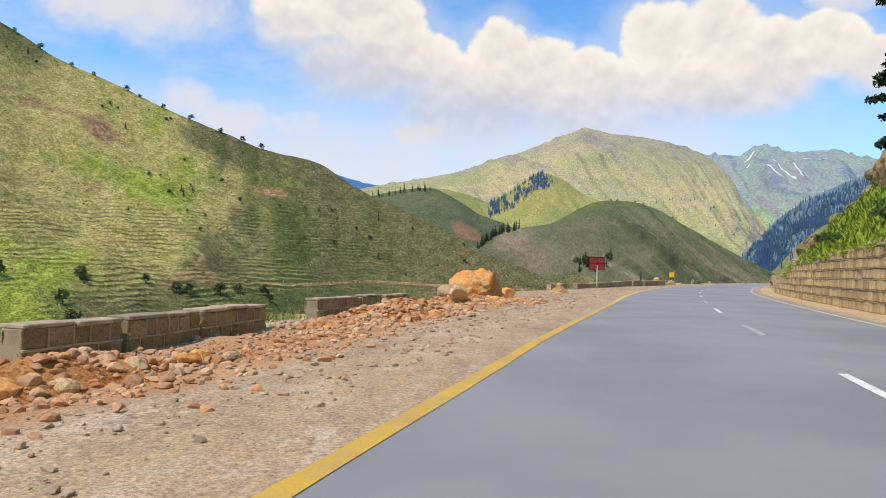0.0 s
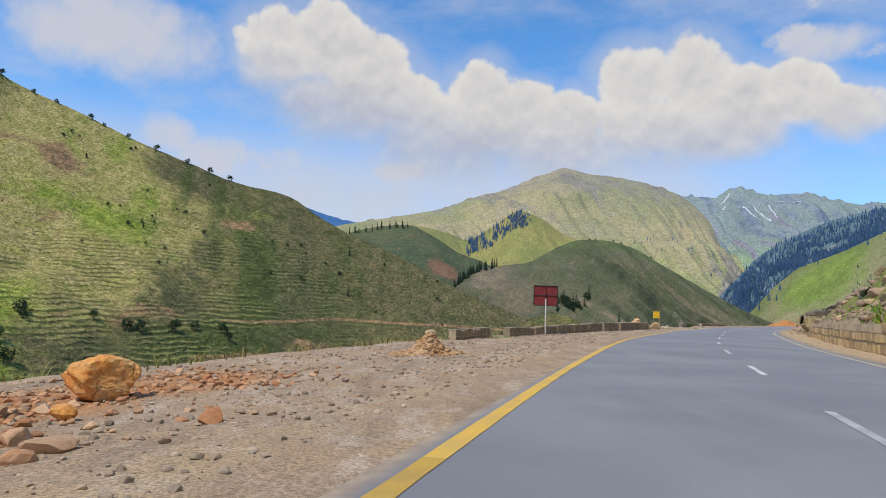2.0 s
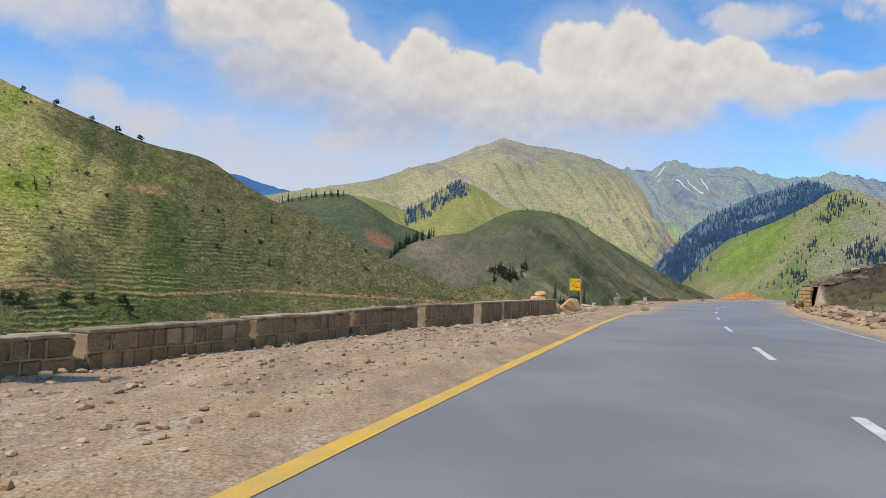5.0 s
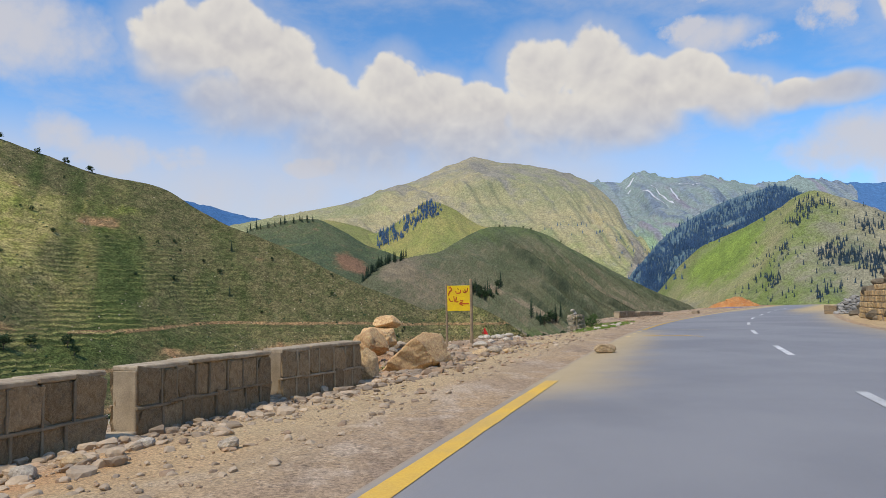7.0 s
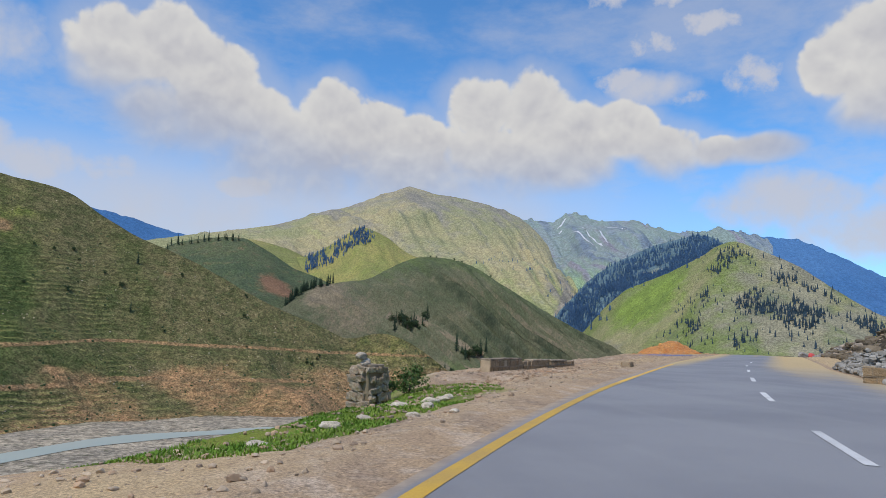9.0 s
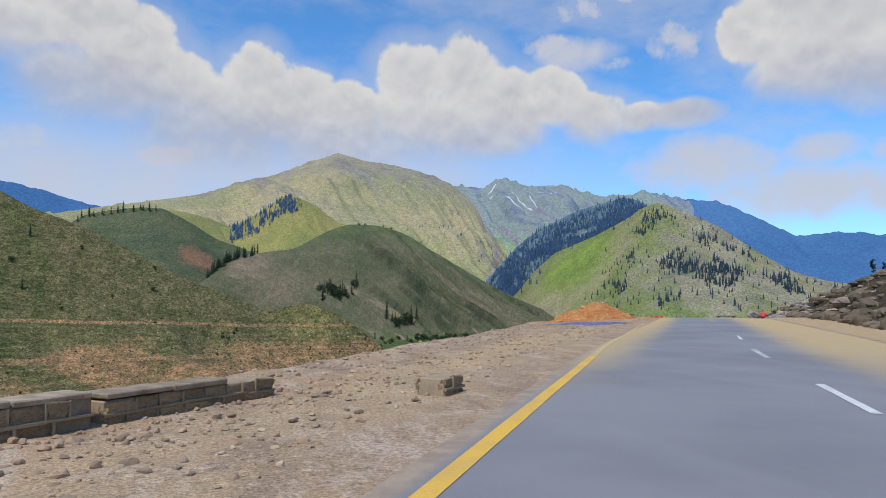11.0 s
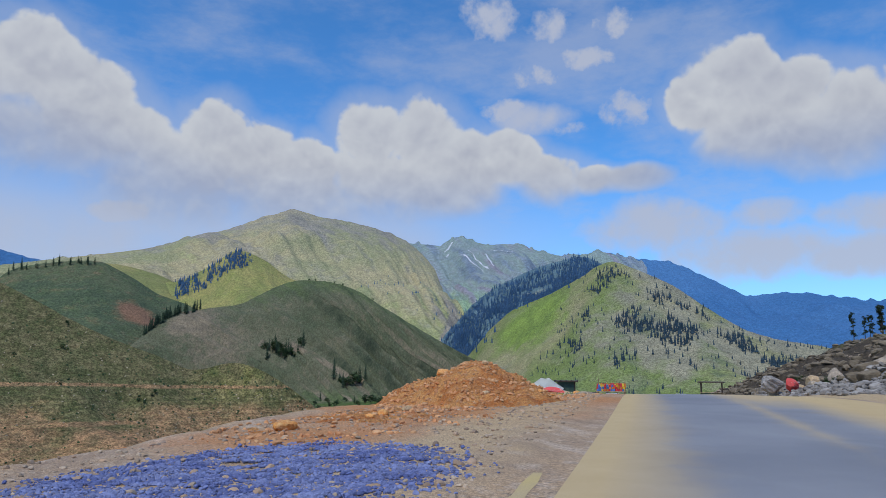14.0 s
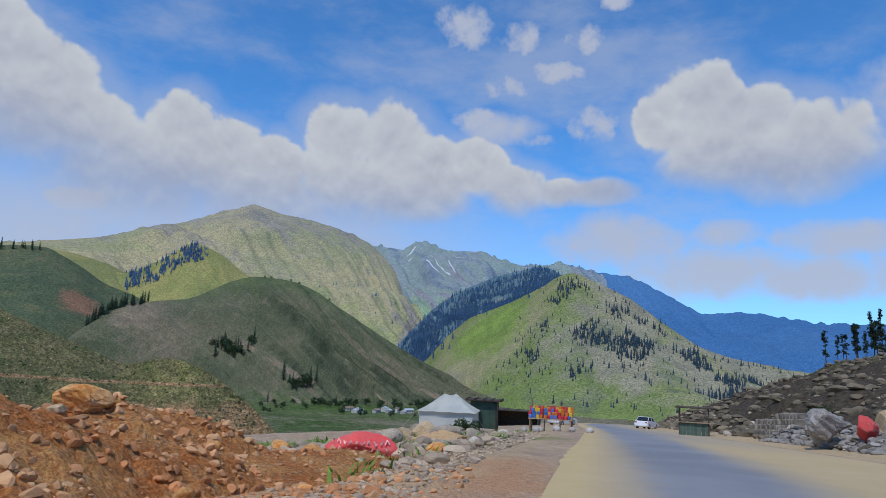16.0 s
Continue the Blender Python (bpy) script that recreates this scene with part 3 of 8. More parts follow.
def vnoise(x, y, seed=0):
    """Smooth value noise, -1 to 1, on arrays."""
    x, y = np.asarray(x, float), np.asarray(y, float)
    ix, iy = np.floor(x).astype(np.int64), np.floor(y).astype(np.int64)
    fx, fy = x - ix, y - iy
    fx, fy = fx * fx * (3 - 2 * fx), fy * fy * (3 - 2 * fy)
    a, b = lattice(ix, iy, seed), lattice(ix + 1, iy, seed)
    c, d = lattice(ix, iy + 1, seed), lattice(ix + 1, iy + 1, seed)
    return 2 * ((a * (1 - fx) + b * fx) * (1 - fy) + (c * (1 - fx) + d * fx) * fy) - 1


def fbm(x, y, octaves=4, seed=0, gain=0.5):
    total, amp = 0.0, 1.0
    for o in range(octaves):
        total = total + amp * vnoise(x * 2**o, y * 2**o, seed + o * 17)
        amp *= gain
    return total


def spline(points, n):
    """n points spread evenly along a smooth curve through the given ones."""
    p = np.array(points, float)
    p = np.vstack([2 * p[0] - p[1], p, 2 * p[-1] - p[-2]])
    out = []
    for i in range(1, len(p) - 2):
        u = np.linspace(0, 1, 24, endpoint=False)[:, None]
        a, b, c, d = p[i - 1], p[i], p[i + 1], p[i + 2]
        out.append(0.5 * (2 * b + (c - a) * u + (2 * a - 5 * b + 4 * c - d) * u**2 + (3 * b - a - 3 * c + d) * u**3))
    out = np.vstack([*out, p[-2][None]])
    run = np.r_[0, np.cumsum(np.linalg.norm(np.diff(out[:, :2], axis=0), axis=1))]
    at = np.linspace(0, run[-1], n)
    return np.stack([np.interp(at, run, out[:, j]) for j in range(p.shape[1])], 1)


def mesh_from(name, verts, faces, material, smooth=True, zone=None):
    me = bpy.data.meshes.new(name)
    me.from_pydata(np.asarray(verts).tolist(), [], faces)
    me.polygons.foreach_set("use_smooth", [smooth] * len(me.polygons))
    if zone is not None:
        a = me.color_attributes.new("zone", "FLOAT_COLOR", "POINT")
        full = zone if zone.shape[1] == 4 else np.c_[zone, np.ones(len(zone))]
        a.data.foreach_set("color", full.astype(np.float32).ravel())
    me.materials.append(material)
    me.update()
    return me


def grid_faces(n, m):
    i = np.arange(n - 1)[:, None] * m + np.arange(m - 1)[None]
    i = i.ravel()
    return np.stack([i, i + 1, i + m + 1, i + m], 1).tolist()


def part(name, bm, material, parent, label=""):
    me = bpy.data.meshes.new(name)
    bm.to_mesh(me)
    bm.free()
    me.materials.append(material)
    ob = new(name, me)
    ob.parent = parent
    if label:
        ob["label"] = label
    return ob


def piece(name, me, parent, label=""):
    ob = new(name, me)
    ob.parent = parent
    if label:
        ob["label"] = label
    return ob


def box(bm, cx, cy, cz, sx, sy, sz, bevel=0.0, turn=0.0):
    """A box by its centre and full sizes, turned about z, its edges rounded."""
    m = Matrix.Translation((cx, cy, cz)) @ Matrix.Rotation(turn, 4, "Z") @ Matrix.Diagonal((sx, sy, sz, 1))
    made = bmesh.ops.create_cube(bm, size=1, matrix=m)["verts"]
    if bevel:
        edges = list({e for v in made for e in v.link_edges})
        bmesh.ops.bevel(bm, geom=edges, offset=bevel, segments=1, affect="EDGES", profile=0.5)


def rod(bm, p, q, r1, r2=None, sides=8):
    p, q = Vector(p), Vector(q)
    d = q - p
    m = Matrix.Translation((p + q) / 2) @ d.to_track_quat("Z", "Y").to_matrix().to_4x4()
    bmesh.ops.create_cone(bm, cap_ends=True, segments=sides, radius1=r1, radius2=r1 if r2 is None else r2, depth=d.length, matrix=m)


# ---- the road's line ----
CENTRE = spline([(-16, -62), (-6.5, -30), (2.4, 0), (4.9, 8.4), (7.3, 16.8), (9.8, 25), (12.5, 33.2), (15.4, 41.5), (18.4, 49.7),
                 (21.6, 57.7), (25, 65.4), (28.5, 73), (32.2, 81), (36.1, 88.8), (40, 96.2), (44.1, 103.6), (48.5, 110.8),
                 (53.1, 117.6), (58, 124.2), (63, 130.8), (68.1, 137.4), (74.2, 144.6), (80.3, 151.9), (86.4, 159.2),
                 (92.5, 166.6), (99, 174.6), (112, 190.5), (130, 213), (148, 237), (166, 260), (188, 282), (220, 302),
                 (262, 316), (310, 322)], 1400)
RUN = np.r_[0, np.cumsum(np.linalg.norm(np.diff(CENTRE, axis=0), axis=1))]
ZERO = RUN[np.argmin(np.hypot(CENTRE[:, 0] - 2.4, CENTRE[:, 1]))]
RUN = RUN - ZERO  # metres along the road from beside the first camera
SIDE = np.gradient(CENTRE, axis=0)
SIDE = np.stack([SIDE[:, 1], -SIDE[:, 0]], 1) / np.linalg.norm(SIDE, axis=1)[:, None]  # to the right
CREST = 192.0


def road_z(s):
    """Level as far as a crest, then falling evenly."""
    d = np.clip(np.asarray(s, float) - CREST, 0, None)
    return -np.minimum(d, 20) ** 2 / 700 - np.clip(d - 20, 0, None) * 0.061


def road_xy(s, off):
    s = np.asarray(s, float)
    c = np.stack([np.interp(s, RUN, CENTRE[:, j]) for j in (0, 1)], -1)
    n = np.stack([np.interp(s, RUN, SIDE[:, j]) for j in (0, 1)], -1)
    return c + n * np.asarray(off, float)[..., None]


def road_of(x, y):
    """Metres along the road and to its right for a place."""
    d = (CENTRE[:, 0] - x) ** 2 + (CENTRE[:, 1] - y) ** 2
    i = int(np.argmin(d))
    return float(RUN[i]), float((x - CENTRE[i, 0]) * SIDE[i, 0] + (y - CENTRE[i, 1]) * SIDE[i, 1])


def table(s, xs, ys):
    return np.interp(s, xs, ys)


def left_edge(s):
    e = table(s, [-60, 0, 35, 62, 75, 95, 108, 116, 124, 133, 150, 170, 190, 205, 225, 260, 300], [-12, -12, -13, -12.8, -11.6, -10.2, -9.6, -7.6, -7.2, -10.2, -9.6, -10.8, -13.5, -18, -24, -22, -16])
    return e + 0.5 * fbm(np.asarray(s) * 0.16, 0.3, 3, 5)


def right_toe(s):
    return table(s, [-60, 50, 85, 95, 110, 125, 145, 170, 186, 205, 225, 260], [5.2, 5.3, 5.8, 7.2, 6.2, 5.2, 4.9, 6.2, 6.9, 7.2, 6.2, 7.5])


def right_wall(s):
    return table(s, [-60, 0, 30, 46, 52, 80, 85, 114, 116, 127, 129], [2.6, 2.6, 2.5, 2.15, 1.15, 1.0, 0.0, 0.0, 1.7, 1.6, 0.0])


def right_slope(s):
    return np.tan(np.radians(table(s, [-60, 34, 55, 78, 90, 112, 126, 150, 190, 260], [50, 49, 47, 42, 10, 8, 12, 16, 22, 24])))


def edge_off(s):
    """Where the painted edge line on the left lies."""
    return table(s, [-55, 11, 20, 28, 40, 60, 70, 90, 115, 130, 150, 157, 180], [-4.25, -4.18, -3.9, -3.8, -4.0, -4.2, -4.1, -3.97, -3.9, -3.74, -3.8, -4.0, -4.6])


def ground_z(s, off):
    """Height of the ground at a place by the road; the carriageway lies on it."""
    s, off = np.broadcast_arrays(np.asarray(s, float), np.asarray(off, float))
    z0 = road_z(s)
    e, toe = left_edge(s), right_toe(s)
    x, y = np.moveaxis(road_xy(s, off), -1, 0)
    rough = 0.05 * fbm(x * 0.7, y * 0.7, 3, 3) + 0.02 * fbm(x * 3.1, y * 3.1, 2, 4)
    lean = table(s, [-60, 60, 80, 86, 100, 103.5, 110, 117, 125, 131, 185, 205, 240], [0.035, 0.045, 0.05, 0.095, 0.105, 0.03, 0.04, 0.13, 0.11, 0.03, 0.03, 0.07, 0.07])
    wide = np.clip(-off - 5.0, 0, None)
    left = -0.03 - lean * np.minimum(wide, -e - 5.0) + rough * np.clip(wide * 0.8, 0, 1)
    lip = np.clip(e - off, 0, None)
    drop = np.where(lip < 2.5, 0.16 * lip**2, 1.0 + 0.78 * (lip - 2.5)) * (1 + 0.12 * fbm(x * 0.12, y * 0.12, 3, 8))
    left = left - drop
    ri = np.clip(off - 4.9, 0, None)
    rise = np.clip(off - toe - 0.45, 0, None)
    stony = table(s, [-60, 30, 60, 130, 260], [0.35, 0.5, 0.8, 0.9, 0.9])
    up = right_wall(s) * np.clip((off - toe - 0.3) / 0.15, 0, 1) + right_slope(s) * rise * (1 - 0.25 * np.clip(rise / 60, 0, 1))
    up = up + stony * np.clip(rise * 0.5, 0, 1) * (0.9 * fbm(x * 0.22, y * 0.22, 4, 11) + 0.25 * np.abs(fbm(x * 0.9, y * 0.9, 3, 12)))
    right = 0.05 * np.clip(ri, 0, 1) + rough * np.clip(ri, 0, 1) + up
    z = np.where(off < 0, left, right)
    edge = np.clip((np.abs(off) - 4.7) / 0.3, 0, 1)
    return z0 + np.where(np.abs(off) < 5.0, -0.05 + edge * 0.02, z)


def height_at(x, y):
    s, off = road_of(x, y)
    return float(ground_z(s, off))


def many_z(p):
    """Heights of the ground at many places at once."""
    p = np.asarray(p, float)
    out = np.empty(len(p))
    for a in range(0, len(p), 2000):
        q = p[a : a + 2000]
        i = np.argmin((CENTRE[None, :, 0] - q[:, :1]) ** 2 + (CENTRE[None, :, 1] - q[:, 1:2]) ** 2, 1)
        out[a : a + 2000] = ground_z(RUN[i], ((q - CENTRE[i]) * SIDE[i]).sum(1))
    return out


# ---- ground ----
S = np.r_[np.arange(-58, 0, 1.0), np.arange(0, 206, 0.4), np.arange(206, 430, 1.5)]
OFF = np.r_[-110, -95, -80, -68, -58, -50, -43, -37, -32, -28, np.arange(-25, -16, 0.8), np.arange(-16, -4.4, 0.24), -4.0, 0, 4.0, np.arange(4.4, 14, 0.24), np.arange(14, 30, 0.8), 31, 33, 36, 40, 45, 52, 60]
SS, OO = np.meshgrid(S, OFF, indexing="ij")
XY = road_xy(SS, OO)
ZZ = ground_z(SS, OO)
far_cut = np.clip((OO - 30) / 30, 0, 1) ** 2
ZZ = ZZ - far_cut * 4
GX, GY = XY[..., 0], XY[..., 1]


def near(px, py, r):
    return np.exp(-(((GX - px) ** 2 + (GY - py) ** 2) / r**2))


edge_l, toe_r = left_edge(SS), right_toe(SS)
grass = np.clip((edge_l - OO) / 2.0, 0, 1)
verge = ((SS > 115.5) & (SS < 127.2) & (OO < -5.6)) * np.clip((-5.6 - OO) / 0.8, 0, 1) * np.clip(np.minimum(SS - 115.5, 127.2 - SS) / 2, 0, 1)
grass = np.maximum(grass, verge)
bank_green = np.clip((OO - toe_r - 0.4) / 0.4, 0, 1) * table(SS, [-60, 40, 60, 80, 110, 130, 260], [1, 1, 0.85, 0.75, 0.35, 0.15, 0.15]) + np.clip((OO - toe_r - 16) / 20, 0, 1) * (SS > 110) * 0.6
grass = np.maximum(grass, bank_green)
soil = np.clip((OO - toe_r - 0.2) / 0.8, 0, 1) * table(SS, [-60, 40, 60, 85, 100, 120, 260], [0.15, 0.2, 0.35, 0.4, 0.7, 1, 1])
for px, py, r in [(-6.2, 13, 1.6), (-5.5, 19.5, 1.4), (-2.6, 24.5, 1.2), (45.6, 119.6, 1.6), (99, 187, 2.5), (104, 192, 3), (96, 190, 4)]:
    grass = np.maximum(grass, near(px, py, r))
RUBBLE = spline([(-5.6, 2.0), (-4.2, 6.5), (-3.3, 10), (-2.4, 15), (-1.3, 20), (0, 24.5), (1.0, 28.5), (2.2, 33.5), (3.6, 38)], 40)
rust = np.zeros_like(GX)
for px, py in RUBBLE[::2]:
    rust = np.maximum(rust, 1.1 * near(px, py, 1.7))
for px, py, r, w in [(28, 88, 1.5, 0.8), (29.6, 97.2, 1.6, 1.2), (30.2, 99.2, 1.6, 1.1), (27.6, 87.4, 0.9, 1.1), (34.5, 109, 3, 0.75), (87.5, 177, 6.5, 1.4), (83.5, 169.5, 4.5, 1.3), (90, 173.6, 4.0, 1.2), (94, 181, 4.5, 1.2), (79, 165.3, 3.0, 1.1), (87, 171.5, 3.5, 1.2), (51.5, 127.5, 1.5, 0.7)]:
    rust = np.maximum(rust, w * near(px, py, r))
dusty = np.clip(1 - np.abs(-OO - 5.3) / 1.4, 0, 1) * 0.55 * (OO < 0)
dusty = np.maximum(dusty, np.clip(1 - np.abs(-OO - 6.5) / 2.6, 0, 1) * table(SS, [80, 92, 112, 118, 140, 160, 185], [0, 0.95, 1.2, 0.5, 0.6, 1.0, 0.9]) * (OO < 0))
dusty = np.maximum(dusty, (OO > 4.4) * (OO < toe_r + 0.4) * table(SS, [-60, 60, 90, 140, 200], [0.75, 0.8, 1, 1, 1]))
zone = np.stack([grass.ravel(), np.clip(rust, 0, 1).ravel(), np.clip(dusty, 0, 1).ravel(), np.clip(soil, 0, 1).ravel()], 1)
ground = new("ground", mesh_from("ground", np.stack([GX, GY, ZZ], -1).reshape(-1, 3), grid_faces(len(S), len(OFF)), M["ground"], True, zone))
tagged(ground, "stony brown gravel shoulder and roadside bank", "ground", kind="structure")

# ---- road ----
LANE_L, LANE_R = -4.95, 4.75
RS = np.arange(-57, 425, 0.5)
RO = np.r_[LANE_L, np.arange(-4.7, -3.5, 0.1), np.linspace(-3.5, 4.5, 24), LANE_R]
rs, ro = np.meshgrid(RS, RO, indexing="ij")
wob = 0.12 * fbm(rs * 0.6, ro * 0 + 2.0, 3, 21)
ro2 = ro + np.where(np.abs(ro) > 4.6, wob, 0)
rxy = road_xy(rs, ro2)
rz = road_z(rs) - 0.012 * np.abs(ro)
rz = np.where(np.abs(ro) > 4.6, rz - 0.05, rz)
sand = np.clip((-ro - 3.6) / 1.2, 0, 1) * table(rs, [0, 85, 92, 104, 112, 118, 140, 150, 165, 200], [0.1, 0.2, 0.9, 1.0, 0.9, 0.4, 0.5, 0.8, 1, 1])
sand = np.maximum(sand, np.clip((-ro - 2.2) / 1.6, 0, 1) * table(rs, [92, 96, 110, 116, 140, 152, 200], [0, 0.7, 0.7, 0, 0, 0.8, 1.0]))
sand = np.maximum(sand, np.clip((ro - 2.2) / 2.2, 0, 1) * table(rs, [90, 110, 140, 160, 200, 230], [0, 0.45, 0.75, 1, 1, 0.5]))
sand = np.maximum(sand, np.clip((ro - 0.3) / 1.7, 0, 1) * table(rs, [130, 155, 200, 230], [0, 0.85, 1.0, 0.6]))
sand = np.maximum(sand, np.clip((ro + 1.3) / 1.6, 0, 1) * table(rs, [188, 197, 215, 235], [0, 0.8, 0.9, 0.4]))
dirt = np.clip((edge_off(rs) - 0.10 - ro) / 0.15, 0, 1)
sand = np.maximum(sand, np.clip(1 - np.abs(ro + 0.4) / 0.5, 0, 1) * table(rs, [178, 184, 196, 204], [0, 0.5, 0.5, 0]))
zone = np.stack([sand.ravel(), dirt.ravel(), sand.ravel() * 0], 1)
road = new("road", mesh_from("road", np.dstack([rxy, rz]).reshape(-1, 3), grid_faces(len(RS), len(RO)), M["asphalt"], True, zone))
tagged(road, "grey two-lane asphalt road dusted with sand", "road", kind="structure")


def strip(s0, s1, off, width, lift=0.006, step=0.6, ragged=0.0, seed=0):
    """A painted strip along the road, following its surface."""
    n = max(2, int((s1 - s0) / step) + 1)
    s = np.linspace(s0, s1, n)
    rag = ragged * fbm(s * 1.7, s * 0, 3, seed)
    v = []
    for side in (-0.5, 0.5):
        o = (edge_off(s) if off is None else np.full(n, off)) + side * width * (1 + rag)
        p = road_xy(s, o)
        v.append(np.c_[p, road_z(s) - 0.012 * np.abs(o) + lift])
    return np.stack(v, 1).reshape(-1, 3), grid_faces(n, 2)


def stripes(name, spans, off, width, material, label, ragged=0.05):
    thing = tagged(new(name), label, "road marking", kind="structure")
    for i, (a, b) in enumerate(spans):
        v, f = strip(a, b, off, width, 0.006, 0.6, ragged, i)
        piece("stripe", mesh_from("stripe", v, [q[::-1] for q in f], material), thing)
    return thing


stripes("edge_line", [(-55, 30), (30, 60), (60, 96.0)], None, 0.2, M["yellow_paint"], "solid worn yellow edge line on asphalt")
stripes("edge_line", [(108.4, 109.2), (110.4, 111.3), (112, 113.0)], None, 0.14, M["sandy_line"], "worn dashes of edge line showing through sand", 0.3)
stripes("edge_line", [(113.8, 130), (130, 150)], None, 0.18, M["yellow_paint"], "broken faded yellow edge line half under sand")
stripes("edge_line", [(150.2, 160), (160.5, 172), (174, 178)], None, 0.15, M["sandy_line"], "faded yellow edge line under drifted sand", 0.25)
stripes("edge_line", [(-55, 40), (40, 98), (100, 106)], 3.75, 0.15, M["pale_paint"], "pale dusty edge line along the far lane", 0.15)
dash0 = 8.75
centre_line = tagged(new("centre_line"), "broken white centre line of short dashes", "road marking", kind="structure")
for n in range(-7, 19):
    far_end = dash0 + 8.63 * n - 0.5 * max(0, n - 12)
    v, f = strip(far_end - 2.9, far_end, 0.0, 0.13 if n < 18 else 0.1, 0.006, 0.5, 0.1, n)
    piece("dash", mesh_from("dash", v, [q[::-1] for q in f], M["white_paint"]), centre_line)


def brush(name, pts, w0, w1, material, label):
    c = spline(pts, 24)
    t = np.gradient(c, axis=0)
    nrm = np.stack([t[:, 1], -t[:, 0]], 1) / np.linalg.norm(t, axis=1)[:, None]
    w = np.linspace(w0, w1, 24)[:, None] * (1 + 0.2 * vnoise(np.arange(24) * 0.7, 0.0, 4))[:, None]
    v = np.stack([c - nrm * w / 2, c + nrm * w / 2], 1)
    z = np.array([[0.0 - 0.012 * abs(road_of(*q)[1]) + 0.007 for q in row] for row in v])
    me = mesh_from(name, np.dstack([v, z]).reshape(-1, 3), grid_faces(24, 2), material)
    ob = new(name, me)
    return tagged(ob, label, "road marking", kind="structure")


brush("painted_arrow", [(39.72, 102.9), (40.0, 102.78), (40.5, 102.45), (40.8, 102.1), (40.93, 101.75), (40.95, 101.3)], 0.16, 0.1, M["yellow_paint"], "hand-painted curved yellow arrow on the asphalt")
brush("painted_arrow", [(39.72, 102.75), (40.0, 102.85), (40.22, 102.95)], 0.12, 0.1, M["yellow_paint"], "hand-painted head of a yellow arrow")
brush("painted_stroke", [(41.9, 106.65), (42.5, 106.33), (43.0, 106.0), (43.35, 105.75), (43.5, 105.2)], 0.07, 0.07, M["pale_paint"], "thin hand-painted curved stroke on asphalt")

# ---- hills ----
HILLS = {}


def ridge(name, crest, foot, nu, nv, power, rough, gully, label, material, zones=None, back=160.0, seed=0, freq=14.0, skew=0.0, scale=0.01, jag=0.6):
    """A hill whose crest runs over the first points and whose foot lies on the second: slope, spurs and gullies between, and a back."""
    C, F = spline(crest, nu), spline(foot, nu)
    u = np.linspace(0, 1, nu)[:, None]
    v = np.linspace(0, 1, nv)[None]
    x = F[:, :1] + (C[:, :1] - F[:, :1]) * v
    y = F[:, 1:2] + (C[:, 1:2] - F[:, 1:2]) * v
    z = F[:, 2:] + (C[:, 2:] - F[:, 2:]) * v**power
    env = np.clip(v * 5, 0, 1) * np.clip((1 - v) * 3.5, 0.04, 1)
    z = z + rough * env * fbm(x * scale, y * scale, 5, seed + 1)
    if gully:
        g = np.abs(fbm(u * freq + v * skew + 0.25 * fbm(x * scale * 0.6, y * scale * 0.6, 2, seed), v * 0.7 + 0 * u, 3, seed + 2))
        z = z + gully * env * (g - 0.45)
    z[:, -1] += jag * rough * 0.1 * fbm(np.linspace(0, 1, nu) * 60, 0.0, 4, seed + 7)
    d = C[:, :2] - F[:, :2]
    d = d / np.linalg.norm(d, axis=1)[:, None]
    rows = [np.stack([x, y, z], -1)]
    for kk in (0.15, 0.5, 1.0, 2.0):
        p = C[:, :2] + d * back * kk
        rows.append(np.c_[p, z[:, -1] - back * kk * 0.55 - back * 0.1 * kk * kk][:, None])
    P = np.concatenate(rows, 1)
    zn = np.zeros((nu, P.shape[1], 4))
    if zones:
        for i, layer in enumerate(zones(u, v, x, y, z)):
            zn[:, :nv, i] = layer
        zn[:, nv:] = zn[:, nv - 1 : nv]
    ob = new(name, mesh_from(name, P.reshape(-1, 3), grid_faces(nu, P.shape[1]), material, True, np.clip(zn, 0, 1).reshape(-1, 4)))
    tagged(ob, label, "hill", kind="structure")
    HILLS[name] = P[:, :nv]
    return ob


def bump2(a, b, ra, rb, u, v):
    return np.exp(-((u - a) / ra) ** 2 - ((v - b) / rb) ** 2)


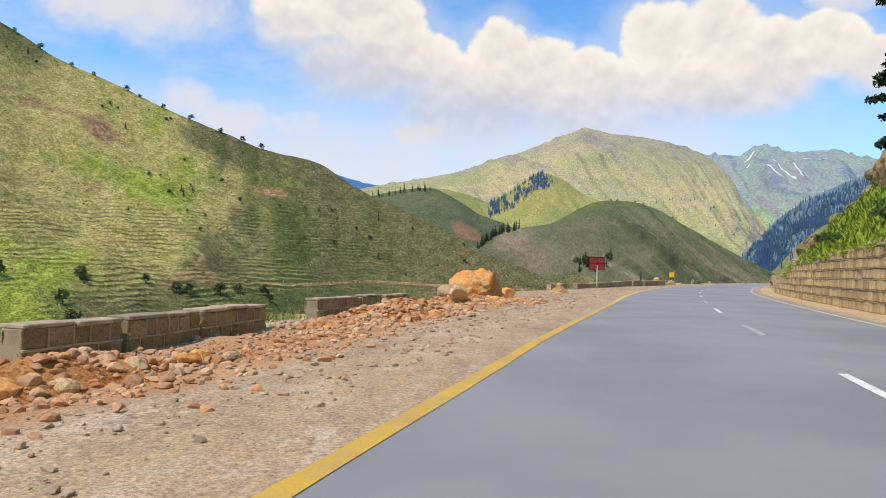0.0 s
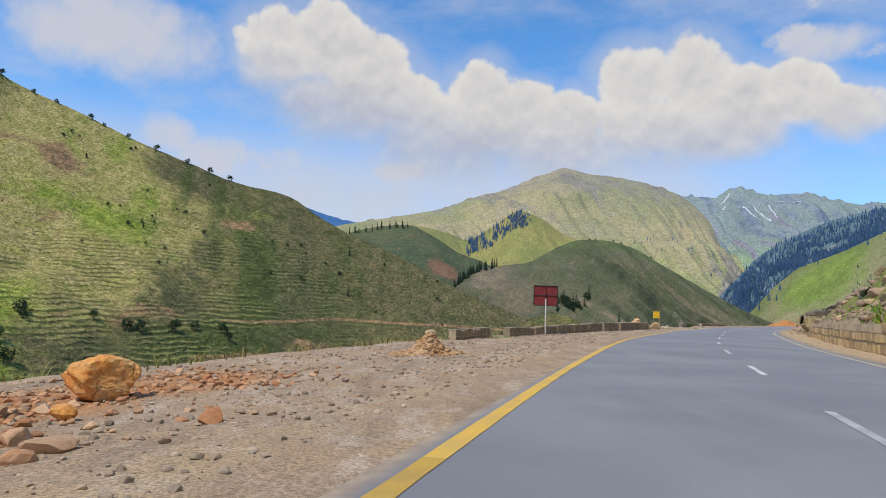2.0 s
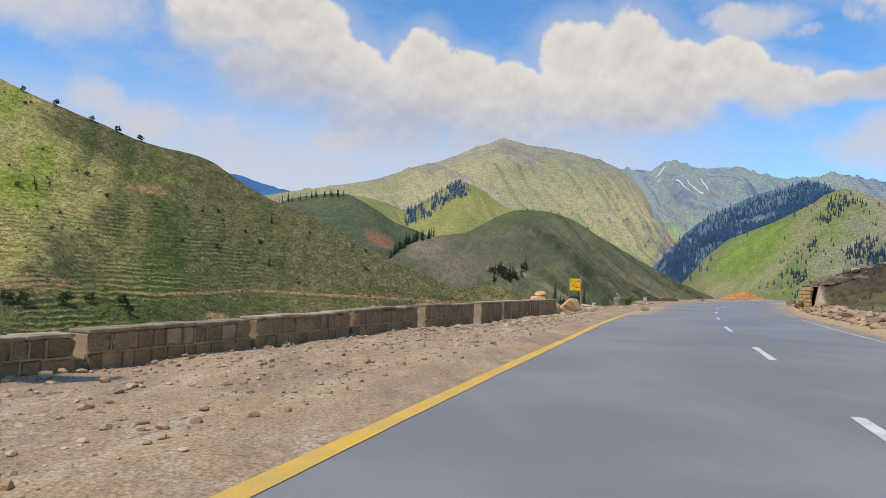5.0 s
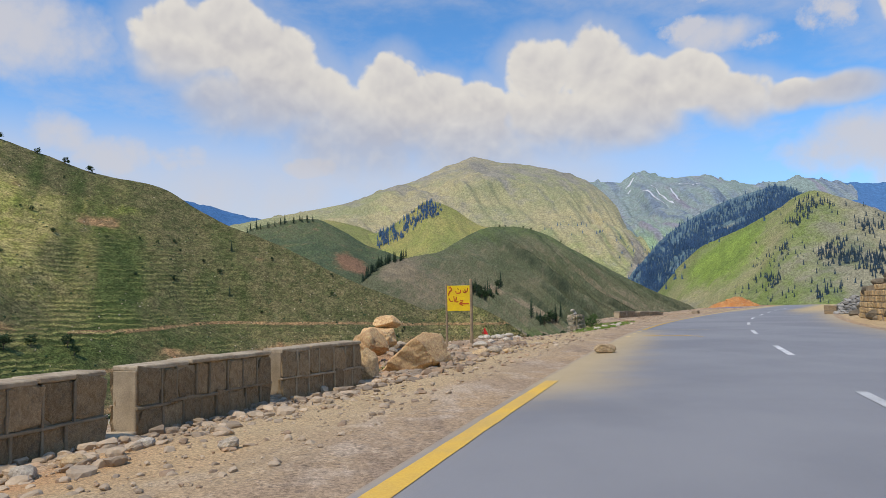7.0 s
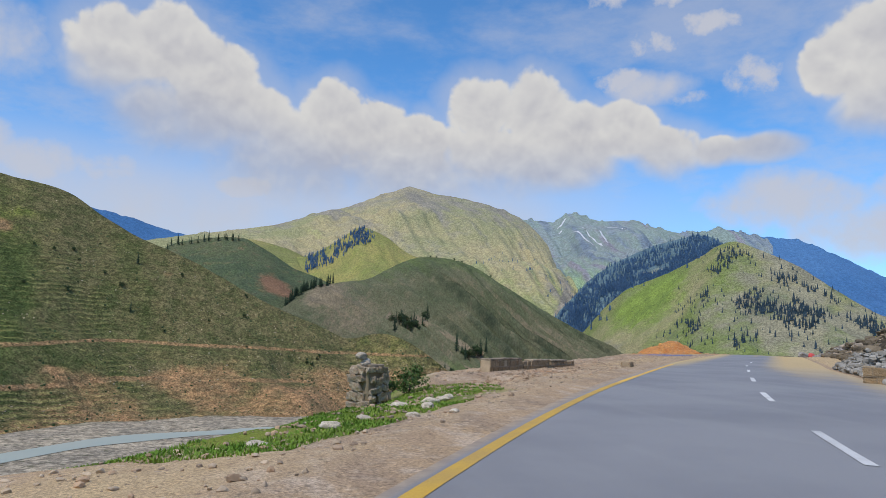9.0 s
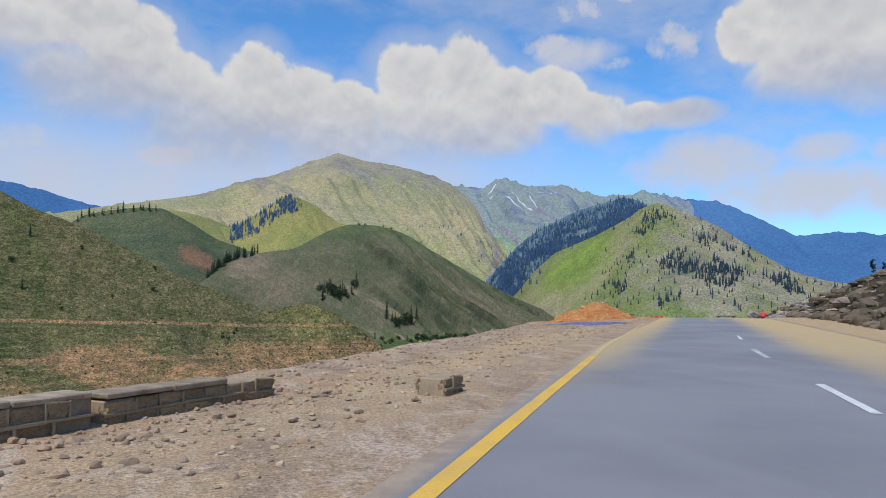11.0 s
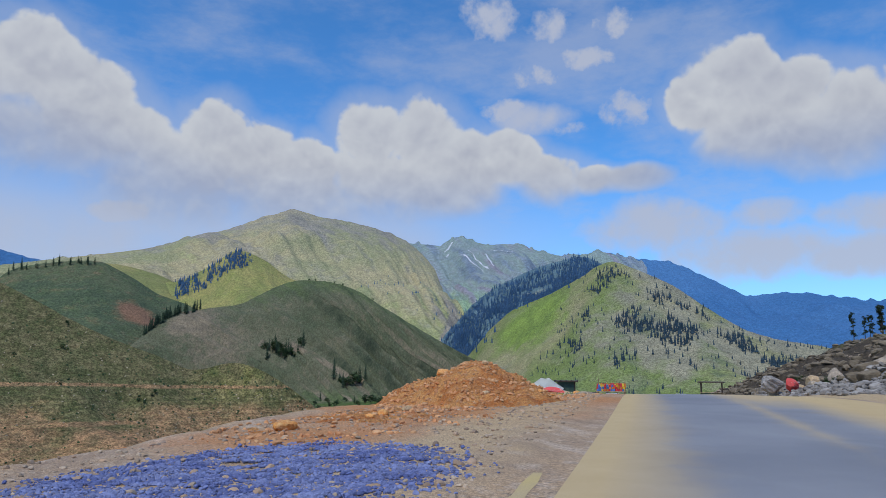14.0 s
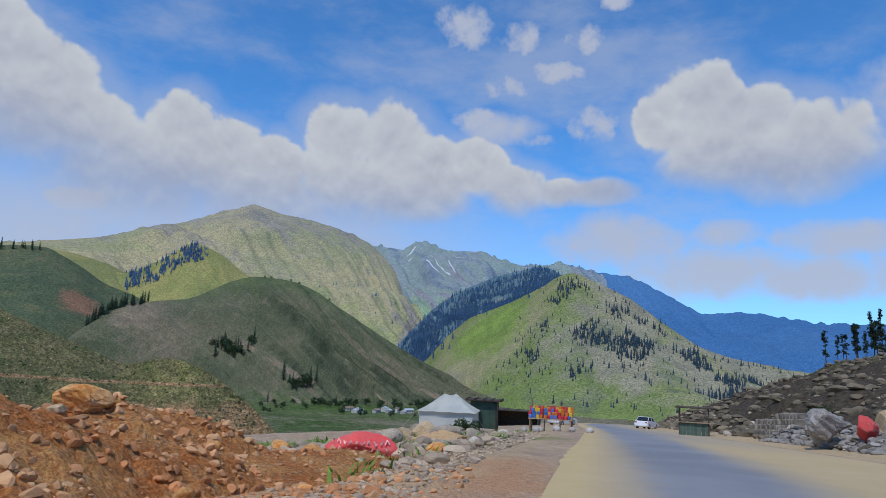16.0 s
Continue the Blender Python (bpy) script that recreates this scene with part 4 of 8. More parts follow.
def left_zones(u, v, x, y, z):
    """Bare earth, lush terraces, dark scrub, dry yellow grass with sunlight painted in."""
    patch, streak = fbm(x * 0.011, y * 0.011 + z * 0.01, 4, 35), fbm(u * 42 + 0.8 * v, v * 2.2, 3, 37)
    earth = np.clip((-22 - z) / 14, 0, 1) * np.clip((x + 150) / 60, 0, 1) * np.clip((u - 0.62) * 12, 0, 1) * (0.62 + 0.45 * fbm(x * 0.018, y * 0.018, 3, 31))
    earth = earth + 0.9 * bump2(0.865, 0.25, 0.035, 0.22, u, v)
    for zt, wdt in ((-17, 1.3), (-41, 1.6)):
        earth = np.maximum(earth, np.exp(-((z - zt - 5 * fbm(x * 0.006, y * 0.006, 2, 77)) / wdt) ** 2) * (x > -160))
    scar = np.clip(fbm(x * 0.02, z * 0.03 + y * 0.01, 4, 33) - 0.35, 0, 1)
    scar = scar + 0.5 * bump2(0.485, 0.80, 0.012, 0.07, u, v) + 0.4 * bump2(0.566, 0.84, 0.008, 0.06, u, v)
    earth = np.maximum(earth, scar * np.clip((0.95 - v) * 8, 0, 1))
    dry = bump2(0.50, 0.85, 0.06, 0.32, u, v) * 1.1 + 0.75 * bump2(0.43, 0.7, 0.05, 0.4, u, v) + 0.35 * patch * (u < 0.62) + 0.55 * bump2(0.54, 0.45, 0.06, 0.3, u, v) + 0.38 * bump2(0.625, 0.72, 0.06, 0.4, u, v) + 0.42 * bump2(0.93, 0.8, 0.04, 0.35, u, v)
    lush = 0.85 * np.clip(1.05 - np.abs(u - 0.46) / 0.17, 0, 1) * np.clip(1.15 - v * 1.35, 0, 1) + 0.4 * patch * (u < 0.72) + 0.45 * bump2(0.52, 0.9, 0.03, 0.2, u - 0.03 * streak, v) - 0.4 * np.clip((u - 0.66) * 10, 0, 1)
    dark = 0.62 * bump2(0.607, 0.9, 0.016, 0.4, u + 0.015 * streak + 0.03 * (v - 0.8), v) + 0.8 * bump2(0.655, 0.6, 0.025, 0.2, u + 0.01 * streak, v) + 0.45 * np.clip(streak + 0.1, 0, 1) * (u > 0.56) + 0.7 * bump2(0.62, 0.30, 0.06, 0.12, u, v) + 0.45 * bump2(0.40, 0.98, 0.04, 0.12, u, v)
    return earth, lush * np.clip(1.2 - earth, 0, 1), dark, dry


def dome_zones(u, v, x, y, z):
    w = u + 0.30 * v + 0.01 * fbm(x * 0.02, y * 0.02, 2, 43)
    # lit ribs and shaded gullies are painted through the earth and dark zones
    rib = fbm(w * 52, v * 1.1, 3, 41)
    right = np.clip((u - 0.36) * 8, 0, 1)
    earth = 0.95 * np.clip(rib * 1.8 - 0.2, 0, 1) * right * np.clip(1.15 - v, 0.2, 1) + 0.95 * bump2(0.15, 0.88, 0.05, 0.14, u, v)
    earth = earth + 0.9 * np.exp(-((u - 0.335 - 0.55 * (0.52 - v)) / 0.012) ** 2) * (v < 0.56) * (v > 0.15) + 0.6 * bump2(0.22, 0.6, 0.10, 0.35, u, v)
    lush = 0.65 * bump2(0.5, 1.0, 0.3, 0.14, u, v) + 0.9 * np.clip(1 - v * 7, 0, 1) + 0.25 * np.clip(-rib, 0, 1)
    return earth, lush, 0.6 * np.clip(-rib * 1.5 - 0.1, 0, 0.8) * right + 0.2 * bump2(0.62, 0.4, 0.14, 0.35, u, v)


def mountain_zones(u, v, x, y, z):
    w = u + 0.26 * v
    rib = fbm(w * 34, v * 5, 5, 51)
    stony = np.clip((z - 430) / 260, 0, 1) * 0.55 + np.clip((u - 0.62) * 4, 0, 1) * 0.35 + 0.4 * np.clip(rib, 0, 1)
    pale = 1.2 * np.exp(-((u - 0.835 - 0.10 * (v - 0.24)) / 0.010) ** 2) * (v < 0.5)
    return np.maximum(stony, pale), np.clip((360 - z) / 300, 0, 1) * 0.75 + 0.35 * np.clip(-rib, 0, 1), 0.55 * np.clip(-rib - 0.1, 0, 1) * np.clip((u - 0.4) * 4, 0.2, 1) + 0.35 * bump2(0.40, 0.95, 0.05, 0.2, u, v)


def meadow_zones(u, v, x, y, z):
    n = fbm(u * 26, v * 9, 4, 91)
    scree = np.clip((u - 0.33) * 9, 0, 1) * np.clip(v * 3.2 - 0.35, 0, 1) * (0.75 + 0.45 * n)
    sand = 1.1 * bump2(0.17, 0.15, 0.06, 0.16, u, v)
    field = 1.2 * bump2(0.215, 0.72, 0.085, 0.26, u, v) + 0.55 * np.clip(1 - v * 3.4, 0, 1) * np.clip((u - 0.24) * 9, 0, 1) + 0.2 * np.clip(n, 0, 1)
    wood = 0.8 * bump2(0.46, 0.60, 0.03, 0.14, u, v) + 0.8 * bump2(0.52, 0.58, 0.03, 0.16, u, v) + 0.5 * np.clip(-n, 0, 1) * (u > 0.33)
    return np.maximum(scree, sand), field, wood


ridge("left_hill",
      [(-950, 600, 520), (-700, 690, 370), (-502, 747, 265), (-455, 772, 235), (-398, 792, 212), (-334, 803, 183), (-267, 808, 157), (-220, 815, 140), (-159, 820, 127), (-123, 812, 105), (-87, 796, 84), (-42, 784, 66), (0, 768, 44), (42, 751, 22), (84, 740, 5), (110, 735, -5), (135, 726, 0), (152, 718, -2), (171, 709, -12), (190, 700, -26), (206, 694, -40), (228, 690, -64)],
      [(-750, -20, -64), (-420, 120, -64), (-235, 280, -64), (-150, 400, -64), (-95, 500, -64), (-55, 545, -64), (-10, 566, -64), (35, 580, -64), (80, 600, -64), (110, 636, -64), (150, 664, -64), (190, 682, -64), (222, 688, -64)],
      330, 120, 1.55, 7.0, 3.0, "steep grazed hillside with sheep terraces and bare earth", M["left_hill"], left_zones, 160, 1, 22, 1.2, 0.016)
ridge("dome_hill",
      [(40, 1520, 20), (63, 1545, 44), (115, 1601, 90), (182, 1616, 107), (246, 1629, 119), (305, 1670, 151), (351, 1690, 174), (395, 1700, 184), (462, 1690, 180), (510, 1664, 161), (550, 1615, 126), (594, 1550, 85), (633, 1481, 47), (666, 1411, 13), (694, 1341, -25), (720, 1295, -52)],
      [(20, 1340, -64), (110, 1300, -64), (200, 1260, -64), (300, 1230, -64), (400, 1200, -64), (500, 1160, -64), (580, 1140, -64), (650, 1140, -64), (715, 1190, -64)],
      420, 120, 1.1, 7.0, 25.0, "dark green dome-shaped hill with diagonal gullies", M["dome_hill"],
      dome_zones,
      200, 5, 58, 17.4, 0.006)
ridge("green_hillock",
      [(-420, 1940, 60), (-287, 1974, 150), (-226, 1984, 208), (-172, 1991, 226), (-116, 1996, 237), (-66, 2000, 241), (-30, 2001, 236), (32, 1983, 203), (93, 1962, 163), (152, 1939, 140), (230, 1920, 100), (330, 1900, 20)],
      [(-420, 1500, -40), (-200, 1450, -40), (0, 1440, -40), (120, 1500, -40), (250, 1600, -40), (330, 1700, -40)],
      160, 70, 1.2, 10, 8, "rounded green hillock with a red earth scar", M["green_hill"],
      lambda u, v, x, y, z: (1.2 * bump2(0.60, 0.62, 0.06, 0.1, u, v), 0.4 + 0 * u * v), 200, 9, 9, 1.0, 0.006)
ridge("yellow_shoulder",
      [(-320, 2650, 250), (-150, 2700, 318), (-55, 2701, 326), (26, 2700, 313), (108, 2652, 285), (190, 2598, 240), (268, 2542, 200), (380, 2480, 150)],
      [(-300, 2000, 60), (-60, 2000, 80), (100, 2050, 80), (250, 2050, 60), (380, 2100, 60)],
      120, 50, 1.1, 10, 10, "sunlit yellow-green grassy shoulder", M["yellow_hill"], None, 250, 13, 8, 1.0, 0.004)
ridge("wooded_spur",
      [(40, 2560, 200), (88, 2602, 255), (167, 2579, 268), (263, 2563, 326), (334, 2545, 374), (419, 2513, 345), (498, 2479, 285), (573, 2443, 255), (680, 2400, 200), (800, 2350, 130)],
      [(60, 2100, 60), (200, 2050, 60), (400, 1980, 60), (600, 1950, 50), (780, 1950, 40)],
      140, 60, 1.15, 12, 16, "pale green spur below a wooded strip", M["yellow_hill"],
      lambda u, v, x, y, z: (0 * u * v, 0.35 + 0 * u * v), 250, 17, 10, 1.5, 0.004)
ridge("main_mountain",
      [(-700, 3350, 330), (-366, 3478, 425), (-195, 3544, 467), (70, 3602, 531), (237, 3647, 600), (414, 3683, 659), (533, 3689, 715), (654, 3691, 765), (739, 3685, 793), (834, 3655, 763), (949, 3607, 738), (1090, 3546, 708), (1193, 3471, 660), (1277, 3356, 585), (1315, 3203, 475), (1305, 3044, 348), (1257, 2845, 216), (1195, 2657, 110)],
      [(-700, 2500, 100), (-300, 2500, 150), (100, 2500, 170), (450, 2420, 150), (700, 2320, 110), (900, 2230, 70), (1020, 2150, 30), (1080, 2120, 10), (1120, 2200, 10), (1150, 2350, 30)],
      360, 140, 1.15, 52, 26, "broad stony mountain with pale grassy flanks", M["mountain"],
      mountain_zones, 300, 21, 30, 7.8, 0.0034, 1.2)
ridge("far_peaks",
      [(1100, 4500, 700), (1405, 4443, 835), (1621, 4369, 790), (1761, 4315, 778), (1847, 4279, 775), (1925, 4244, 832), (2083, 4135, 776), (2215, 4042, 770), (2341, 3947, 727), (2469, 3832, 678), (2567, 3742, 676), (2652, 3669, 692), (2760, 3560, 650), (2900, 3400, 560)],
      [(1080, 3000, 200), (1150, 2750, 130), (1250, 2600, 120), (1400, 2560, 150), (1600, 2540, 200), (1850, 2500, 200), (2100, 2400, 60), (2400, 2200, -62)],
      260, 110, 1.25, 60, 42, "far peaks with snow streaks, haze painted in as blue-grey", M["hazy_peak"],
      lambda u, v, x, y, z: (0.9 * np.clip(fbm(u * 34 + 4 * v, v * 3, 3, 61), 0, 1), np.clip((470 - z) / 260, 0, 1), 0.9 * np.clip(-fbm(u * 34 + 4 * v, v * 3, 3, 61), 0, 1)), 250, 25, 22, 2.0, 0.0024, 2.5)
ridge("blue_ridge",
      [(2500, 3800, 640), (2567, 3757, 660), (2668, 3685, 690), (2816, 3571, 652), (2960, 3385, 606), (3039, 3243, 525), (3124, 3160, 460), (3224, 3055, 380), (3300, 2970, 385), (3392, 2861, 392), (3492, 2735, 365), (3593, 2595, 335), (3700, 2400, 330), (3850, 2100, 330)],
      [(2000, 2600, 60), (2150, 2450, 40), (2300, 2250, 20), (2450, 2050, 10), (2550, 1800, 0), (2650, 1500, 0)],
      200, 70, 1.2, 50, 25, "far mountain ridge, haze painted in as blue", M["blue_ridge"], None, 300, 29, 12, 1.5, 0.0022, 1.5)
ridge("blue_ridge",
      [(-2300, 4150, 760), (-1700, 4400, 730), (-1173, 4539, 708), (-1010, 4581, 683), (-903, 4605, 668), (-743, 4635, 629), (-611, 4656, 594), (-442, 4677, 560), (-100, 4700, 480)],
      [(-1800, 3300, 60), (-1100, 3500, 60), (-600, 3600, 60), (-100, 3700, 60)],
      120, 40, 1.2, 40, 40, "far mountain ridge, haze painted in as blue", M["blue_ridge"], None, 150, 33, 10, 1.5, 0.0022, 1.5)
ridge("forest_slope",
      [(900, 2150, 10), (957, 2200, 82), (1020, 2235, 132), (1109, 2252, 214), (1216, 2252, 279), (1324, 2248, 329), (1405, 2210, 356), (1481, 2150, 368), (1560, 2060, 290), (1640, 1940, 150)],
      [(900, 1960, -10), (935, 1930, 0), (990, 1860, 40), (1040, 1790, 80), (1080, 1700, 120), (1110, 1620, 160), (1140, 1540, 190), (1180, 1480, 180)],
      170, 60, 1.0, 14, 18, "steep forested slope, haze painted in as blue-green", M["forest_slope"],
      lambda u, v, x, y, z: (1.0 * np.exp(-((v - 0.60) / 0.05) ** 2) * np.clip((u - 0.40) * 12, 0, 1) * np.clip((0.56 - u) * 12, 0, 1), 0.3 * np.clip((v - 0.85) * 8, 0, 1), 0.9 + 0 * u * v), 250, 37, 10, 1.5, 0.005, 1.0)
ridge("meadow_hill",
      [(905, 2010, -25), (940, 1945, 35), (974, 1900, 95), (1004, 1832, 142), (1036, 1768, 165), (1066, 1679, 192), (1083, 1607, 216), (1098, 1550, 240), (1118, 1508, 243), (1150, 1460, 218), (1178, 1405, 188), (1197, 1325, 135), (1208, 1243, 84), (1214, 1164, 52), (1240, 1080, 34), (1310, 960, 12), (1400, 830, -20), (1470, 700, -64)],
      [(820, 1850, -64), (775, 1560, -64), (735, 1330, -64), (705, 1150, -64), (720, 1000, -64), (770, 900, -64), (850, 830, -64), (960, 760, -64), (1100, 700, -64), (1300, 640, -64), (1450, 640, -64)],
      260, 110, 1.15, 14, 8, "hill of bright meadow and pale scree with scattered conifers", M["meadow_hill"],
      meadow_zones, 250, 41, 16, 2.0, 0.006, 1.0)

# valley floor out to the horizon
RIVER_LINE = [(-700, -140), (-400, 40), (-300, 130), (-222, 215), (-170, 285), (-130, 345), (-100, 400), (-66, 460), (-30, 505), (20, 530), (75, 550), (120, 590), (170, 640), (230, 668)]
vs = np.r_[-4700, -3600, -2700, -2000, -1500, -1150, np.arange(-900, 1600, 25), 1800, 2200, 2800, 3600, 4700].astype(float)
vx, vy = np.meshgrid(vs, vs, indexing="ij")
vz = -60 + 1.2 * fbm(vx * 0.02, vy * 0.02, 3, 71)
bed = np.min([np.hypot(vx - a, vy - b) for a, b in RIVER_LINE], 0)
vz = np.where(bed < 75, -59.7, vz)
vr = np.hypot(vx - 200, vy - 300)
vz = vz + np.clip((vr - 2400) / 2300, 0, 1) * 70
gz = np.zeros((vx.size, 3))
gz[:, 0] = (1.2 * np.clip(1.4 - bed / 80, 0, 1)).ravel()
gz[:, 1] = np.clip(np.exp(-(((vx - 420) ** 2 + (vy - 1120) ** 2) / 200**2)) * 0.8, 0, 1).ravel()
valley = new("valley_ground", mesh_from("valley_ground", np.stack([vx, vy, vz], -1).reshape(-1, 3), grid_faces(len(vs), len(vs)), M["valley"], True, gz))
tagged(valley, "green and stony valley floor", "ground", kind="structure")

# river along the foot of the left hill
RIVER = spline([(-700, -140), (-400, 40), (-222, 215), (-130, 345), (-66, 460), (-30, 505), (20, 530), (75, 550), (120, 590), (170, 640), (230, 668)], 160)
rt = np.gradient(RIVER, axis=0)
rn = np.stack([rt[:, 1], -rt[:, 0]], 1) / np.linalg.norm(rt, axis=1)[:, None]
rw = (11 + 3 * vnoise(np.arange(160) * 0.2, 0.0, 5))[:, None]
rv = np.stack([RIVER - rn * rw, RIVER + rn * rw], 1)
river = new("river", mesh_from("river", np.dstack([rv, np.full(rv.shape[:2], -59.5)]).reshape(-1, 3), grid_faces(160, 2), M["water"]))
tagged(river, "shallow silty river on the valley floor", "river", kind="structure")

# ---- stones ----


def ico(sub):
    bm = bmesh.new()
    bmesh.ops.create_icosphere(bm, subdivisions=sub, radius=1.0)
    v = np.array([q.co[:] for q in bm.verts])
    f = np.array([[q.index for q in p.verts] for p in bm.faces])
    bm.free()
    return v, f


ICO = {n: ico(n) for n in (1, 2, 3, 4, 5)}


def stone_shape(seed, sub, facets=9, cut=0.62, rough=0.10):
    """A unit stone: a ball cut by flat breaks, with a rough skin."""
    rng = np.random.RandomState(seed)
    v, f = ICO[sub]
    v = v.copy()
    for _ in range(facets):
        n = rng.normal(size=3)
        n /= np.linalg.norm(n)
        d = cut + 0.3 * rng.rand()
        over = np.clip(v @ n - d, 0, None)
        v = v - over[:, None] * n * 0.92
    a = v * 2.2 + seed * 3.7
    r = fbm(a[:, 0] + a[:, 2] * 0.6, a[:, 1] - a[:, 2] * 0.7, 4, seed % 97)
    v = v * (1 + rough * r)[:, None]
    if sub > 3:
        b = v * 4.6 + seed * 1.9
        ledge = np.abs(fbm(b[:, 0] + 0.4 * b[:, 1], b[:, 2] * 1.7 - 0.3 * b[:, 0], 4, seed % 89))
        v = v * (1 + 0.09 * np.clip(ledge, 0, 0.5) + 0.02 * fbm(b[:, 0] * 3 + b[:, 2], b[:, 1] * 3 - b[:, 2], 2, seed % 83))[:, None]
    return v, f


def stone(name, x, y, size, material, seed, label, turn=0.0, sink=0.18, group="", sub=3, z=None, tip=0.0, facets=9, cut=0.62, rough=0.1):
    """One rock lying on the ground; size: full width along its turned x, depth and height."""
    v, f = stone_shape(seed, sub, facets, cut, rough)
    v = v - (v.max(0) + v.min(0)) / 2
    v = v / (v.max(0) - v.min(0)) * np.array(size)
    if tip:
        c, s = math.cos(tip), math.sin(tip)
        v = v @ np.array([[c, 0, s], [0, 1, 0], [-s, 0, c]])
    v[:, 2] -= v[:, 2].min()
    me = mesh_from(name, v, f.tolist(), material, sub > 4)
    ob = new(name, me)
    base = height_at(x, y) if z is None else z
    ob.matrix_world = pose(x, y, base - sink * size[2], 0, 0, math.degrees(turn))
    return tagged(ob, label, "rock", group)


def scatter(name, places, sizes, material, label, seed=0, sub=1, flat=0.65, zs=None, kind="stuff", category="stones"):
    """Many small stones, joined: places (n, 2), sizes (n)."""
    rng = np.random.RandomState(seed)
    kinds = {q: [stone_shape(seed * 31 + i, q, 11, 0.46, 0.05) for i in range(9)] for q in (1, 2, 3)}
    vs, fs, base = [], [], 0
    zs = many_z(places) if zs is None else zs
    for i, ((x, y), r) in enumerate(zip(places, sizes)):
        v, f = kinds[3 if r > 0.16 and len(places) < 3000 else 2 if r > 0.04 else sub][i % 9]
        a = rng.rand() * 6.283
        c, s = math.cos(a), math.sin(a)
        k = r * (0.75 + 0.5 * rng.rand(3)) * (1, 1, flat)
        w = v * k
        w = np.stack([w[:, 0] * c - w[:, 1] * s, w[:, 0] * s + w[:, 1] * c, w[:, 2]], 1)
        z = zs[i]
        vs.append(w + (x, y, z + 0.25 * r * flat))
        fs.append(f + base)
        base += len(v)
    me = mesh_from(name, np.concatenate(vs), np.concatenate(fs).tolist(), material, False)
    return tagged(new(name, me), label, category, kind=kind)


def along(s, off):
    return road_xy(np.asarray(s, float), np.asarray(off, float))


RNG = np.random.RandomState(7)

# the fallen boulder and its companions
def dome_boulder(x, y, wide, deep, tall, seed, turn, label):
    """A huge rounded block: a squashed dome with blocky ribs and cracks, flat below."""
    v, f = ICO[5]
    w = v * np.array((wide, deep, tall * 1.5)) / 2
    w[:, 2] = np.where(v[:, 2] < -0.35, -0.35 * tall * 0.75, w[:, 2])
    rng = np.random.RandomState(seed)
    for _ in range(16):
        d = rng.normal(size=3)
        d[2] = abs(d[2]) * 0.8
        d /= np.linalg.norm(d)
        far = np.quantile(w @ d, 0.86 + 0.12 * rng.rand())
        w = w - np.clip(w @ d - far, 0, None)[:, None] * d * 0.9
    k = v * 2.1 + seed
    lump = fbm(k[:, 0] + 0.5 * k[:, 2], k[:, 1] - 0.6 * k[:, 2], 3, seed)
    rib = np.abs(fbm(k[:, 0] * 1.6 + k[:, 1], k[:, 2] * 3.2 + 0.4 * k[:, 0], 3, seed + 5))
    fine = fbm(k[:, 0] * 5 + k[:, 1] * 2, k[:, 2] * 6 - k[:, 1] * 3, 3, seed + 9)
    w = w * (1 + 0.13 * lump - 0.42 * np.clip(0.30 - rib, 0, 1) + 0.07 * fine)[:, None]
    w[:, 2] -= w[:, 2].min()
    w[:, 2] *= tall / w[:, 2].max()
    ob = new("boulder", mesh_from("boulder", w, f.tolist(), M["orange_rock"], True))
    ob.matrix_world = pose(x, y, height_at(x, y) - 0.12, 0, 0, turn)
    return tagged(ob, label, "rock", "fallen boulders")


dome_boulder(1.3, 31.4, 3.5, 2.4, 1.7, 11, 12, "huge rounded orange sandstone boulder fallen on the shoulder")
stone("boulder", 0.35, 30.7, (1.7, 1.4, 0.85), M["tan_rock"], 23, "brown weathered boulder leaning on the huge one", 0.3, 0.1, "fallen boulders", 4, None, -0.25, 8, 0.6)
stone("boulder", 0.45, 27.9, (1.05, 0.8, 0.7), M["tan_rock"], 32, "pale yellow angular boulder among rubble", 0.9, 0.1, "fallen boulders", 4, None, -0.45, 10, 0.5)
stone("boulder", 2.95, 34.0, (1.0, 0.8, 0.68), M["orange_rock"], 41, "small orange boulder beside the huge one", 0.2, 0.1, "fallen boulders", 4)
stone("boulder", -1.6, 22.0, (0.8, 0.6, 0.42), M["orange_rock"], 45, "orange boulder in the rubble by the parapet", 0.2, 0.12, "fallen boulders", 3)
for i, (x, y, w) in enumerate([(1.2, 28.4, 0.5), (1.75, 28.9, 0.4), (2.1, 29.6, 0.6), (2.7, 30.2, 0.42), (2.9, 29.2, 0.32), (2.4, 28.3, 0.3), (4.3, 23.6, 0.2), (3.4, 32.2, 0.35), (-3.4, 9.5, 0.3), (-3.7, 8.2, 0.4), (-4.1, 7.3, 0.45), (-4.6, 7.2, 0.42), (-3.9, 7.0, 0.35), (-4.3, 6.6, 0.5), (-3.3, 8.8, 0.36), (-2.9, 9.3, 0.3), (-5.0, 6.4, 0.4), (-2.6, 15.0, 0.22), (-1.9, 14.6, 0.24), (-0.3, 19.3, 0.42), (-1.2, 20.6, 0.4), (0.1, 22.8, 0.35), (-0.6, 24.0, 0.45), (0.4, 25.2, 0.3), (0.7, 19.0, 0.3), (-0.4, 26.2, 0.4)]):
    stone("rock", x, y, (w, w * 0.8, w * 0.6), M["orange_rock"] if i % 3 else M["tan_rock"], 60 + i, "orange fallen rock lying on gravel", i * 1.3, 0.15, "fallen rocks", 3 if w > 0.35 else 2)
n = 5200
idx = RNG.randint(0, 40, n)
pl = RUBBLE[idx] + RNG.normal(size=(n, 2)) * 0.95
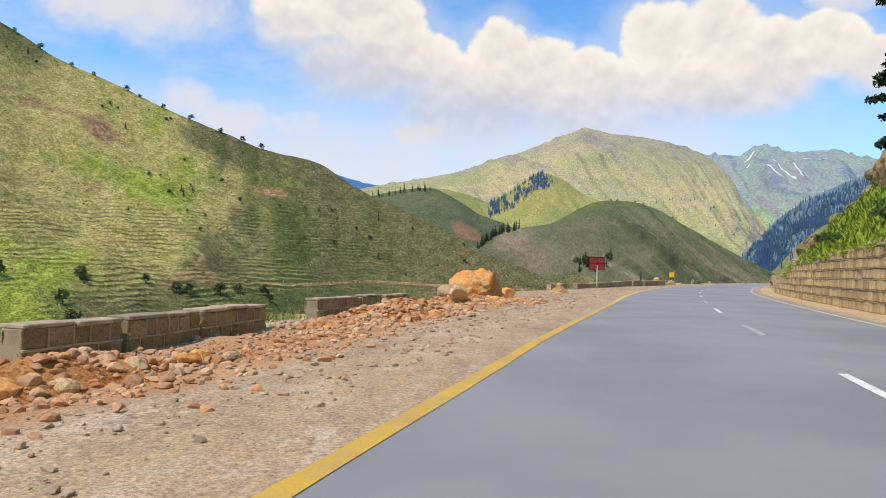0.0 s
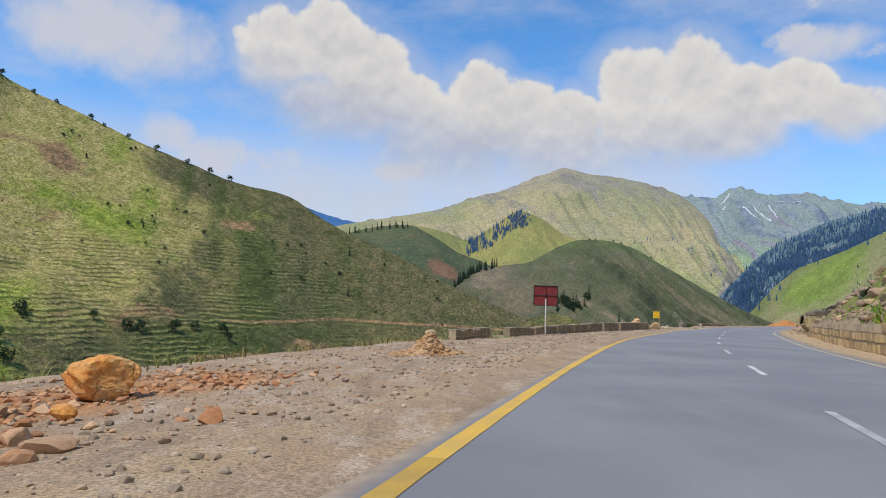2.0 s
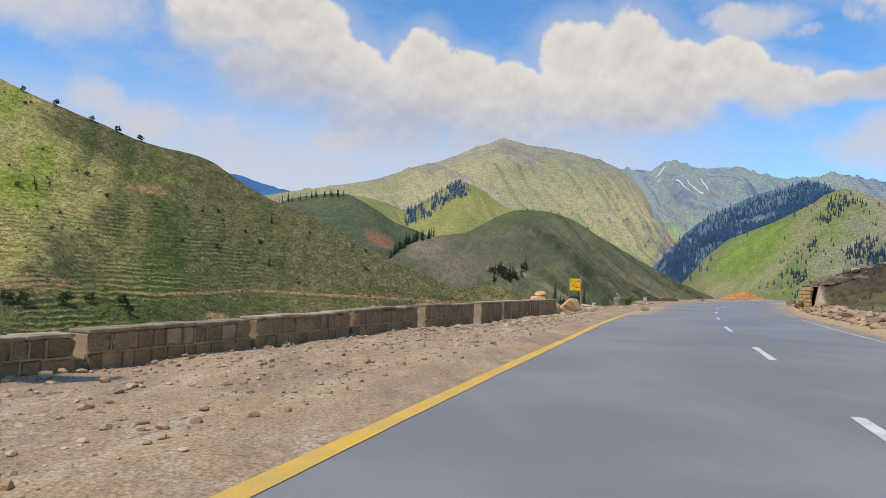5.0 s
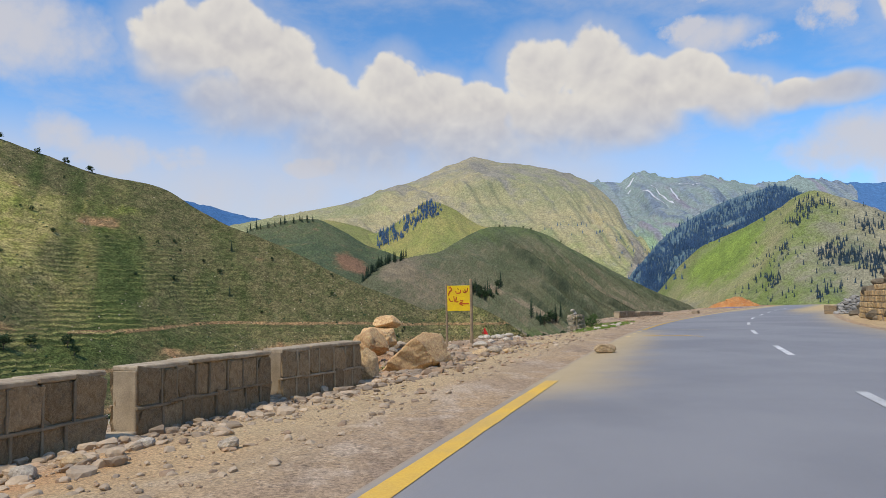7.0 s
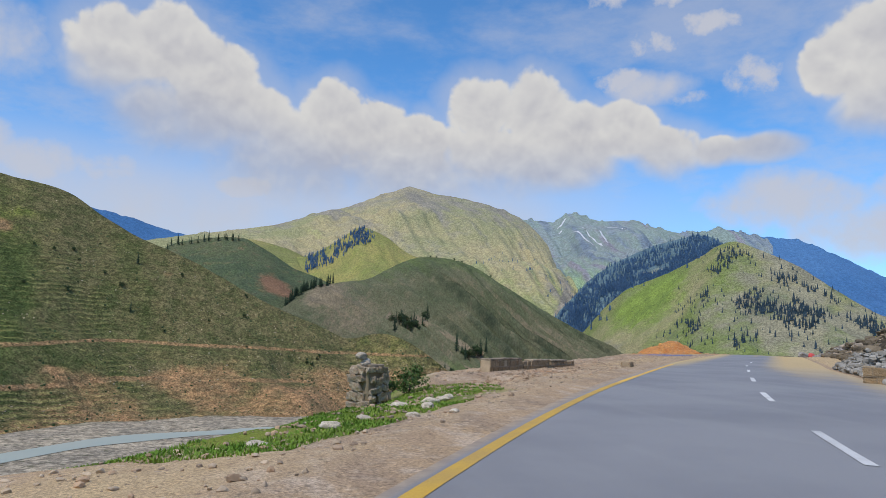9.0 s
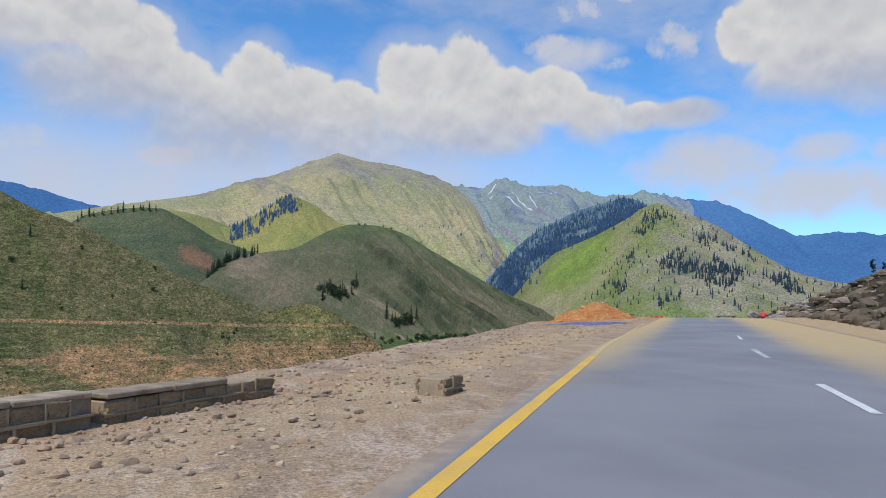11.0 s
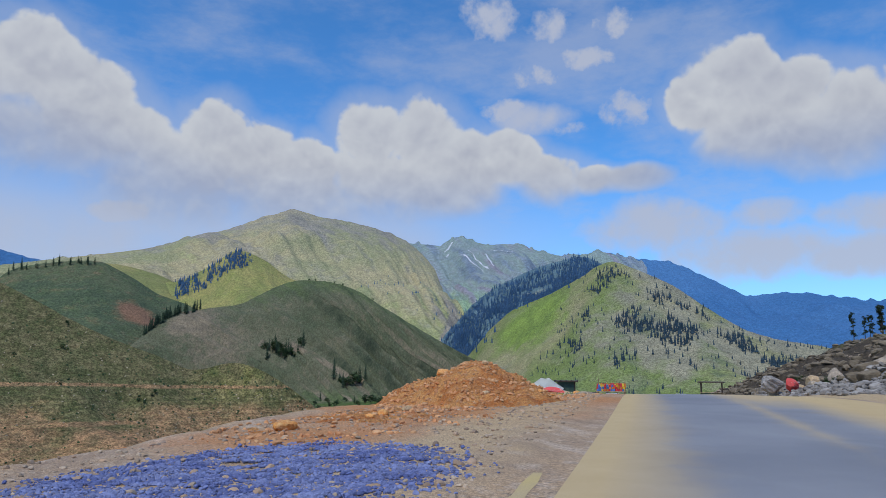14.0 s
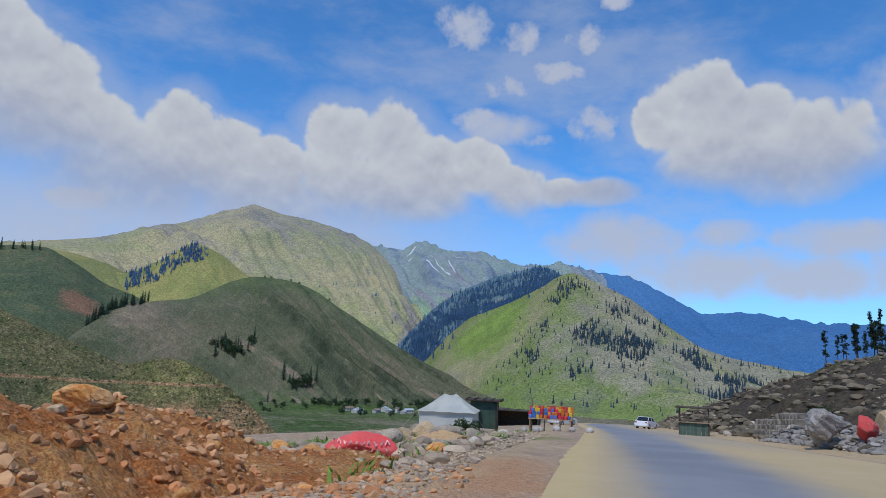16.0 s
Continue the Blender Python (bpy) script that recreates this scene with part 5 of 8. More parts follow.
scatter("orange_rubble", pl, 0.014 + 0.09 * RNG.rand(n) ** 2.4, M["orange_rubble"], "orange landslide rubble strewn along the shoulder", 3)
n = 620
pl = np.c_[1.5 + RNG.normal(size=n) * 1.25, 29.6 + RNG.normal(size=n) * 1.5]
scatter("orange_rubble", pl, 0.04 + 0.17 * RNG.rand(n) ** 2, M["orange_rubble"], "orange rubble heaped at the foot of the boulder", 4)

# gravel over the whole shoulder
n = 20000
s = RNG.rand(n) * 205 - 2
o = -5.0 - 7.0 * RNG.rand(n) ** 1.1
keep = o > left_edge(s) - 0.5
scatter("gravel", along(s[keep], o[keep]), 0.013 + 0.05 * RNG.rand(keep.sum()) ** 2.6, M["grey_rubble"], "loose grey gravel on the shoulder", 6)
n = 9000
s = RNG.rand(n) * 205 - 2
o = -5.2 - 7.5 * RNG.rand(n)
keep = o > left_edge(s) - 0.5
scatter("gravel", along(s[keep], o[keep]), 0.015 + 0.07 * RNG.rand(keep.sum()) ** 3.2, M["warm_rubble"], "loose brown gravel on the shoulder", 7)
n = 2600
s = RNG.rand(n) * 26 + 80
o = table(s, [78, 92, 106], [-8.6, -7.9, -7.2]) + RNG.normal(size=n) * 0.62
scatter("rubble", along(s, o), 0.02 + 0.12 * RNG.rand(n) ** 2.6, M["grey_rubble"], "grey rubble along the parapet's foot", 8)
n = 420
s = RNG.rand(n) * 9 + 97
o = -8.2 + RNG.normal(size=n) * 1.0
scatter("rubble", along(s, o), 0.03 + 0.15 * RNG.rand(n) ** 2, M["warm_rubble"], "brown rubble round the signboard's posts", 9)
n = 260
s = RNG.rand(n) * 38 + 54
o = table(s, [54, 62, 75, 92], [-11.2, -10.8, -9.3, -8.6]) + RNG.normal(size=n) * 0.4
scatter("rubble", along(s, o), 0.03 + 0.09 * RNG.rand(n) ** 2, M["grey_rubble"], "stones fallen at the broken parapet", 10)
n = 15000
ang, rad = RNG.rand(n) * 6.283, np.sqrt(RNG.rand(n)) * (1 + 0.12 * RNG.normal(size=n))
s, o = 177.2 + 3.2 * rad * np.cos(ang), -7.9 + 2.3 * rad * np.sin(ang)
pl = along(s, o)
scatter("crushed_stone", pl, 0.015 + 0.03 * RNG.rand(n), M["blue_chips"], "spread patch of blue-grey crushed stone", 12)
n = 900
s, o = RNG.rand(n) * 26 + 118, -6.4 - 1.6 * RNG.rand(n)
scatter("gravel", along(s, o), 0.02 + 0.05 * RNG.rand(n) ** 2, M["warm_rubble"], "dark gravel beside the verge", 13)
for i, (x, y, w, m) in enumerate([(25.06, 81.4, 0.24, "tan_rock"), (27.04, 82.4, 0.11, "grey_rock"), (27.34, 81.5, 0.14, "grey_rock"), (28.1, 83.0, 0.12, "grey_rock"), (25.9, 82.7, 0.09, "grey_rock"), (28.8, 88.0, 0.26, "grey_rock"), (27.1, 87.8, 0.3, "white_rock"), (27.4, 88.1, 0.26, "tan_rock"), (27.9, 88.6, 0.2, "white_rock"), (10.6, 48.4, 0.16, "grey_rock"), (11.4, 47.8, 0.12, "grey_rock"), (12.6, 51.5, 0.16, "grey_rock"), (14.4, 53.4, 0.2, "tan_rock")]):
    stone("stone", x, y, (w, w * 0.75, w * 0.5), M[m], 130 + i, "loose stone on the gravel shoulder", i * 0.9, 0.15, "loose stones", 2)

# rocks by the yellow sign
stone("boulder", 31.45, 96.6, (1.75, 1.15, 1.05), M["pink_rock"], 12, "large layered pinkish boulder leaning on the rubble", 0.70, 0.0, "boulders by the sign", 5, -0.52, 0.30, 12, 0.48)
stone("boulder", 30.55, 99.2, (1.0, 0.85, 0.85), M["pink_rock"], 19, "rounded tan boulder behind the large one", 0.3, 0.1, "boulders by the sign", 4, -0.2)
stone("boulder", 30.9, 101.1, (1.3, 1.0, 0.75), M["pink_rock"], 21, "broad tan boulder under the perched one", 0.6, 0.1, "boulders by the sign", 4, -0.15)
stone("boulder", 31.1, 101.35, (0.85, 0.7, 0.42), M["pink_rock"], 27, "pale orange boulder perched on another one", 0.8, 0.0, "boulders by the sign", 4, 0.44)
stone("slab", 30.35, 95.0, (0.5, 0.24, 0.82), M["tan_rock"], 29, "upright pale yellow slab at the parapet's end", 0.5, 0.1, "boulders by the sign", 4, -0.42)
stone("flat_rock", 35.87, 96.55, (0.62, 0.36, 0.24), M["tan_rock"], 33, "flat brown rock lying on the road's edge", 0.1, 0.08, "", 4, None, 0, 8, 0.5)
for i, (x, y, w, m) in enumerate([(33.3, 98.2, 0.5, "tan_rock"), (33.7, 98.5, 0.55, "grey_rock"), (34.0, 98.3, 0.3, "tan_rock"), (32.2, 99.6, 0.5, "white_rock"), (32.9, 100.3, 0.4, "grey_rock"), (33.6, 99.9, 0.5, "white_rock"), (32.5, 102.8, 0.5, "tan_rock"), (31.6, 102.3, 0.55, "grey_rock"), (33.1, 101.7, 0.35, "grey_rock"), (34.1, 102.5, 0.26, "grey_rock"), (35.2, 98.95, 0.16, "tan_rock"), (34.45, 98.75, 0.14, "grey_rock"), (36.1, 101.2, 0.2, "tan_rock"), (33.9, 99.2, 0.25, "white_rock"), (31.2, 100.6, 0.5, "grey_rock"), (32.3, 97.4, 0.3, "grey_rock")]):
    stone("rock", x, y, (w, w * 0.7, w * 0.45), M[m], 160 + i, "flat weathered rock in the rubble by the sign", i * 1.7, 0.15, "rocks by the sign", 3 if w > 0.4 else 2)
for i, (x, y, w) in enumerate([(34.65, 103.4, 0.22), (35.2, 103.4, 0.36), (35.3, 103.5, 0.3), (34.95, 106.5, 0.26), (35.15, 106.6, 0.24), (35.4, 106.4, 0.3), (35.6, 106.35, 0.28), (35.3, 107.2, 0.3), (35.85, 107.7, 0.36), (36.1, 107.7, 0.34), (36.35, 107.6, 0.25), (36.65, 108.6, 0.3), (36.9, 108.7, 0.32)]):
    stone("white_stone", x, y, (w, w * 0.75, w * 0.55), M["white_rock"], 190 + i, "pale rounded river stone set at the shoulder's edge", i * 0.8, 0.1, "pale edge stones", 3, None, 0, 5, 0.78, 0.05)
stone("white_stone", 35.28, 103.42, (0.3, 0.24, 0.13), M["white_rock"], 204, "pale flat stone stacked on another", 0.4, 0.0, "pale edge stones", 3, height_at(35.28, 103.42) + 0.16, 0, 5, 0.78, 0.05)


def red_marker(x, y):
    """A three-cornered red flag on a thin stick."""
    z = height_at(x, y)
    flag = tagged(new("red_flag"), "small red three-cornered flag on a thin stick", "flag")
    flag.location = (x, y, z - 0.05)
    bm = bmesh.new()
    rod(bm, (-0.1, 0, 0), (0.05, 0, 0.95), 0.012, 0.009, 7)
    part("stick", bm, M["old_wood"], flag, "thin wooden stick")
    n = 7
    va, fa = [], []
    for side in (-0.004, 0.004):
        for i in range(n):
            for j in range(n):
                p, q = i / (n - 1), j / (n - 1)
                va.append((0.05 + (q - 0.35) * 0.26 * p, side + 0.03 * math.sin(5 * q) * p, 0.95 - 0.30 * p - 0.05 * q * p))
    for k in range(2):
        for i in range(n - 1):
            for j in range(n - 1):
                o = k * n * n + i * n + j
                fa.append((o, o + 1, o + n + 1, o + n) if k else (o, o + n, o + n + 1, o + 1))
    piece("cloth", mesh_from("cloth", va, fa, M["red_cloth"]), flag, "faded red cloth")
    return flag


red_marker(35.7, 109.8)


# ---- parapet walls ----
def parapet(x0, y0, x1, y1, h=0.72, seed=0, broken=0.0, low=False, label="", sink=0.25, top=None):
    """A stone parapet: core, two courses of stones between raised pointing, and a cement coping. Its near face looks to the road."""
    rng = np.random.RandomState(seed)
    a, b = Vector((x0, y0, 0)), Vector((x1, y1, 0))
    L = (b - a).length
    ux = (b - a).normalized()
    turn = math.atan2(ux.y, ux.x)
    zb = min(height_at(x0, y0), height_at(x1, y1)) - sink
    zt = 0.5 * (height_at(x0, y0) + height_at(x1, y1))
    tall = h + (zt - zb) if top is None else top - zb
    wall = tagged(new("parapet_wall"), label or "low stone parapet wall with raised mortar joints", "wall", "parapet walls")
    wall.matrix_world = pose(x0, y0, zb, 0, 0, math.degrees(turn))
    th = 0.38
    bm = bmesh.new()
    box(bm, L / 2, 0, (tall - 0.07) / 2, L, th, tall - 0.07, 0.012)
    part("core", bm, M["mortar"], wall)
    bm = bmesh.new()
    nseg = max(2, int(L / 0.7))
    for i in range(nseg):
        if broken and rng.rand() < broken:
            continue
        w = L / nseg
        box(bm, (i + 0.5) * w, 0.01 * rng.normal(), tall - 0.03 + rng.normal() * 0.01, w * (0.97 + 0.03 * rng.rand()), th + 0.05 + 0.03 * rng.rand(), 0.06 + 0.015 * rng.rand(), 0.014, 0.01 * rng.normal())
    part("coping", bm, M["coping"], wall, "rough cement coping")
    if low:
        return wall
    foot = max(0.02, zt - zb - 0.06)
    rows = 2
    rh = (tall - 0.07 - foot) / rows
    bm = bmesh.new()
    edges = []
    for r in range(rows):
        x, cuts = 0.0, [0.0]
        while x < L - 0.2:
            x += 0.24 + 0.2 * rng.rand()
            cuts.append(min(x, L))
        cuts[-1] = L
        edges.append(cuts)
    for side in (-1, 1):
        for r in range(rows):
            n = max(2, int(L / 0.5))
            for i in range(n):
                box(bm, (i + 0.5) * L / n, side * (th / 2 + 0.018), foot + r * rh + 0.008 * rng.normal(), L / n + 0.02, 0.05, 0.028 + 0.012 * rng.rand(), 0.006)
            for c in edges[r][1:-1]:
                box(bm, c, side * (th / 2 + 0.016), foot + (r + 0.5) * rh, 0.024 + 0.014 * rng.rand(), 0.045, rh, 0.006, 0.0)
    part("pointing", bm, M["mortar"], wall, "raised mortar pointing")
    for side in (-1, 1):
        for r in range(rows):
            for c0, c1 in zip(edges[r], edges[r][1:]):
                if rng.rand() < 0.04 + 0.15 * broken:
                    continue
                ob = piece("stone", BLOCKS[("wall_block", int(rng.randint(4)))], wall)
                ob.matrix_basis = Matrix.Translation(((c0 + c1) / 2, side * (th / 2 - 0.035 + 0.03 * rng.rand()), foot + (r + 0.5) * rh)) @ Matrix.Rotation(0.09 * rng.normal(), 4, "Y") @ Matrix.Diagonal((c1 - c0 - 0.015, 0.10, rh - 0.015, 1)) @ Matrix.Rotation(math.pi * rng.randint(2), 4, "Y")
    return wall


def block_mesh(seed, material, name="stone", bulge=0.35):
    """A unit wall stone: a rounded, uneven block filling -0.5 to 0.5."""
    v, f = ICO[2]
    w = np.sign(v) * np.abs(v) ** 0.35
    w = w / np.abs(w).max(0) * 0.5
    w = w * (1 + 0.30 * fbm(v[:, 0] * 2.4 + seed, v[:, 1] * 2 + v[:, 2] * 1.9, 3, seed))[:, None]
    return mesh_from(name, w, f.tolist(), material, False)


BLOCKS = {("wall_block", i): block_mesh(500 + i, M["wall_stone"]) for i in range(4)}
for i in range(4):
    BLOCKS[("retaining", i)] = block_mesh(520 + i, M["retaining_stone"])
    BLOCKS[("pillar", i)] = block_mesh(540 + i, M["grey_rock"])

for i, (x0, y0, x1, y1) in enumerate([(-5.82, 9.15, -5.3, 10.85), (-5.25, 10.95, -4.8, 12.8), (-4.78, 12.95, -4.25, 15.4)]):
    parapet(x0, y0, x1, y1, 0.6, 1 + i, top=0.31)
parapet(-3.93, 20.0, -2.52, 24.7, 0.5, 5, 0.1, label="chipped stone parapet wall half buried in rubble", top=0.25)
parapet(-2.38, 25.1, -1.65, 27.2, 0.5, 6, 0.2, label="chipped stone parapet wall half buried in rubble", top=0.22)
parapet(8.6, 57.4, 9.55, 59.3, 0.62, 6, 0.5, label="broken stone parapet wall with its coping gone", top=0.2)
parapet(9.6, 59.4, 10.6, 61.3, 0.66, 7, 0.3, label="broken stone parapet wall with its coping gone", top=0.24)
for i, (x0, y0, x1, y1) in enumerate([(11.9, 63.2, 13.8, 66.4), (13.9, 66.6, 15.8, 69.8), (15.9, 70.0, 17.7, 73.4), (17.8, 73.6, 19.6, 77.0), (19.7, 77.2, 21.6, 80.5), (21.9, 81.0, 23.9, 83.85)]):
    parapet(x0, y0, x1, y1, 0.62, 8 + i, 0.1 if i < 3 else 0.0, top=0.24 + 0.045 * i)
for i, (x0, y0, x1, y1) in enumerate([(24.35, 84.9, 25.55, 86.9), (25.75, 87.5, 27.05, 89.6), (27.2, 90.2, 28.55, 92.5), (28.7, 92.9, 30.03, 94.68)]):
    parapet(x0, y0, x1, y1, 0.64, 14 + i, label="leaning stone parapet wall above a rubble slope" if i == 1 else "", top=0.49)
for q, (x0, y0, x1, y1) in enumerate([(23.95, 84.0, 24.3, 84.8), (25.57, 87.0, 25.73, 87.4), (27.07, 89.65, 27.18, 90.15), (28.57, 92.55, 28.68, 92.85)]):
    parapet(x0, y0, x1, y1, 0.12, 30 + q, low=True, label="low stub of parapet between two wall lengths")
parapet(48.9, 127.4, 50.9, 129.3, 0.5, 18, 0.25, label="ruined stone parapet wall with gaps in its face", top=0.34)
parapet(51.0, 129.4, 52.9, 131.2, 0.5, 19, 0.5, label="broken stone parapet wall with its coping gone", top=0.27)
parapet(53.0, 131.3, 55.0, 133.2, 0.5, 20, 0.3, label="ruined stone parapet wall with gaps in its face", top=0.20)
parapet(61.75, 123.05, 62.25, 122.5, 0.62, 23, 0.2, label="square stump of stone wall beside the lane")
parapet(57.05, 131.6, 57.5, 132.1, 0.3, 21, 0.5, label="short broken stub of stone wall")


# ---- signboards ----
def red_signboard(x, y):
    z = height_at(x, y)
    sign = tagged(new("signboard"), "dark red signboard with a black frame on a pale pole", "sign")
    sign.matrix_world = pose(x, y, z - 0.1, 0, 0, -10)
    bm = bmesh.new()
    rod(bm, (0, 0, 0), (0, 0, 2.35), 0.045, 0.045, 12)
    part("pole", bm, M["pole_white"], sign, "chalky white steel pole")
    bm = bmesh.new()
    box(bm, -0.02, 0.07, 2.55, 1.46, 0.02, 1.22, 0.004)
    part("panel", bm, M["red_board"], sign)
    bm = bmesh.new()
    for px in (-0.76, 0.0, 0.72):
        box(bm, px, 0.045, 2.55, 0.045, 0.035, 1.28, 0.004)
    for pz in (1.93, 2.55, 3.17):
        box(bm, -0.02, 0.042, pz, 1.5, 0.035, 0.045, 0.004)
    part("frame", bm, M["black_steel"], sign, "black steel frame with a cross bar")
    bm = bmesh.new()
    box(bm, 0, 0.03, 2.2, 0.16, 0.06, 0.05, 0.004)
    part("bracket", bm, M["black_steel"], sign)
    return sign


red_signboard(14.85, 67.6)


def stroke(bm, pts, w, y, n=14):
    """A brush stroke on a board in the plane of x and z."""
    c = spline(pts, n)
    t = np.gradient(c, axis=0)
    nn = np.stack([t[:, 1], -t[:, 0]], 1) / (np.linalg.norm(t, axis=1)[:, None] + 1e-9)
    ww = w * (0.6 + 0.4 * np.sin(np.linspace(0.3, 2.9, n)))[:, None]
    lo, hi = c - nn * ww / 2, c + nn * ww / 2
    va = [bm.verts.new((p[0], y, p[1])) for p in lo]
    vb = [bm.verts.new((p[0], y, p[1])) for p in hi]
    for i in range(n - 1):
        bm.faces.new((va[i], va[i + 1], vb[i + 1], vb[i]))


def yellow_signboard(x, y):
    z = 0.06
    sign = tagged(new("signboard"), "yellow board with hand-painted red strokes between two wooden posts", "sign")
    sign.matrix_world = pose(x, y, z - 0.05, 0, 0, -8)
    for px, r, top in ((-0.36, 0.035, 1.72), (0.36, 0.05, 1.86)):
        bm = bmesh.new()
        rod(bm, (px, 0, -0.25), (px + 0.01, 0, top), r, r * 0.9, 9)
        part("post", bm, M["old_wood"], sign, "rough wooden post")
    bm = bmesh.new()
    box(bm, 0, -0.02, 1.3, 0.66, 0.018, 0.74, 0.004)
    board = part("board", bm, M["yellow_board"], sign)
    for pts, w in [([(0.27, 1.6), (0.25, 1.5), (0.16, 1.46), (0.13, 1.52)], 0.035), ([(0.19, 1.56), (0.2, 1.45)], 0.03), ([(0.07, 1.55), (0.05, 1.46), (-0.06, 1.45), (-0.08, 1.52)], 0.035), ([(0.0, 1.54), (-0.02, 1.6)], 0.03),
                   ([(-0.24, 1.64), (-0.2, 1.55), (-0.27, 1.47), (-0.29, 1.38)], 0.04), ([(-0.29, 1.6), (-0.22, 1.62)], 0.03), ([(-0.28, 1.3), (-0.24, 1.22), (-0.16, 1.22)], 0.035), ([(-0.14, 1.36), (-0.12, 1.2)], 0.03), ([(-0.06, 1.34), (-0.08, 1.2), (0.0, 1.2)], 0.035), ([(0.04, 1.24), (0.14, 1.22)], 0.03),
                   ([(0.3, 1.14), (0.05, 1.14)], 0.045), ([(0.13, 1.2), (0.03, 1.14), (0.13, 1.08)], 0.035)]:
        bm = bmesh.new()
        stroke(bm, pts, w, -0.0335)
        ob = part("brush_stroke", bm, M["red_ink"], board)
    return sign


yellow_signboard(33.2, 101.0)


# ---- stone pillar ----
def stone_pillar(x, y):
    rng = np.random.RandomState(5)
    z = height_at(x, y) - 0.5
    p = tagged(new("stone_pillar"), "crumbling rubble-stone pillar with loose stones on top", "pillar")
    p.matrix_world = pose(x, y, z, 0, 0, 38)
    tall = 0.30 - z
    bm = bmesh.new()
    box(bm, 0, 0, tall / 2, 0.66, 0.56, tall, 0.04)
    part("core", bm, M["mortar"], p)
    rows = int(tall / 0.2)
    for r in range(rows):
        for face, (ang, wide, depth) in enumerate(((0, 0.68, 0.28), (math.pi / 2, 0.56, 0.34), (math.pi, 0.68, 0.28), (-math.pi / 2, 0.56, 0.34))):
            cols = 3 if wide > 0.6 else 2
            for c in range(cols):
                ob = piece("stone", BLOCKS[("pillar", int(rng.randint(4)))], p)
                w = wide / cols
                ob.matrix_basis = Matrix.Rotation(ang, 4, "Z") @ Matrix.Translation((-wide / 2 + (c + 0.5 + 0.2 * rng.normal()) * w, -depth - 0.03 * rng.rand(), (r + 0.5 + 0.16 * rng.normal()) * tall / rows)) @ Matrix.Rotation(0.22 * rng.normal(), 4, "Y") @ Matrix.Diagonal((w * (0.6 + 0.6 * rng.rand()), 0.14 + 0.12 * rng.rand(), tall / rows * (0.65 + 0.55 * rng.rand()), 1))
    bm = bmesh.new()
    box(bm, 0.05, 0, tall + 0.03, 0.55, 0.5, 0.07, 0.02)
    part("cap", bm, M["coping"], p, "broken cement cap")
    for i, (dx, dy, w, dz) in enumerate([(-0.2, -0.05, 0.28, 0.0), (-0.15, 0.0, 0.26, 0.07), (-0.3, 0.02, 0.3, 0.2)]):
        v, f = stone_shape(610 + i, 3, 7, 0.6, 0.06)
        v = v * (w * 0.55, w * 0.45, w * 0.35)
        ob = piece("loose_stone", mesh_from("loose_stone", v, f.tolist(), M["white_rock"], False), p, "pale loose stone")
        ob.location = (dx, dy, tall + 0.07 + dz)
    return p


stone_pillar(43.55, 120.6)
for i, (x, y, w) in enumerate([(44.3, 116.7, 0.42), (44.75, 117.0, 0.4), (44.6, 116.8, 0.3), (43.5, 115.9, 0.35), (43.85, 115.0, 0.34), (42.6, 114.4, 0.3), (43.3, 113.6, 0.28), (44.0, 113.7, 0.25), (41.9, 112.8, 0.35), (40.9, 111.6, 0.3)]):
    stone("verge_stone", x, y, (w, w * 0.7, w * 0.4), M["white_rock"], 230 + i, "pale flat stone half sunk in the grass verge", i * 1.1, 0.25, "verge stones", 3)

# ---- plants ----


def blades(name, places, zs, height, material, label, seed=0, width=0.02, lean=0.5):
    """Grass: bent blades of two triangles each."""
    rng = np.random.RandomState(seed)
    n = len(places)
    a = rng.rand(n) * 6.283
    h = height * (0.5 + 0.9 * rng.rand(n))
    d = np.stack([np.cos(a), np.sin(a)], 1)
    side = np.stack([-d[:, 1], d[:, 0]], 1) * width * (0.6 + 0.8 * rng.rand(n))[:, None]
    p = np.asarray(places)
    b0, b1 = np.c_[p - side, zs], np.c_[p + side, zs]
    mid = p + d * (h * lean * 0.35)[:, None]
    m0, m1 = np.c_[mid - side * 0.7, zs + h * 0.6], np.c_[mid + side * 0.7, zs + h * 0.6]
    tip = np.c_[p + d * (h * lean)[:, None], zs + h]
    v = np.stack([b0, b1, m1, m0, tip], 1).reshape(-1, 3)
    i = np.arange(n) * 5
    f = np.stack([i, i + 1, i + 2, i + 3], 1).tolist() + np.stack([i + 3, i + 2, i + 4], 1).tolist()
    return tagged(new(name, mesh_from(name, v, f, material, False)), label, "grass", kind="stuff")


n = 26000
s = 115.8 + 12.4 * RNG.rand(n)
o = -5.7 - 3.3 * RNG.rand(n) ** 1.3
ok = (vnoise(s * 0.6, o * 0.8, 9) > -0.45) & (o > left_edge(s) - 1.6) & (o < table(s, [112, 118, 124, 127, 128.5], [-6.6, -5.9, -5.8, -6.3, -7.6]))
p = along(s[ok], o[ok])
blades("verge_grass", p, many_z(p) - 0.01, 0.05, M["grass"], "short bright green grass on the road verge", 1, 0.012)
n = 9000
s = -5 + 66 * RNG.rand(n)
o = right_toe(s) + 0.5 + 9.0 * RNG.rand(n) ** 1.4
ok = vnoise(s * 0.5, o * 0.5, 10) > table(s, [0, 40, 60], [-0.7, -0.3, 0.1])
p = along(s[ok], o[ok])
blades("bank_grass", p, many_z(p) - 0.02, 0.34, M["grass"], "lush green grass and weeds on the cut bank", 2, 0.045, 0.8)
n = 2600
s = 45 + 180 * RNG.rand(n)
o = right_toe(s) + 0.5 + 14 * RNG.rand(n)
ok = vnoise(s * 0.3, o * 0.3, 12) > 0.0
p = along(s[ok], o[ok])
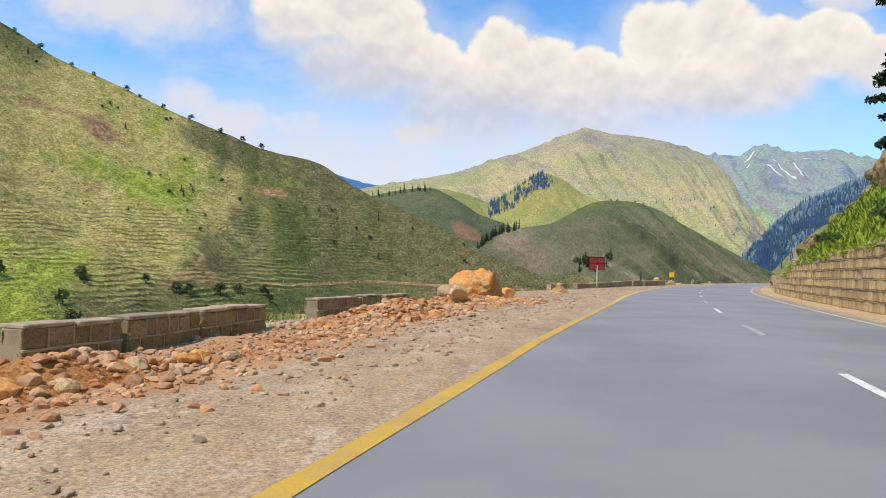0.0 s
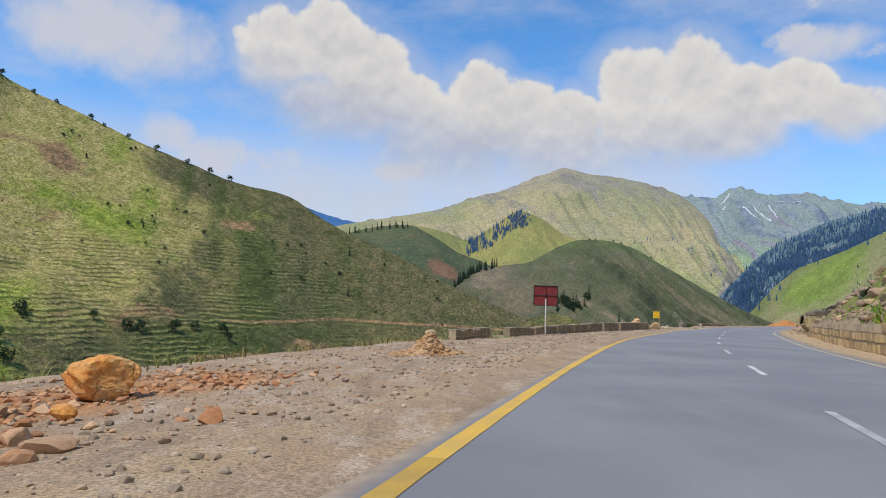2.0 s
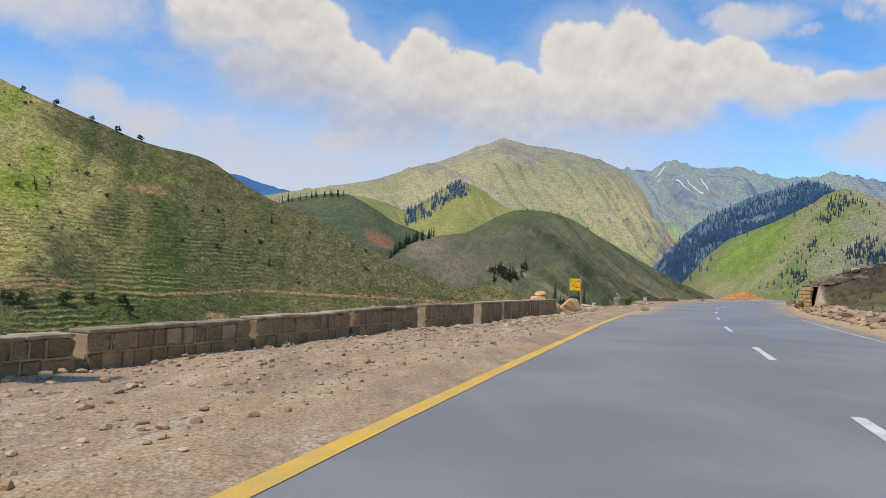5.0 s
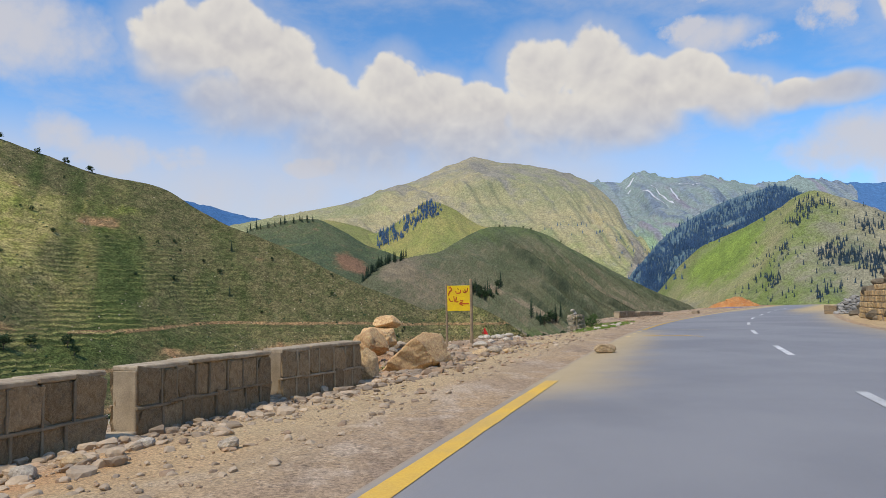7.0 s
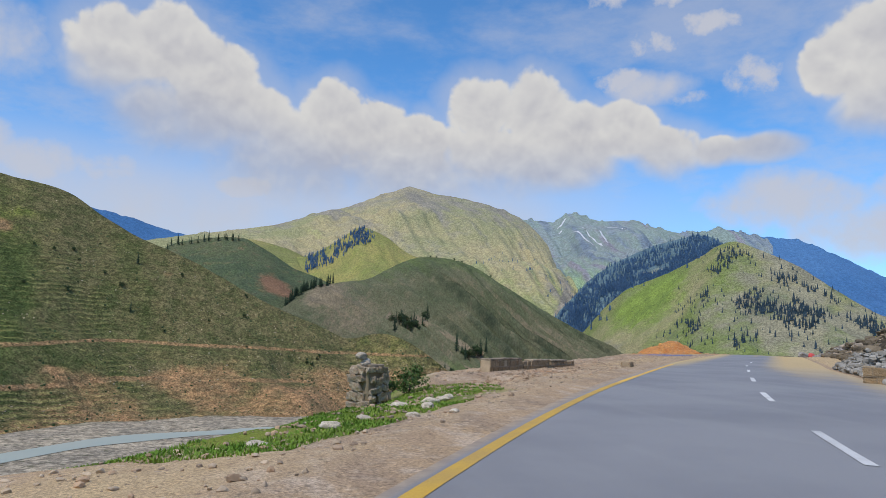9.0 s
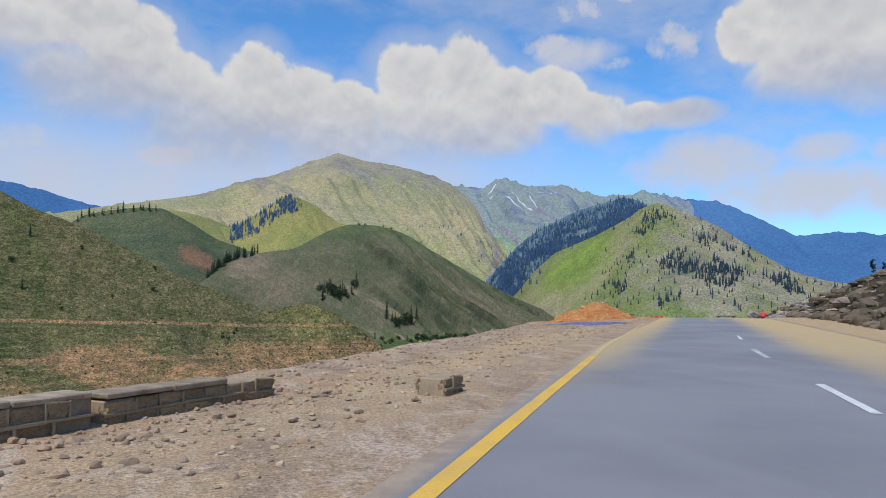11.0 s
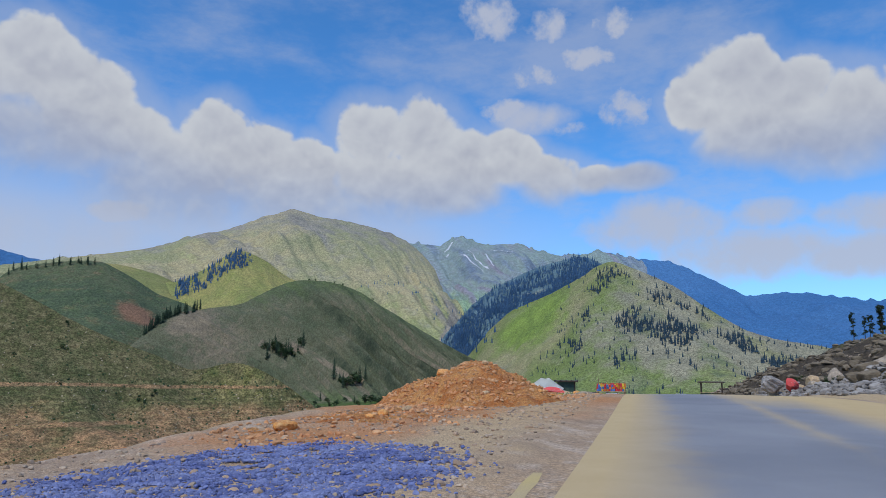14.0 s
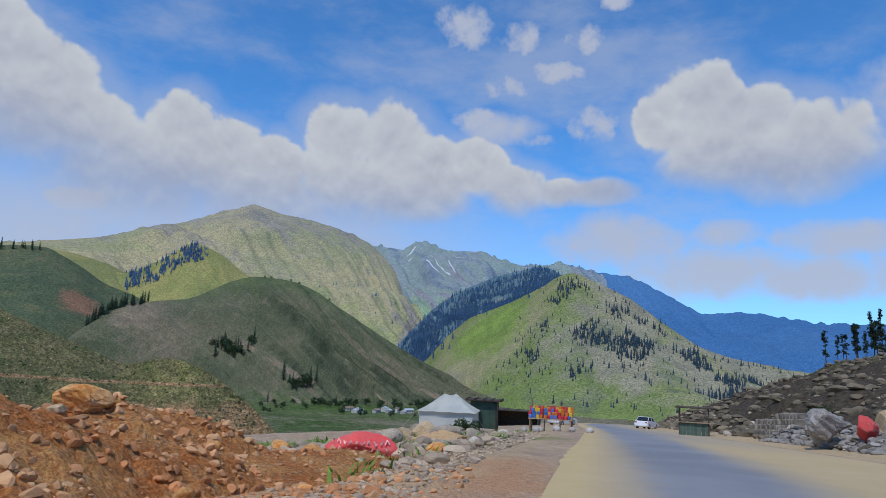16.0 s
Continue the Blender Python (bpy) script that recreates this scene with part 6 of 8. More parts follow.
blades("bank_grass", p, many_z(p) - 0.02, 0.28, M["dry_grass"], "dry grass tufts between the bank's rocks", 3, 0.04, 0.8)
n = 1600
c = np.array([(-6.6, 10.4), (-5.6, 14.2), (-4.9, 19.4), (-2.6, 24.8), (8.6, 62.8), (11.3, 62.6), (30.6, 97.6), (98.8, 187.5), (103.6, 192.4), (97, 190)])
p = c[RNG.randint(0, len(c), n)] + RNG.normal(size=(n, 2)) * 0.55
blades("weeds", p, many_z(p) - 0.01, 0.13, M["grass"], "sparse green weeds in the gravel", 4, 0.014, 0.9)
n = 1100
s = -2 + 100 * RNG.rand(n)
o = left_edge(s) + 0.2 - 1.4 * RNG.rand(n)
p = along(s, o)
blades("edge_grass", p, many_z(p) - 0.02, 0.3, M["dry_grass"], "straggling grass at the shoulder's brink", 5, 0.02, 0.8)


def leaf_cloud(rng, clumps, per, spread, size, squash=1.0):
    """Leaves as small bent quads, gathered in clumps: centres (n, 3) and their radii."""
    vs = []
    for (cx, cy, cz, r) in clumps:
        d = rng.normal(size=(per, 3))
        d = d / np.linalg.norm(d, axis=1)[:, None] * (r * rng.rand(per, 1) ** 0.4) * (1, 1, squash)
        c = d + (cx, cy, cz)
        u = rng.normal(size=(per, 3))
        u /= np.linalg.norm(u, axis=1)[:, None]
        w = np.cross(u, rng.normal(size=(per, 3)))
        w /= np.linalg.norm(w, axis=1)[:, None]
        k = size * (0.6 + 0.8 * rng.rand(per, 1))
        vs.append(np.stack([c - u * k, c - w * k * 0.5, c + u * k, c + w * k * 0.5], 1).reshape(-1, 3))
    v = np.concatenate(vs)
    f = np.arange(len(v)).reshape(-1, 4).tolist()
    return v, f


def broadleaf(seed, height=9.0, width=8.0, leaf=0.55, per=16, clumps=26):
    """A round tree: trunk, limbs and a gappy crown, as an unlinked pattern of meshes."""
    rng = np.random.RandomState(seed)
    bm = bmesh.new()
    rod(bm, (0, 0, -0.5), (0.1, 0, height * 0.45), height * 0.03, height * 0.02, 7)
    cl = []
    for i in range(clumps):
        a, e = rng.rand() * 6.283, rng.rand()
        r = width * 0.5 * (0.25 + 0.6 * rng.rand())
        c = (math.cos(a) * r, math.sin(a) * r, height * (0.25 + 0.6 * e * (1 - 0.5 * (r / (width * 0.5)) ** 2)))
        cl.append((*c, width * (0.11 + 0.09 * rng.rand())))
        if i < 7:
            rod(bm, (0.05, 0, height * 0.3), c, height * 0.012, height * 0.004, 5)
    me = bpy.data.meshes.new("trunk")
    bm.to_mesh(me)
    bm.free()
    me.materials.append(M["bark"])
    v, f = leaf_cloud(rng, cl, per, 1, leaf)
    return me, mesh_from("crown", v, f, M["dark_leaves"], False)


def conifer(seed, height=14.0, width=4.2, tiers=11, sides=9, material="needles", thin=False):
    """A conifer: a tapered trunk and drooping, ragged tiers of branches."""
    rng = np.random.RandomState(seed)
    bm = bmesh.new()
    rod(bm, (0, 0, -0.6), (0, 0, height * 0.96), height * 0.016, height * 0.003, 6)
    me = bpy.data.meshes.new("trunk")
    bm.to_mesh(me)
    bm.free()
    me.materials.append(M["bark"])
    vs, fs = [], []
    for t in range(tiers):
        k = t / (tiers - 1)
        z = height * (0.12 + 0.86 * k)
        r = width * 0.5 * (1 - k) ** 0.8 + width * 0.05
        r *= 0.75 + 0.5 * rng.rand()
        drop = height / tiers * (1.0 + 0.6 * rng.rand())
        base = len(vs)
        vs.append((0, 0, z + height / tiers * 0.9))
        for q in range(sides * 2):
            a = (q + 0.4 * rng.rand()) * math.pi / sides
            rr = r * ((0.75 + 0.5 * rng.rand()) if q % 2 == 0 else 0.38 + 0.2 * rng.rand())
            vs.append((math.cos(a) * rr, math.sin(a) * rr, z - drop * (0.45 if q % 2 == 0 else 0.0) * (0.5 + rng.rand())))
        for q in range(sides * 2):
            fs.append((base, base + 1 + q, base + 1 + (q + 1) % (sides * 2)))
    return me, mesh_from("crown", np.array(vs), fs, M[material], False)


def tree(pattern, name, x, y, z, size, label, group, category="tree", turn=0.0):
    trunk, crown = pattern
    t = tagged(new(name), label, category, group)
    piece("trunk", trunk, t)
    piece("crown", crown, t)
    t.matrix_world = Matrix.Translation((x, y, z)) @ Matrix.Rotation(turn, 4, "Z") @ Matrix.Diagonal((size, size, size * 1.0, 1))
    return t


CON = [conifer(700 + i) for i in range(4)]
def old_pine(seed, height=14.0):
    """A mountain pine: bare pole below, dark ragged clumps up the stem and a knobbly head."""
    rng = np.random.RandomState(seed)
    bm = bmesh.new()
    rod(bm, (0, 0, -1.5), (0, 0, height * 0.98), 0.22, 0.05, 7)
    cl = []
    for i in range(26):
        h = height * (0.16 + 0.84 * rng.rand())
        a, r = rng.rand() * 6.283, (0.3 + 1.5 * rng.rand()) * (1.1 - 0.55 * h / height)
        c = (math.cos(a) * r, math.sin(a) * r, h)
        cl.append((*c, 0.65 + 0.3 * rng.rand()))
        rod(bm, (0, 0, h + 0.3), c, 0.05, 0.02, 4)
    me = bpy.data.meshes.new("trunk")
    bm.to_mesh(me)
    bm.free()
    me.materials.append(M["bark"])
    v, f = leaf_cloud(rng, cl, 44, 1, 0.28, 0.7)
    return me, mesh_from("crown", v, f, M["needles"], False)


PINE = [old_pine(740 + i) for i in range(3)]
BRO = [broadleaf(720 + i) for i in range(3)]


def on_hill(name, u, v):
    P = HILLS[name]
    i, j = u * (P.shape[0] - 1), v * (P.shape[1] - 1)
    i0, j0 = min(int(i), P.shape[0] - 2), min(int(j), P.shape[1] - 2)
    a, b = i - i0, j - j0
    return (P[i0, j0] * (1 - a) * (1 - b) + P[i0 + 1, j0] * a * (1 - b) + P[i0, j0 + 1] * (1 - a) * b + P[i0 + 1, j0 + 1] * a * b)


def nearest_on(name, x, y):
    """The place on a hill's face above a point of the plan."""
    P = HILLS[name]
    d = (P[..., 0] - x) ** 2 + (P[..., 1] - y) ** 2
    i = np.unravel_index(np.argmin(d), d.shape)
    return P[i]


rng = np.random.RandomState(31)
# trees and shrubs on the left hill
for i, (x, y, size) in enumerate([(-255, 475, 1.2), (-250, 469, 0.9), (-224, 508, 0.8), (-204, 516, 1.15), (-196, 520, 1.1), (-180, 543, 1.25), (-171, 559, 1.0), (-152, 568, 1.2), (-146, 560, 0.9), (-232, 420, 1.4), (-243, 432, 1.2), (-118, 448, 0.85), (-95, 490, 1.0), (-290, 440, 1.3), (-310, 420, 1.1)]):
    q = nearest_on("left_hill", x, y)
    tree(BRO[i % 3], "hillside_tree", *q, size, "dark round tree at the foot of the grazed hillside", "trees below the left hill", turn=i)
for i in range(64):
    u, v = 0.22 + 0.66 * rng.rand(), 0.55 + 0.42 * rng.rand() ** 0.7
    q = on_hill("left_hill", u, v)
    size = 0.42 + 0.42 * rng.rand()
    if i % 8:
        tree(BRO[i % 3], "hillside_shrub", *q, size * 0.75, "small dark shrub on the open hillside", "shrubs on the left hill", "shrub", i)
    else:
        tree(CON[i % 4], "hillside_conifer", *q, size, "small lone conifer on the open hillside", "conifers on the left hill", turn=i)
for i in range(15):
    q = on_hill("left_hill", 0.30 + 0.022 * i + 0.012 * rng.rand(), 0.995)
    tree(BRO[i % 3], "crest_shrub", *q, 0.5 + 0.5 * rng.rand(), "small dark shrub on the hill's crest", "shrubs on the left hill", "shrub", i)
rng2 = np.random.RandomState(33)
for i in range(34):
    q = on_hill("left_hill", 0.14 + 0.36 * rng2.rand(), 0.02 + 0.10 * rng2.rand())
    tree(BRO[i % 3], "hillside_shrub", *q, 0.55 + 0.5 * rng2.rand(), "dark round shrub at the foot of the hillside", "shrubs on the left hill", "shrub", i)
for n, lo, hi, mat, label in ((3200, 0.35, 1.1, "dark_leaves", "dark tufts and low scrub over the grazed hillside"), (2200, 0.25, 0.85, "tan_rubble", "pale stones strewn over the grazed hillside")):
    q = np.array([on_hill("left_hill", 0.16 + 0.82 * a, b) for a, b in zip(rng2.rand(n), rng2.rand(n) ** 0.8 * 0.98)])
    ok = vnoise(q[:, 0] * 0.02, q[:, 2] * 0.03 + q[:, 1] * 0.02, 5 if mat == "tan_rubble" else 6) > -0.25
    q = q[ok]
    scatter("hillside_scrub" if mat == "dark_leaves" else "hillside_stones", q[:, :2], lo + (hi - lo) * rng2.rand(len(q)) ** 2, M[mat], label, 35, 1, 0.9, q[:, 2], category="scrub" if mat == "dark_leaves" else "stones")
# conifer rows
for i in range(20):
    k = i / 19
    q = on_hill("green_hillock", 0.26 + 0.22 * k + 0.008 * rng.normal(), 0.985 - 0.03 * rng.rand())
    tree(CON[i % 4], "conifer", *q, 1.2 + 0.8 * rng.rand(), "dark conifer in a row on the green hillock", "conifers on the hillock", turn=i)
for i in range(50):
    k = i / 49
    q = on_hill("dome_hill", 0.045 + 0.125 * k + 0.004 * rng.normal(), 1.0 - 0.05 * rng.rand())
    tree(CON[i % 4], "conifer", q[0], q[1] + 6, q[2] - 3, 1.3 + 0.9 * rng.rand(), "dark conifer in a row below the dome hill's shoulder", "conifers by the dome hill", turn=i)
for i in range(30):
    cx, cy, sx, sy = ((296, 1430, 13, 7), (318, 1402, 13, 7), (386, 1275, 16, 9))[i % 3]
    q = nearest_on("dome_hill", cx + sx * rng.normal(), cy + sy * rng.normal())
    tree(BRO[i % 3] if i % 2 else CON[i % 4], "grove_tree", *q, 1.7 + 0.9 * rng.rand(), "dark tree in a grove on the dome hill's flank", "grove below the dome hill", turn=i)
for i in range(26):
    x, y = 330 + 250 * rng.rand(), 1120 + 60 * rng.rand()
    tree(BRO[i % 3], "valley_tree", x, y, -59.5, 0.9 + 0.8 * rng.rand(), "dark round tree on the valley floor", "trees on the valley floor", turn=i)
for i, u in enumerate((0.44, 0.455, 0.50, 0.52, 0.60)):
    q = on_hill("dome_hill", u, 0.995)
    tree(BRO[i % 3], "crest_shrub", *q, 0.7, "small dark tree on the dome hill's crest", "shrubs on the dome hill", "shrub", i)
# pines above the far right bank
for i in range(96):
    k = 0.2 + 0.8 * i / 95
    x, y = 272 + 26 * k + 2 * rng.normal(), 295 - 34 * k + 5 * rng.normal()
    tree(PINE[i % 3], "pine", x, y, 4.5 + 15 * k + 2 * rng.rand(), 0.38 + 0.3 * rng.rand(), "tall dark pine on the skyline above the bank", "pines above the bank", turn=i)


def roadside_pine(x, y, z):
    """The pine that leans over the cut: bare lower trunk and dark, broken boughs."""
    rng = np.random.RandomState(8)
    p = tagged(new("roadside_pine"), "tall dark pine with a bare lower trunk on the bank's edge", "tree")
    p.matrix_world = Matrix.Translation((x, y, z)) @ Matrix.Diagonal((1.2, 1.2, 1.2, 1))
    bm = bmesh.new()
    rod(bm, (0, 0, -1), (-0.3, 0, 8.5), 0.17, 0.06, 9)
    part("trunk", bm, M["bark"], p)
    cl = []
    for i in range(30):
        h = 1.2 + 7.2 * rng.rand()
        a = rng.rand() * 6.283
        r = (0.5 + 1.1 * rng.rand()) * (1.15 - h / 11)
        c = (-0.3 * h / 8.5 + math.cos(a) * r, math.sin(a) * r, h - 0.15 * r)
        bm = bmesh.new()
        rod(bm, (-0.3 * h / 8.5, 0, h), c, 0.035, 0.01, 5)
        part("branch", bm, M["bark"], p)
        for q in range(3):
            k = 0.45 + 0.27 * q
            cl.append((-0.3 * h / 8.5 + math.cos(a) * r * k, math.sin(a) * r * k, h - 0.15 * r * k + 0.05, 0.30))
    v, f = leaf_cloud(rng, cl, 60, 1, 0.11, 0.6)
    piece("crown", mesh_from("crown", v, f, M["needles"], False), p, "dark drooping needles")
    return p


px, py = 23.25, 34.65
roadside_pine(px, py, height_at(px, py))


def bush(x, y, w, h, seed, label, material="leaves", leaf=0.045):
    rng = np.random.RandomState(seed)
    b = tagged(new("bush"), label, "bush")
    b.location = (x, y, height_at(x, y) - 0.05)
    bm = bmesh.new()
    cl = []
    for i in range(30):
        a, r = rng.rand() * 6.283, 0.5 * w * rng.rand() ** 0.6
        c = (math.cos(a) * r, math.sin(a) * r, h * (0.2 + 0.75 * rng.rand() * (1 - (2 * r / w) ** 2 * 0.6)))
        cl.append((*c, 0.13 * w))
        if i < 12:
            rod(bm, (0, 0, 0), c, 0.012, 0.004, 5)
    part("stems", bm, M["bark"], b)
    v, f = leaf_cloud(rng, cl, 34, 1, leaf)
    piece("leaves", mesh_from("leaves", v, f, M[material], False), b)
    return b


bush(44.7, 121.1, 1.2, 0.85, 1, "leafy green bush growing against the stone pillar")
bush(42.9, 118.9, 0.7, 0.35, 2, "low green bush at the verge's edge", "dark_leaves")
bush(42.0, 117.6, 0.7, 0.2, 3, "low green bush at the verge's edge", "dark_leaves")
bush(109.3, 203.9, 1.7, 0.9, 4, "dark green bush in front of the tent", "dark_leaves", 0.06)
for i, (s0, o0, w) in enumerate([(38, 6.4, 1.2), (43, 6.6, 1.0), (30, 6.6, 1.3), (47, 6.9, 0.9), (228, 10.5, 2.0), (246, 12, 2.2), (70, 8.0, 0.9), (222, 9.4, 1.2)]):
    q = along(np.array([s0]), np.array([o0]))[0]
    bush(q[0], q[1], w, w * 0.6, 10 + i, "weedy green bush on the cut bank", "leaves" if i < 4 else "dark_leaves", 0.06)

# ---- forests ----


def forest(name, places, sizes, material, label, seed=0):
    """Many small far conifers, joined: three ragged cones each."""
    rng = np.random.RandomState(seed)
    shapes = []
    for q in range(6):
        vs, fs = [], []
        for t in range(4):
            z, r = 0.10 + 0.22 * t, 0.17 * (1 - t / 4.6) * (0.8 + 0.4 * rng.rand())
            b = len(vs)
            vs.append((0, 0, z + 0.34))
            for e in range(6):
                a = e * 1.0472 + rng.rand()
                rr = r * (0.7 + 0.6 * rng.rand())
                vs.append((math.cos(a) * rr, math.sin(a) * rr, z - 0.05 * rng.rand()))
            fs += [(b, b + 1 + e, b + 1 + (e + 1) % 6) for e in range(6)]
        shapes.append((np.array(vs), np.array(fs)))
    V, F, base = [], [], 0
    for i, (p, s) in enumerate(zip(places, sizes)):
        v, f = shapes[i % 6]
        V.append(v * (s * 1.05, s * 1.05, s) + p)
        F.append(f + base)
        base += len(v)
    ob = new(name, mesh_from(name, np.concatenate(V), np.concatenate(F).tolist(), material, False))
    return tagged(ob, label, "forest", kind="stuff")


def grow(hill, n, test, lo, hi, seed):
    rng = np.random.RandomState(seed)
    pl, sz = [], []
    for _ in range(n):
        u, v = rng.rand(), rng.rand()
        if test(u, v, rng):
            p = on_hill(hill, u, v)
            pl.append(p - (0, 0, 0.6))
            sz.append(lo + (hi - lo) * rng.rand())
    return pl, sz


def band(a, b, x, soft=0.05):
    return min(1.0, max(0.0, (x - a) / soft)) * min(1.0, max(0.0, (b - x) / soft))


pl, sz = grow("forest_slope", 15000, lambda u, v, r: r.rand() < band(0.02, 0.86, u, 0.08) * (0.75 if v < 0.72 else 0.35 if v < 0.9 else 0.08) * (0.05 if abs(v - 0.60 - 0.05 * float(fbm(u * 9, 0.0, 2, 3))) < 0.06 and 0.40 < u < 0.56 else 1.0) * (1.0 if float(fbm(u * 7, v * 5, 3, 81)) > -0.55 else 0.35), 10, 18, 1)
forest("conifer_forest", pl, sz, M["hazy_needles"], "dense conifer forest on the steep slope, haze painted blue-green", 1)
def wood_here(u, v):
    n = float(fbm(u * 30, v * 10, 3, 82))
    w = bump2(0.46, 0.60, 0.026, 0.13, u, v) + bump2(0.52, 0.58, 0.026, 0.15, u, v) + 0.9 * bump2(0.51, 0.30, 0.03, 0.08, u, v) + 0.8 * bump2(0.585, 0.78, 0.03, 0.14, u, v) + 0.5 * bump2(0.37, 0.66, 0.014, 0.3, u, v) + 0.6 * bump2(0.64, 0.6, 0.04, 0.25, u, v)
    return min(1.0, max(0.0, (w + 0.75 * n - 0.35) * 2.2))


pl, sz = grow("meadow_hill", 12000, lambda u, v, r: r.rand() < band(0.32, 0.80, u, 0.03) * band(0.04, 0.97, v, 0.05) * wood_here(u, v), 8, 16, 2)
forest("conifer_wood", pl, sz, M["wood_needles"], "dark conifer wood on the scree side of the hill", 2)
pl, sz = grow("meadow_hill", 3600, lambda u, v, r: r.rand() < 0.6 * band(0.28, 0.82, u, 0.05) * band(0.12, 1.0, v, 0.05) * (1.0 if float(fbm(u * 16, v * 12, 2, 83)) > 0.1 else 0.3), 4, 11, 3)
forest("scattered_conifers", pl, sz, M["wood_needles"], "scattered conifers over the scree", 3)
pl, sz = grow("meadow_hill", 500, lambda u, v, r: r.rand() < 0.6 * band(0.05, 0.38, u, 0.03) * (1.0 if v > 0.93 - 0.02 * r.rand() else 0.02), 12, 22, 4)
forest("meadow_edge_conifers", pl, sz, M["hazy_needles"], "conifers along the top of the meadow", 4)
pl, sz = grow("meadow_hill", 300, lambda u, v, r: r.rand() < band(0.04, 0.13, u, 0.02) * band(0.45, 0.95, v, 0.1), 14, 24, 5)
forest("meadow_foot_conifers", pl, sz, M["hazy_needles"], "conifers at the foot of the meadow", 5)
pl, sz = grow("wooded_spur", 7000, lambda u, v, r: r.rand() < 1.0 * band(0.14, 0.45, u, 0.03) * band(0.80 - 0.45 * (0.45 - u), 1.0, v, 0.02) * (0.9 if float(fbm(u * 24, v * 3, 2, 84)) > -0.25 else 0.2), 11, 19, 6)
forest("spur_conifers", pl, sz, M["hazy_needles"], "strip of conifers on the pale spur, haze painted blue", 6)
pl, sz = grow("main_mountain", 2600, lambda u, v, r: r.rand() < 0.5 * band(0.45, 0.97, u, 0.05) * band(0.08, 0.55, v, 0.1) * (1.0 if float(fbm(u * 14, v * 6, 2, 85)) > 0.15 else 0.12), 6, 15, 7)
forest("mountain_shrubs", pl, sz, M["hazy_needles"], "scattered far conifers on the mountain's flank", 7)

# snow lying in the gullies of the far peaks
for a, b, w in [((0.385, 0.80), (0.435, 0.69), 5), ((0.415, 0.84), (0.452, 0.69), 5), ((0.462, 0.80), (0.468, 0.69), 7), ((0.355, 0.93), (0.385, 0.96), 9), ((0.365, 0.90), (0.352, 0.88), 6), ((0.50, 0.90), (0.53, 0.91), 6), ((0.535, 0.87), (0.55, 0.84), 5)]:
    c = np.array([on_hill("far_peaks", a[0] + (b[0] - a[0]) * k, a[1] + (b[1] - a[1]) * k) for k in np.linspace(0, 1, 14)])
    t = np.gradient(c[:, :2], axis=0)
    nn = np.stack([t[:, 1], -t[:, 0]], 1) / np.linalg.norm(t, axis=1)[:, None]
    wd = w * (0.35 + 0.65 * np.sin(np.linspace(0.25, 2.9, 14)))[:, None] * (1 + 0.4 * vnoise(np.arange(14) * 0.9, w, 3))[:, None]
    lo, hi = c[:, :2] - nn * wd, c[:, :2] + nn * wd
    def lift(q):
        return np.array([nearest_on("far_peaks", x, y)[2] for x, y in q])
    v = np.stack([np.c_[lo, np.maximum(lift(lo), c[:, 2]) + 1], np.c_[c[:, :2], c[:, 2] + 3], np.c_[hi, np.maximum(lift(hi), c[:, 2]) + 1]], 1).reshape(-1, 3)
    ob = new("snow_field", mesh_from("snow_field", v, grid_faces(14, 3), M["snow"]))
    tagged(ob, "streak of old snow in a gully of the far peaks", "snow", "snow streaks", kind="structure")

# ---- heaps and banks ----


def heap_of(name, x, y, z0, wide, deep, tall, turn, material, label, seed, peak=(0.0, 0.0), rough=0.12, power=1.0, n=46):
    """A tipped heap: a lumpy mound falling from its peak to an uneven foot. Returns a function for its height."""
    c, s = math.cos(turn), math.sin(turn)

    def top(px, py):
        dx, dy = np.asarray(px, float) - x, np.asarray(py, float) - y
        u, v = (dx * c + dy * s) / wide, (-dx * s + dy * c) / deep
        pu, pv = peak[0] / wide, peak[1] / deep
        a = np.arctan2(v - pv, u - pu)
        r = np.hypot(u - pu * np.clip(1 - np.hypot(u, v), 0, 1), v - pv * np.clip(1 - np.hypot(u, v), 0, 1))
        r = r * (1 + 0.16 * np.sin(2 * a + seed) + 0.09 * np.sin(3 * a + seed * 2) + 0.05 * np.sin(7 * a))
        h = np.clip(1 - r, -0.2, 1)
        h = np.sign(h) * np.abs(h) ** power
        lump = rough * (fbm(dx * 0.9 + seed, dy * 0.9, 4, seed) + 0.4 * fbm(dx * 3.1, dy * 3.1 + seed, 3, seed + 3))
        return z0 + tall * h + lump * np.clip(h * 4 + 0.3, 0.0, 1)

    g = np.linspace(-1.25, 1.25, n)
    uu, vv = np.meshgrid(g, g, indexing="ij")
    gx, gy = x + uu * wide * c - vv * deep * s, y + uu * wide * s + vv * deep * c
    ob = new(name, mesh_from(name, np.stack([gx, gy, top(gx, gy)], -1).reshape(-1, 3), grid_faces(n, n), material, True))
    tagged(ob, label, "mound", kind="structure")
    return top


def strew(name, top, x, y, wide, deep, turn, n, lo, hi, material, label, seed, power=2.2, sub=1):
    """Stones lying over a heap or, where it has run out, on the ground round it."""
    rng = np.random.RandomState(seed)
    a, r = rng.rand(n) * 6.283, np.sqrt(rng.rand(n)) * 1.12
    u, v = np.cos(a) * r * wide, np.sin(a) * r * deep
    c, s = math.cos(turn), math.sin(turn)
    p = np.stack([x + u * c - v * s, y + u * s + v * c], 1)
    zs = np.maximum(top(p[:, 0], p[:, 1]), many_z(p))
    scatter(name, p, lo + (hi - lo) * rng.rand(n) ** power, material, label, seed, sub, 0.7, zs)


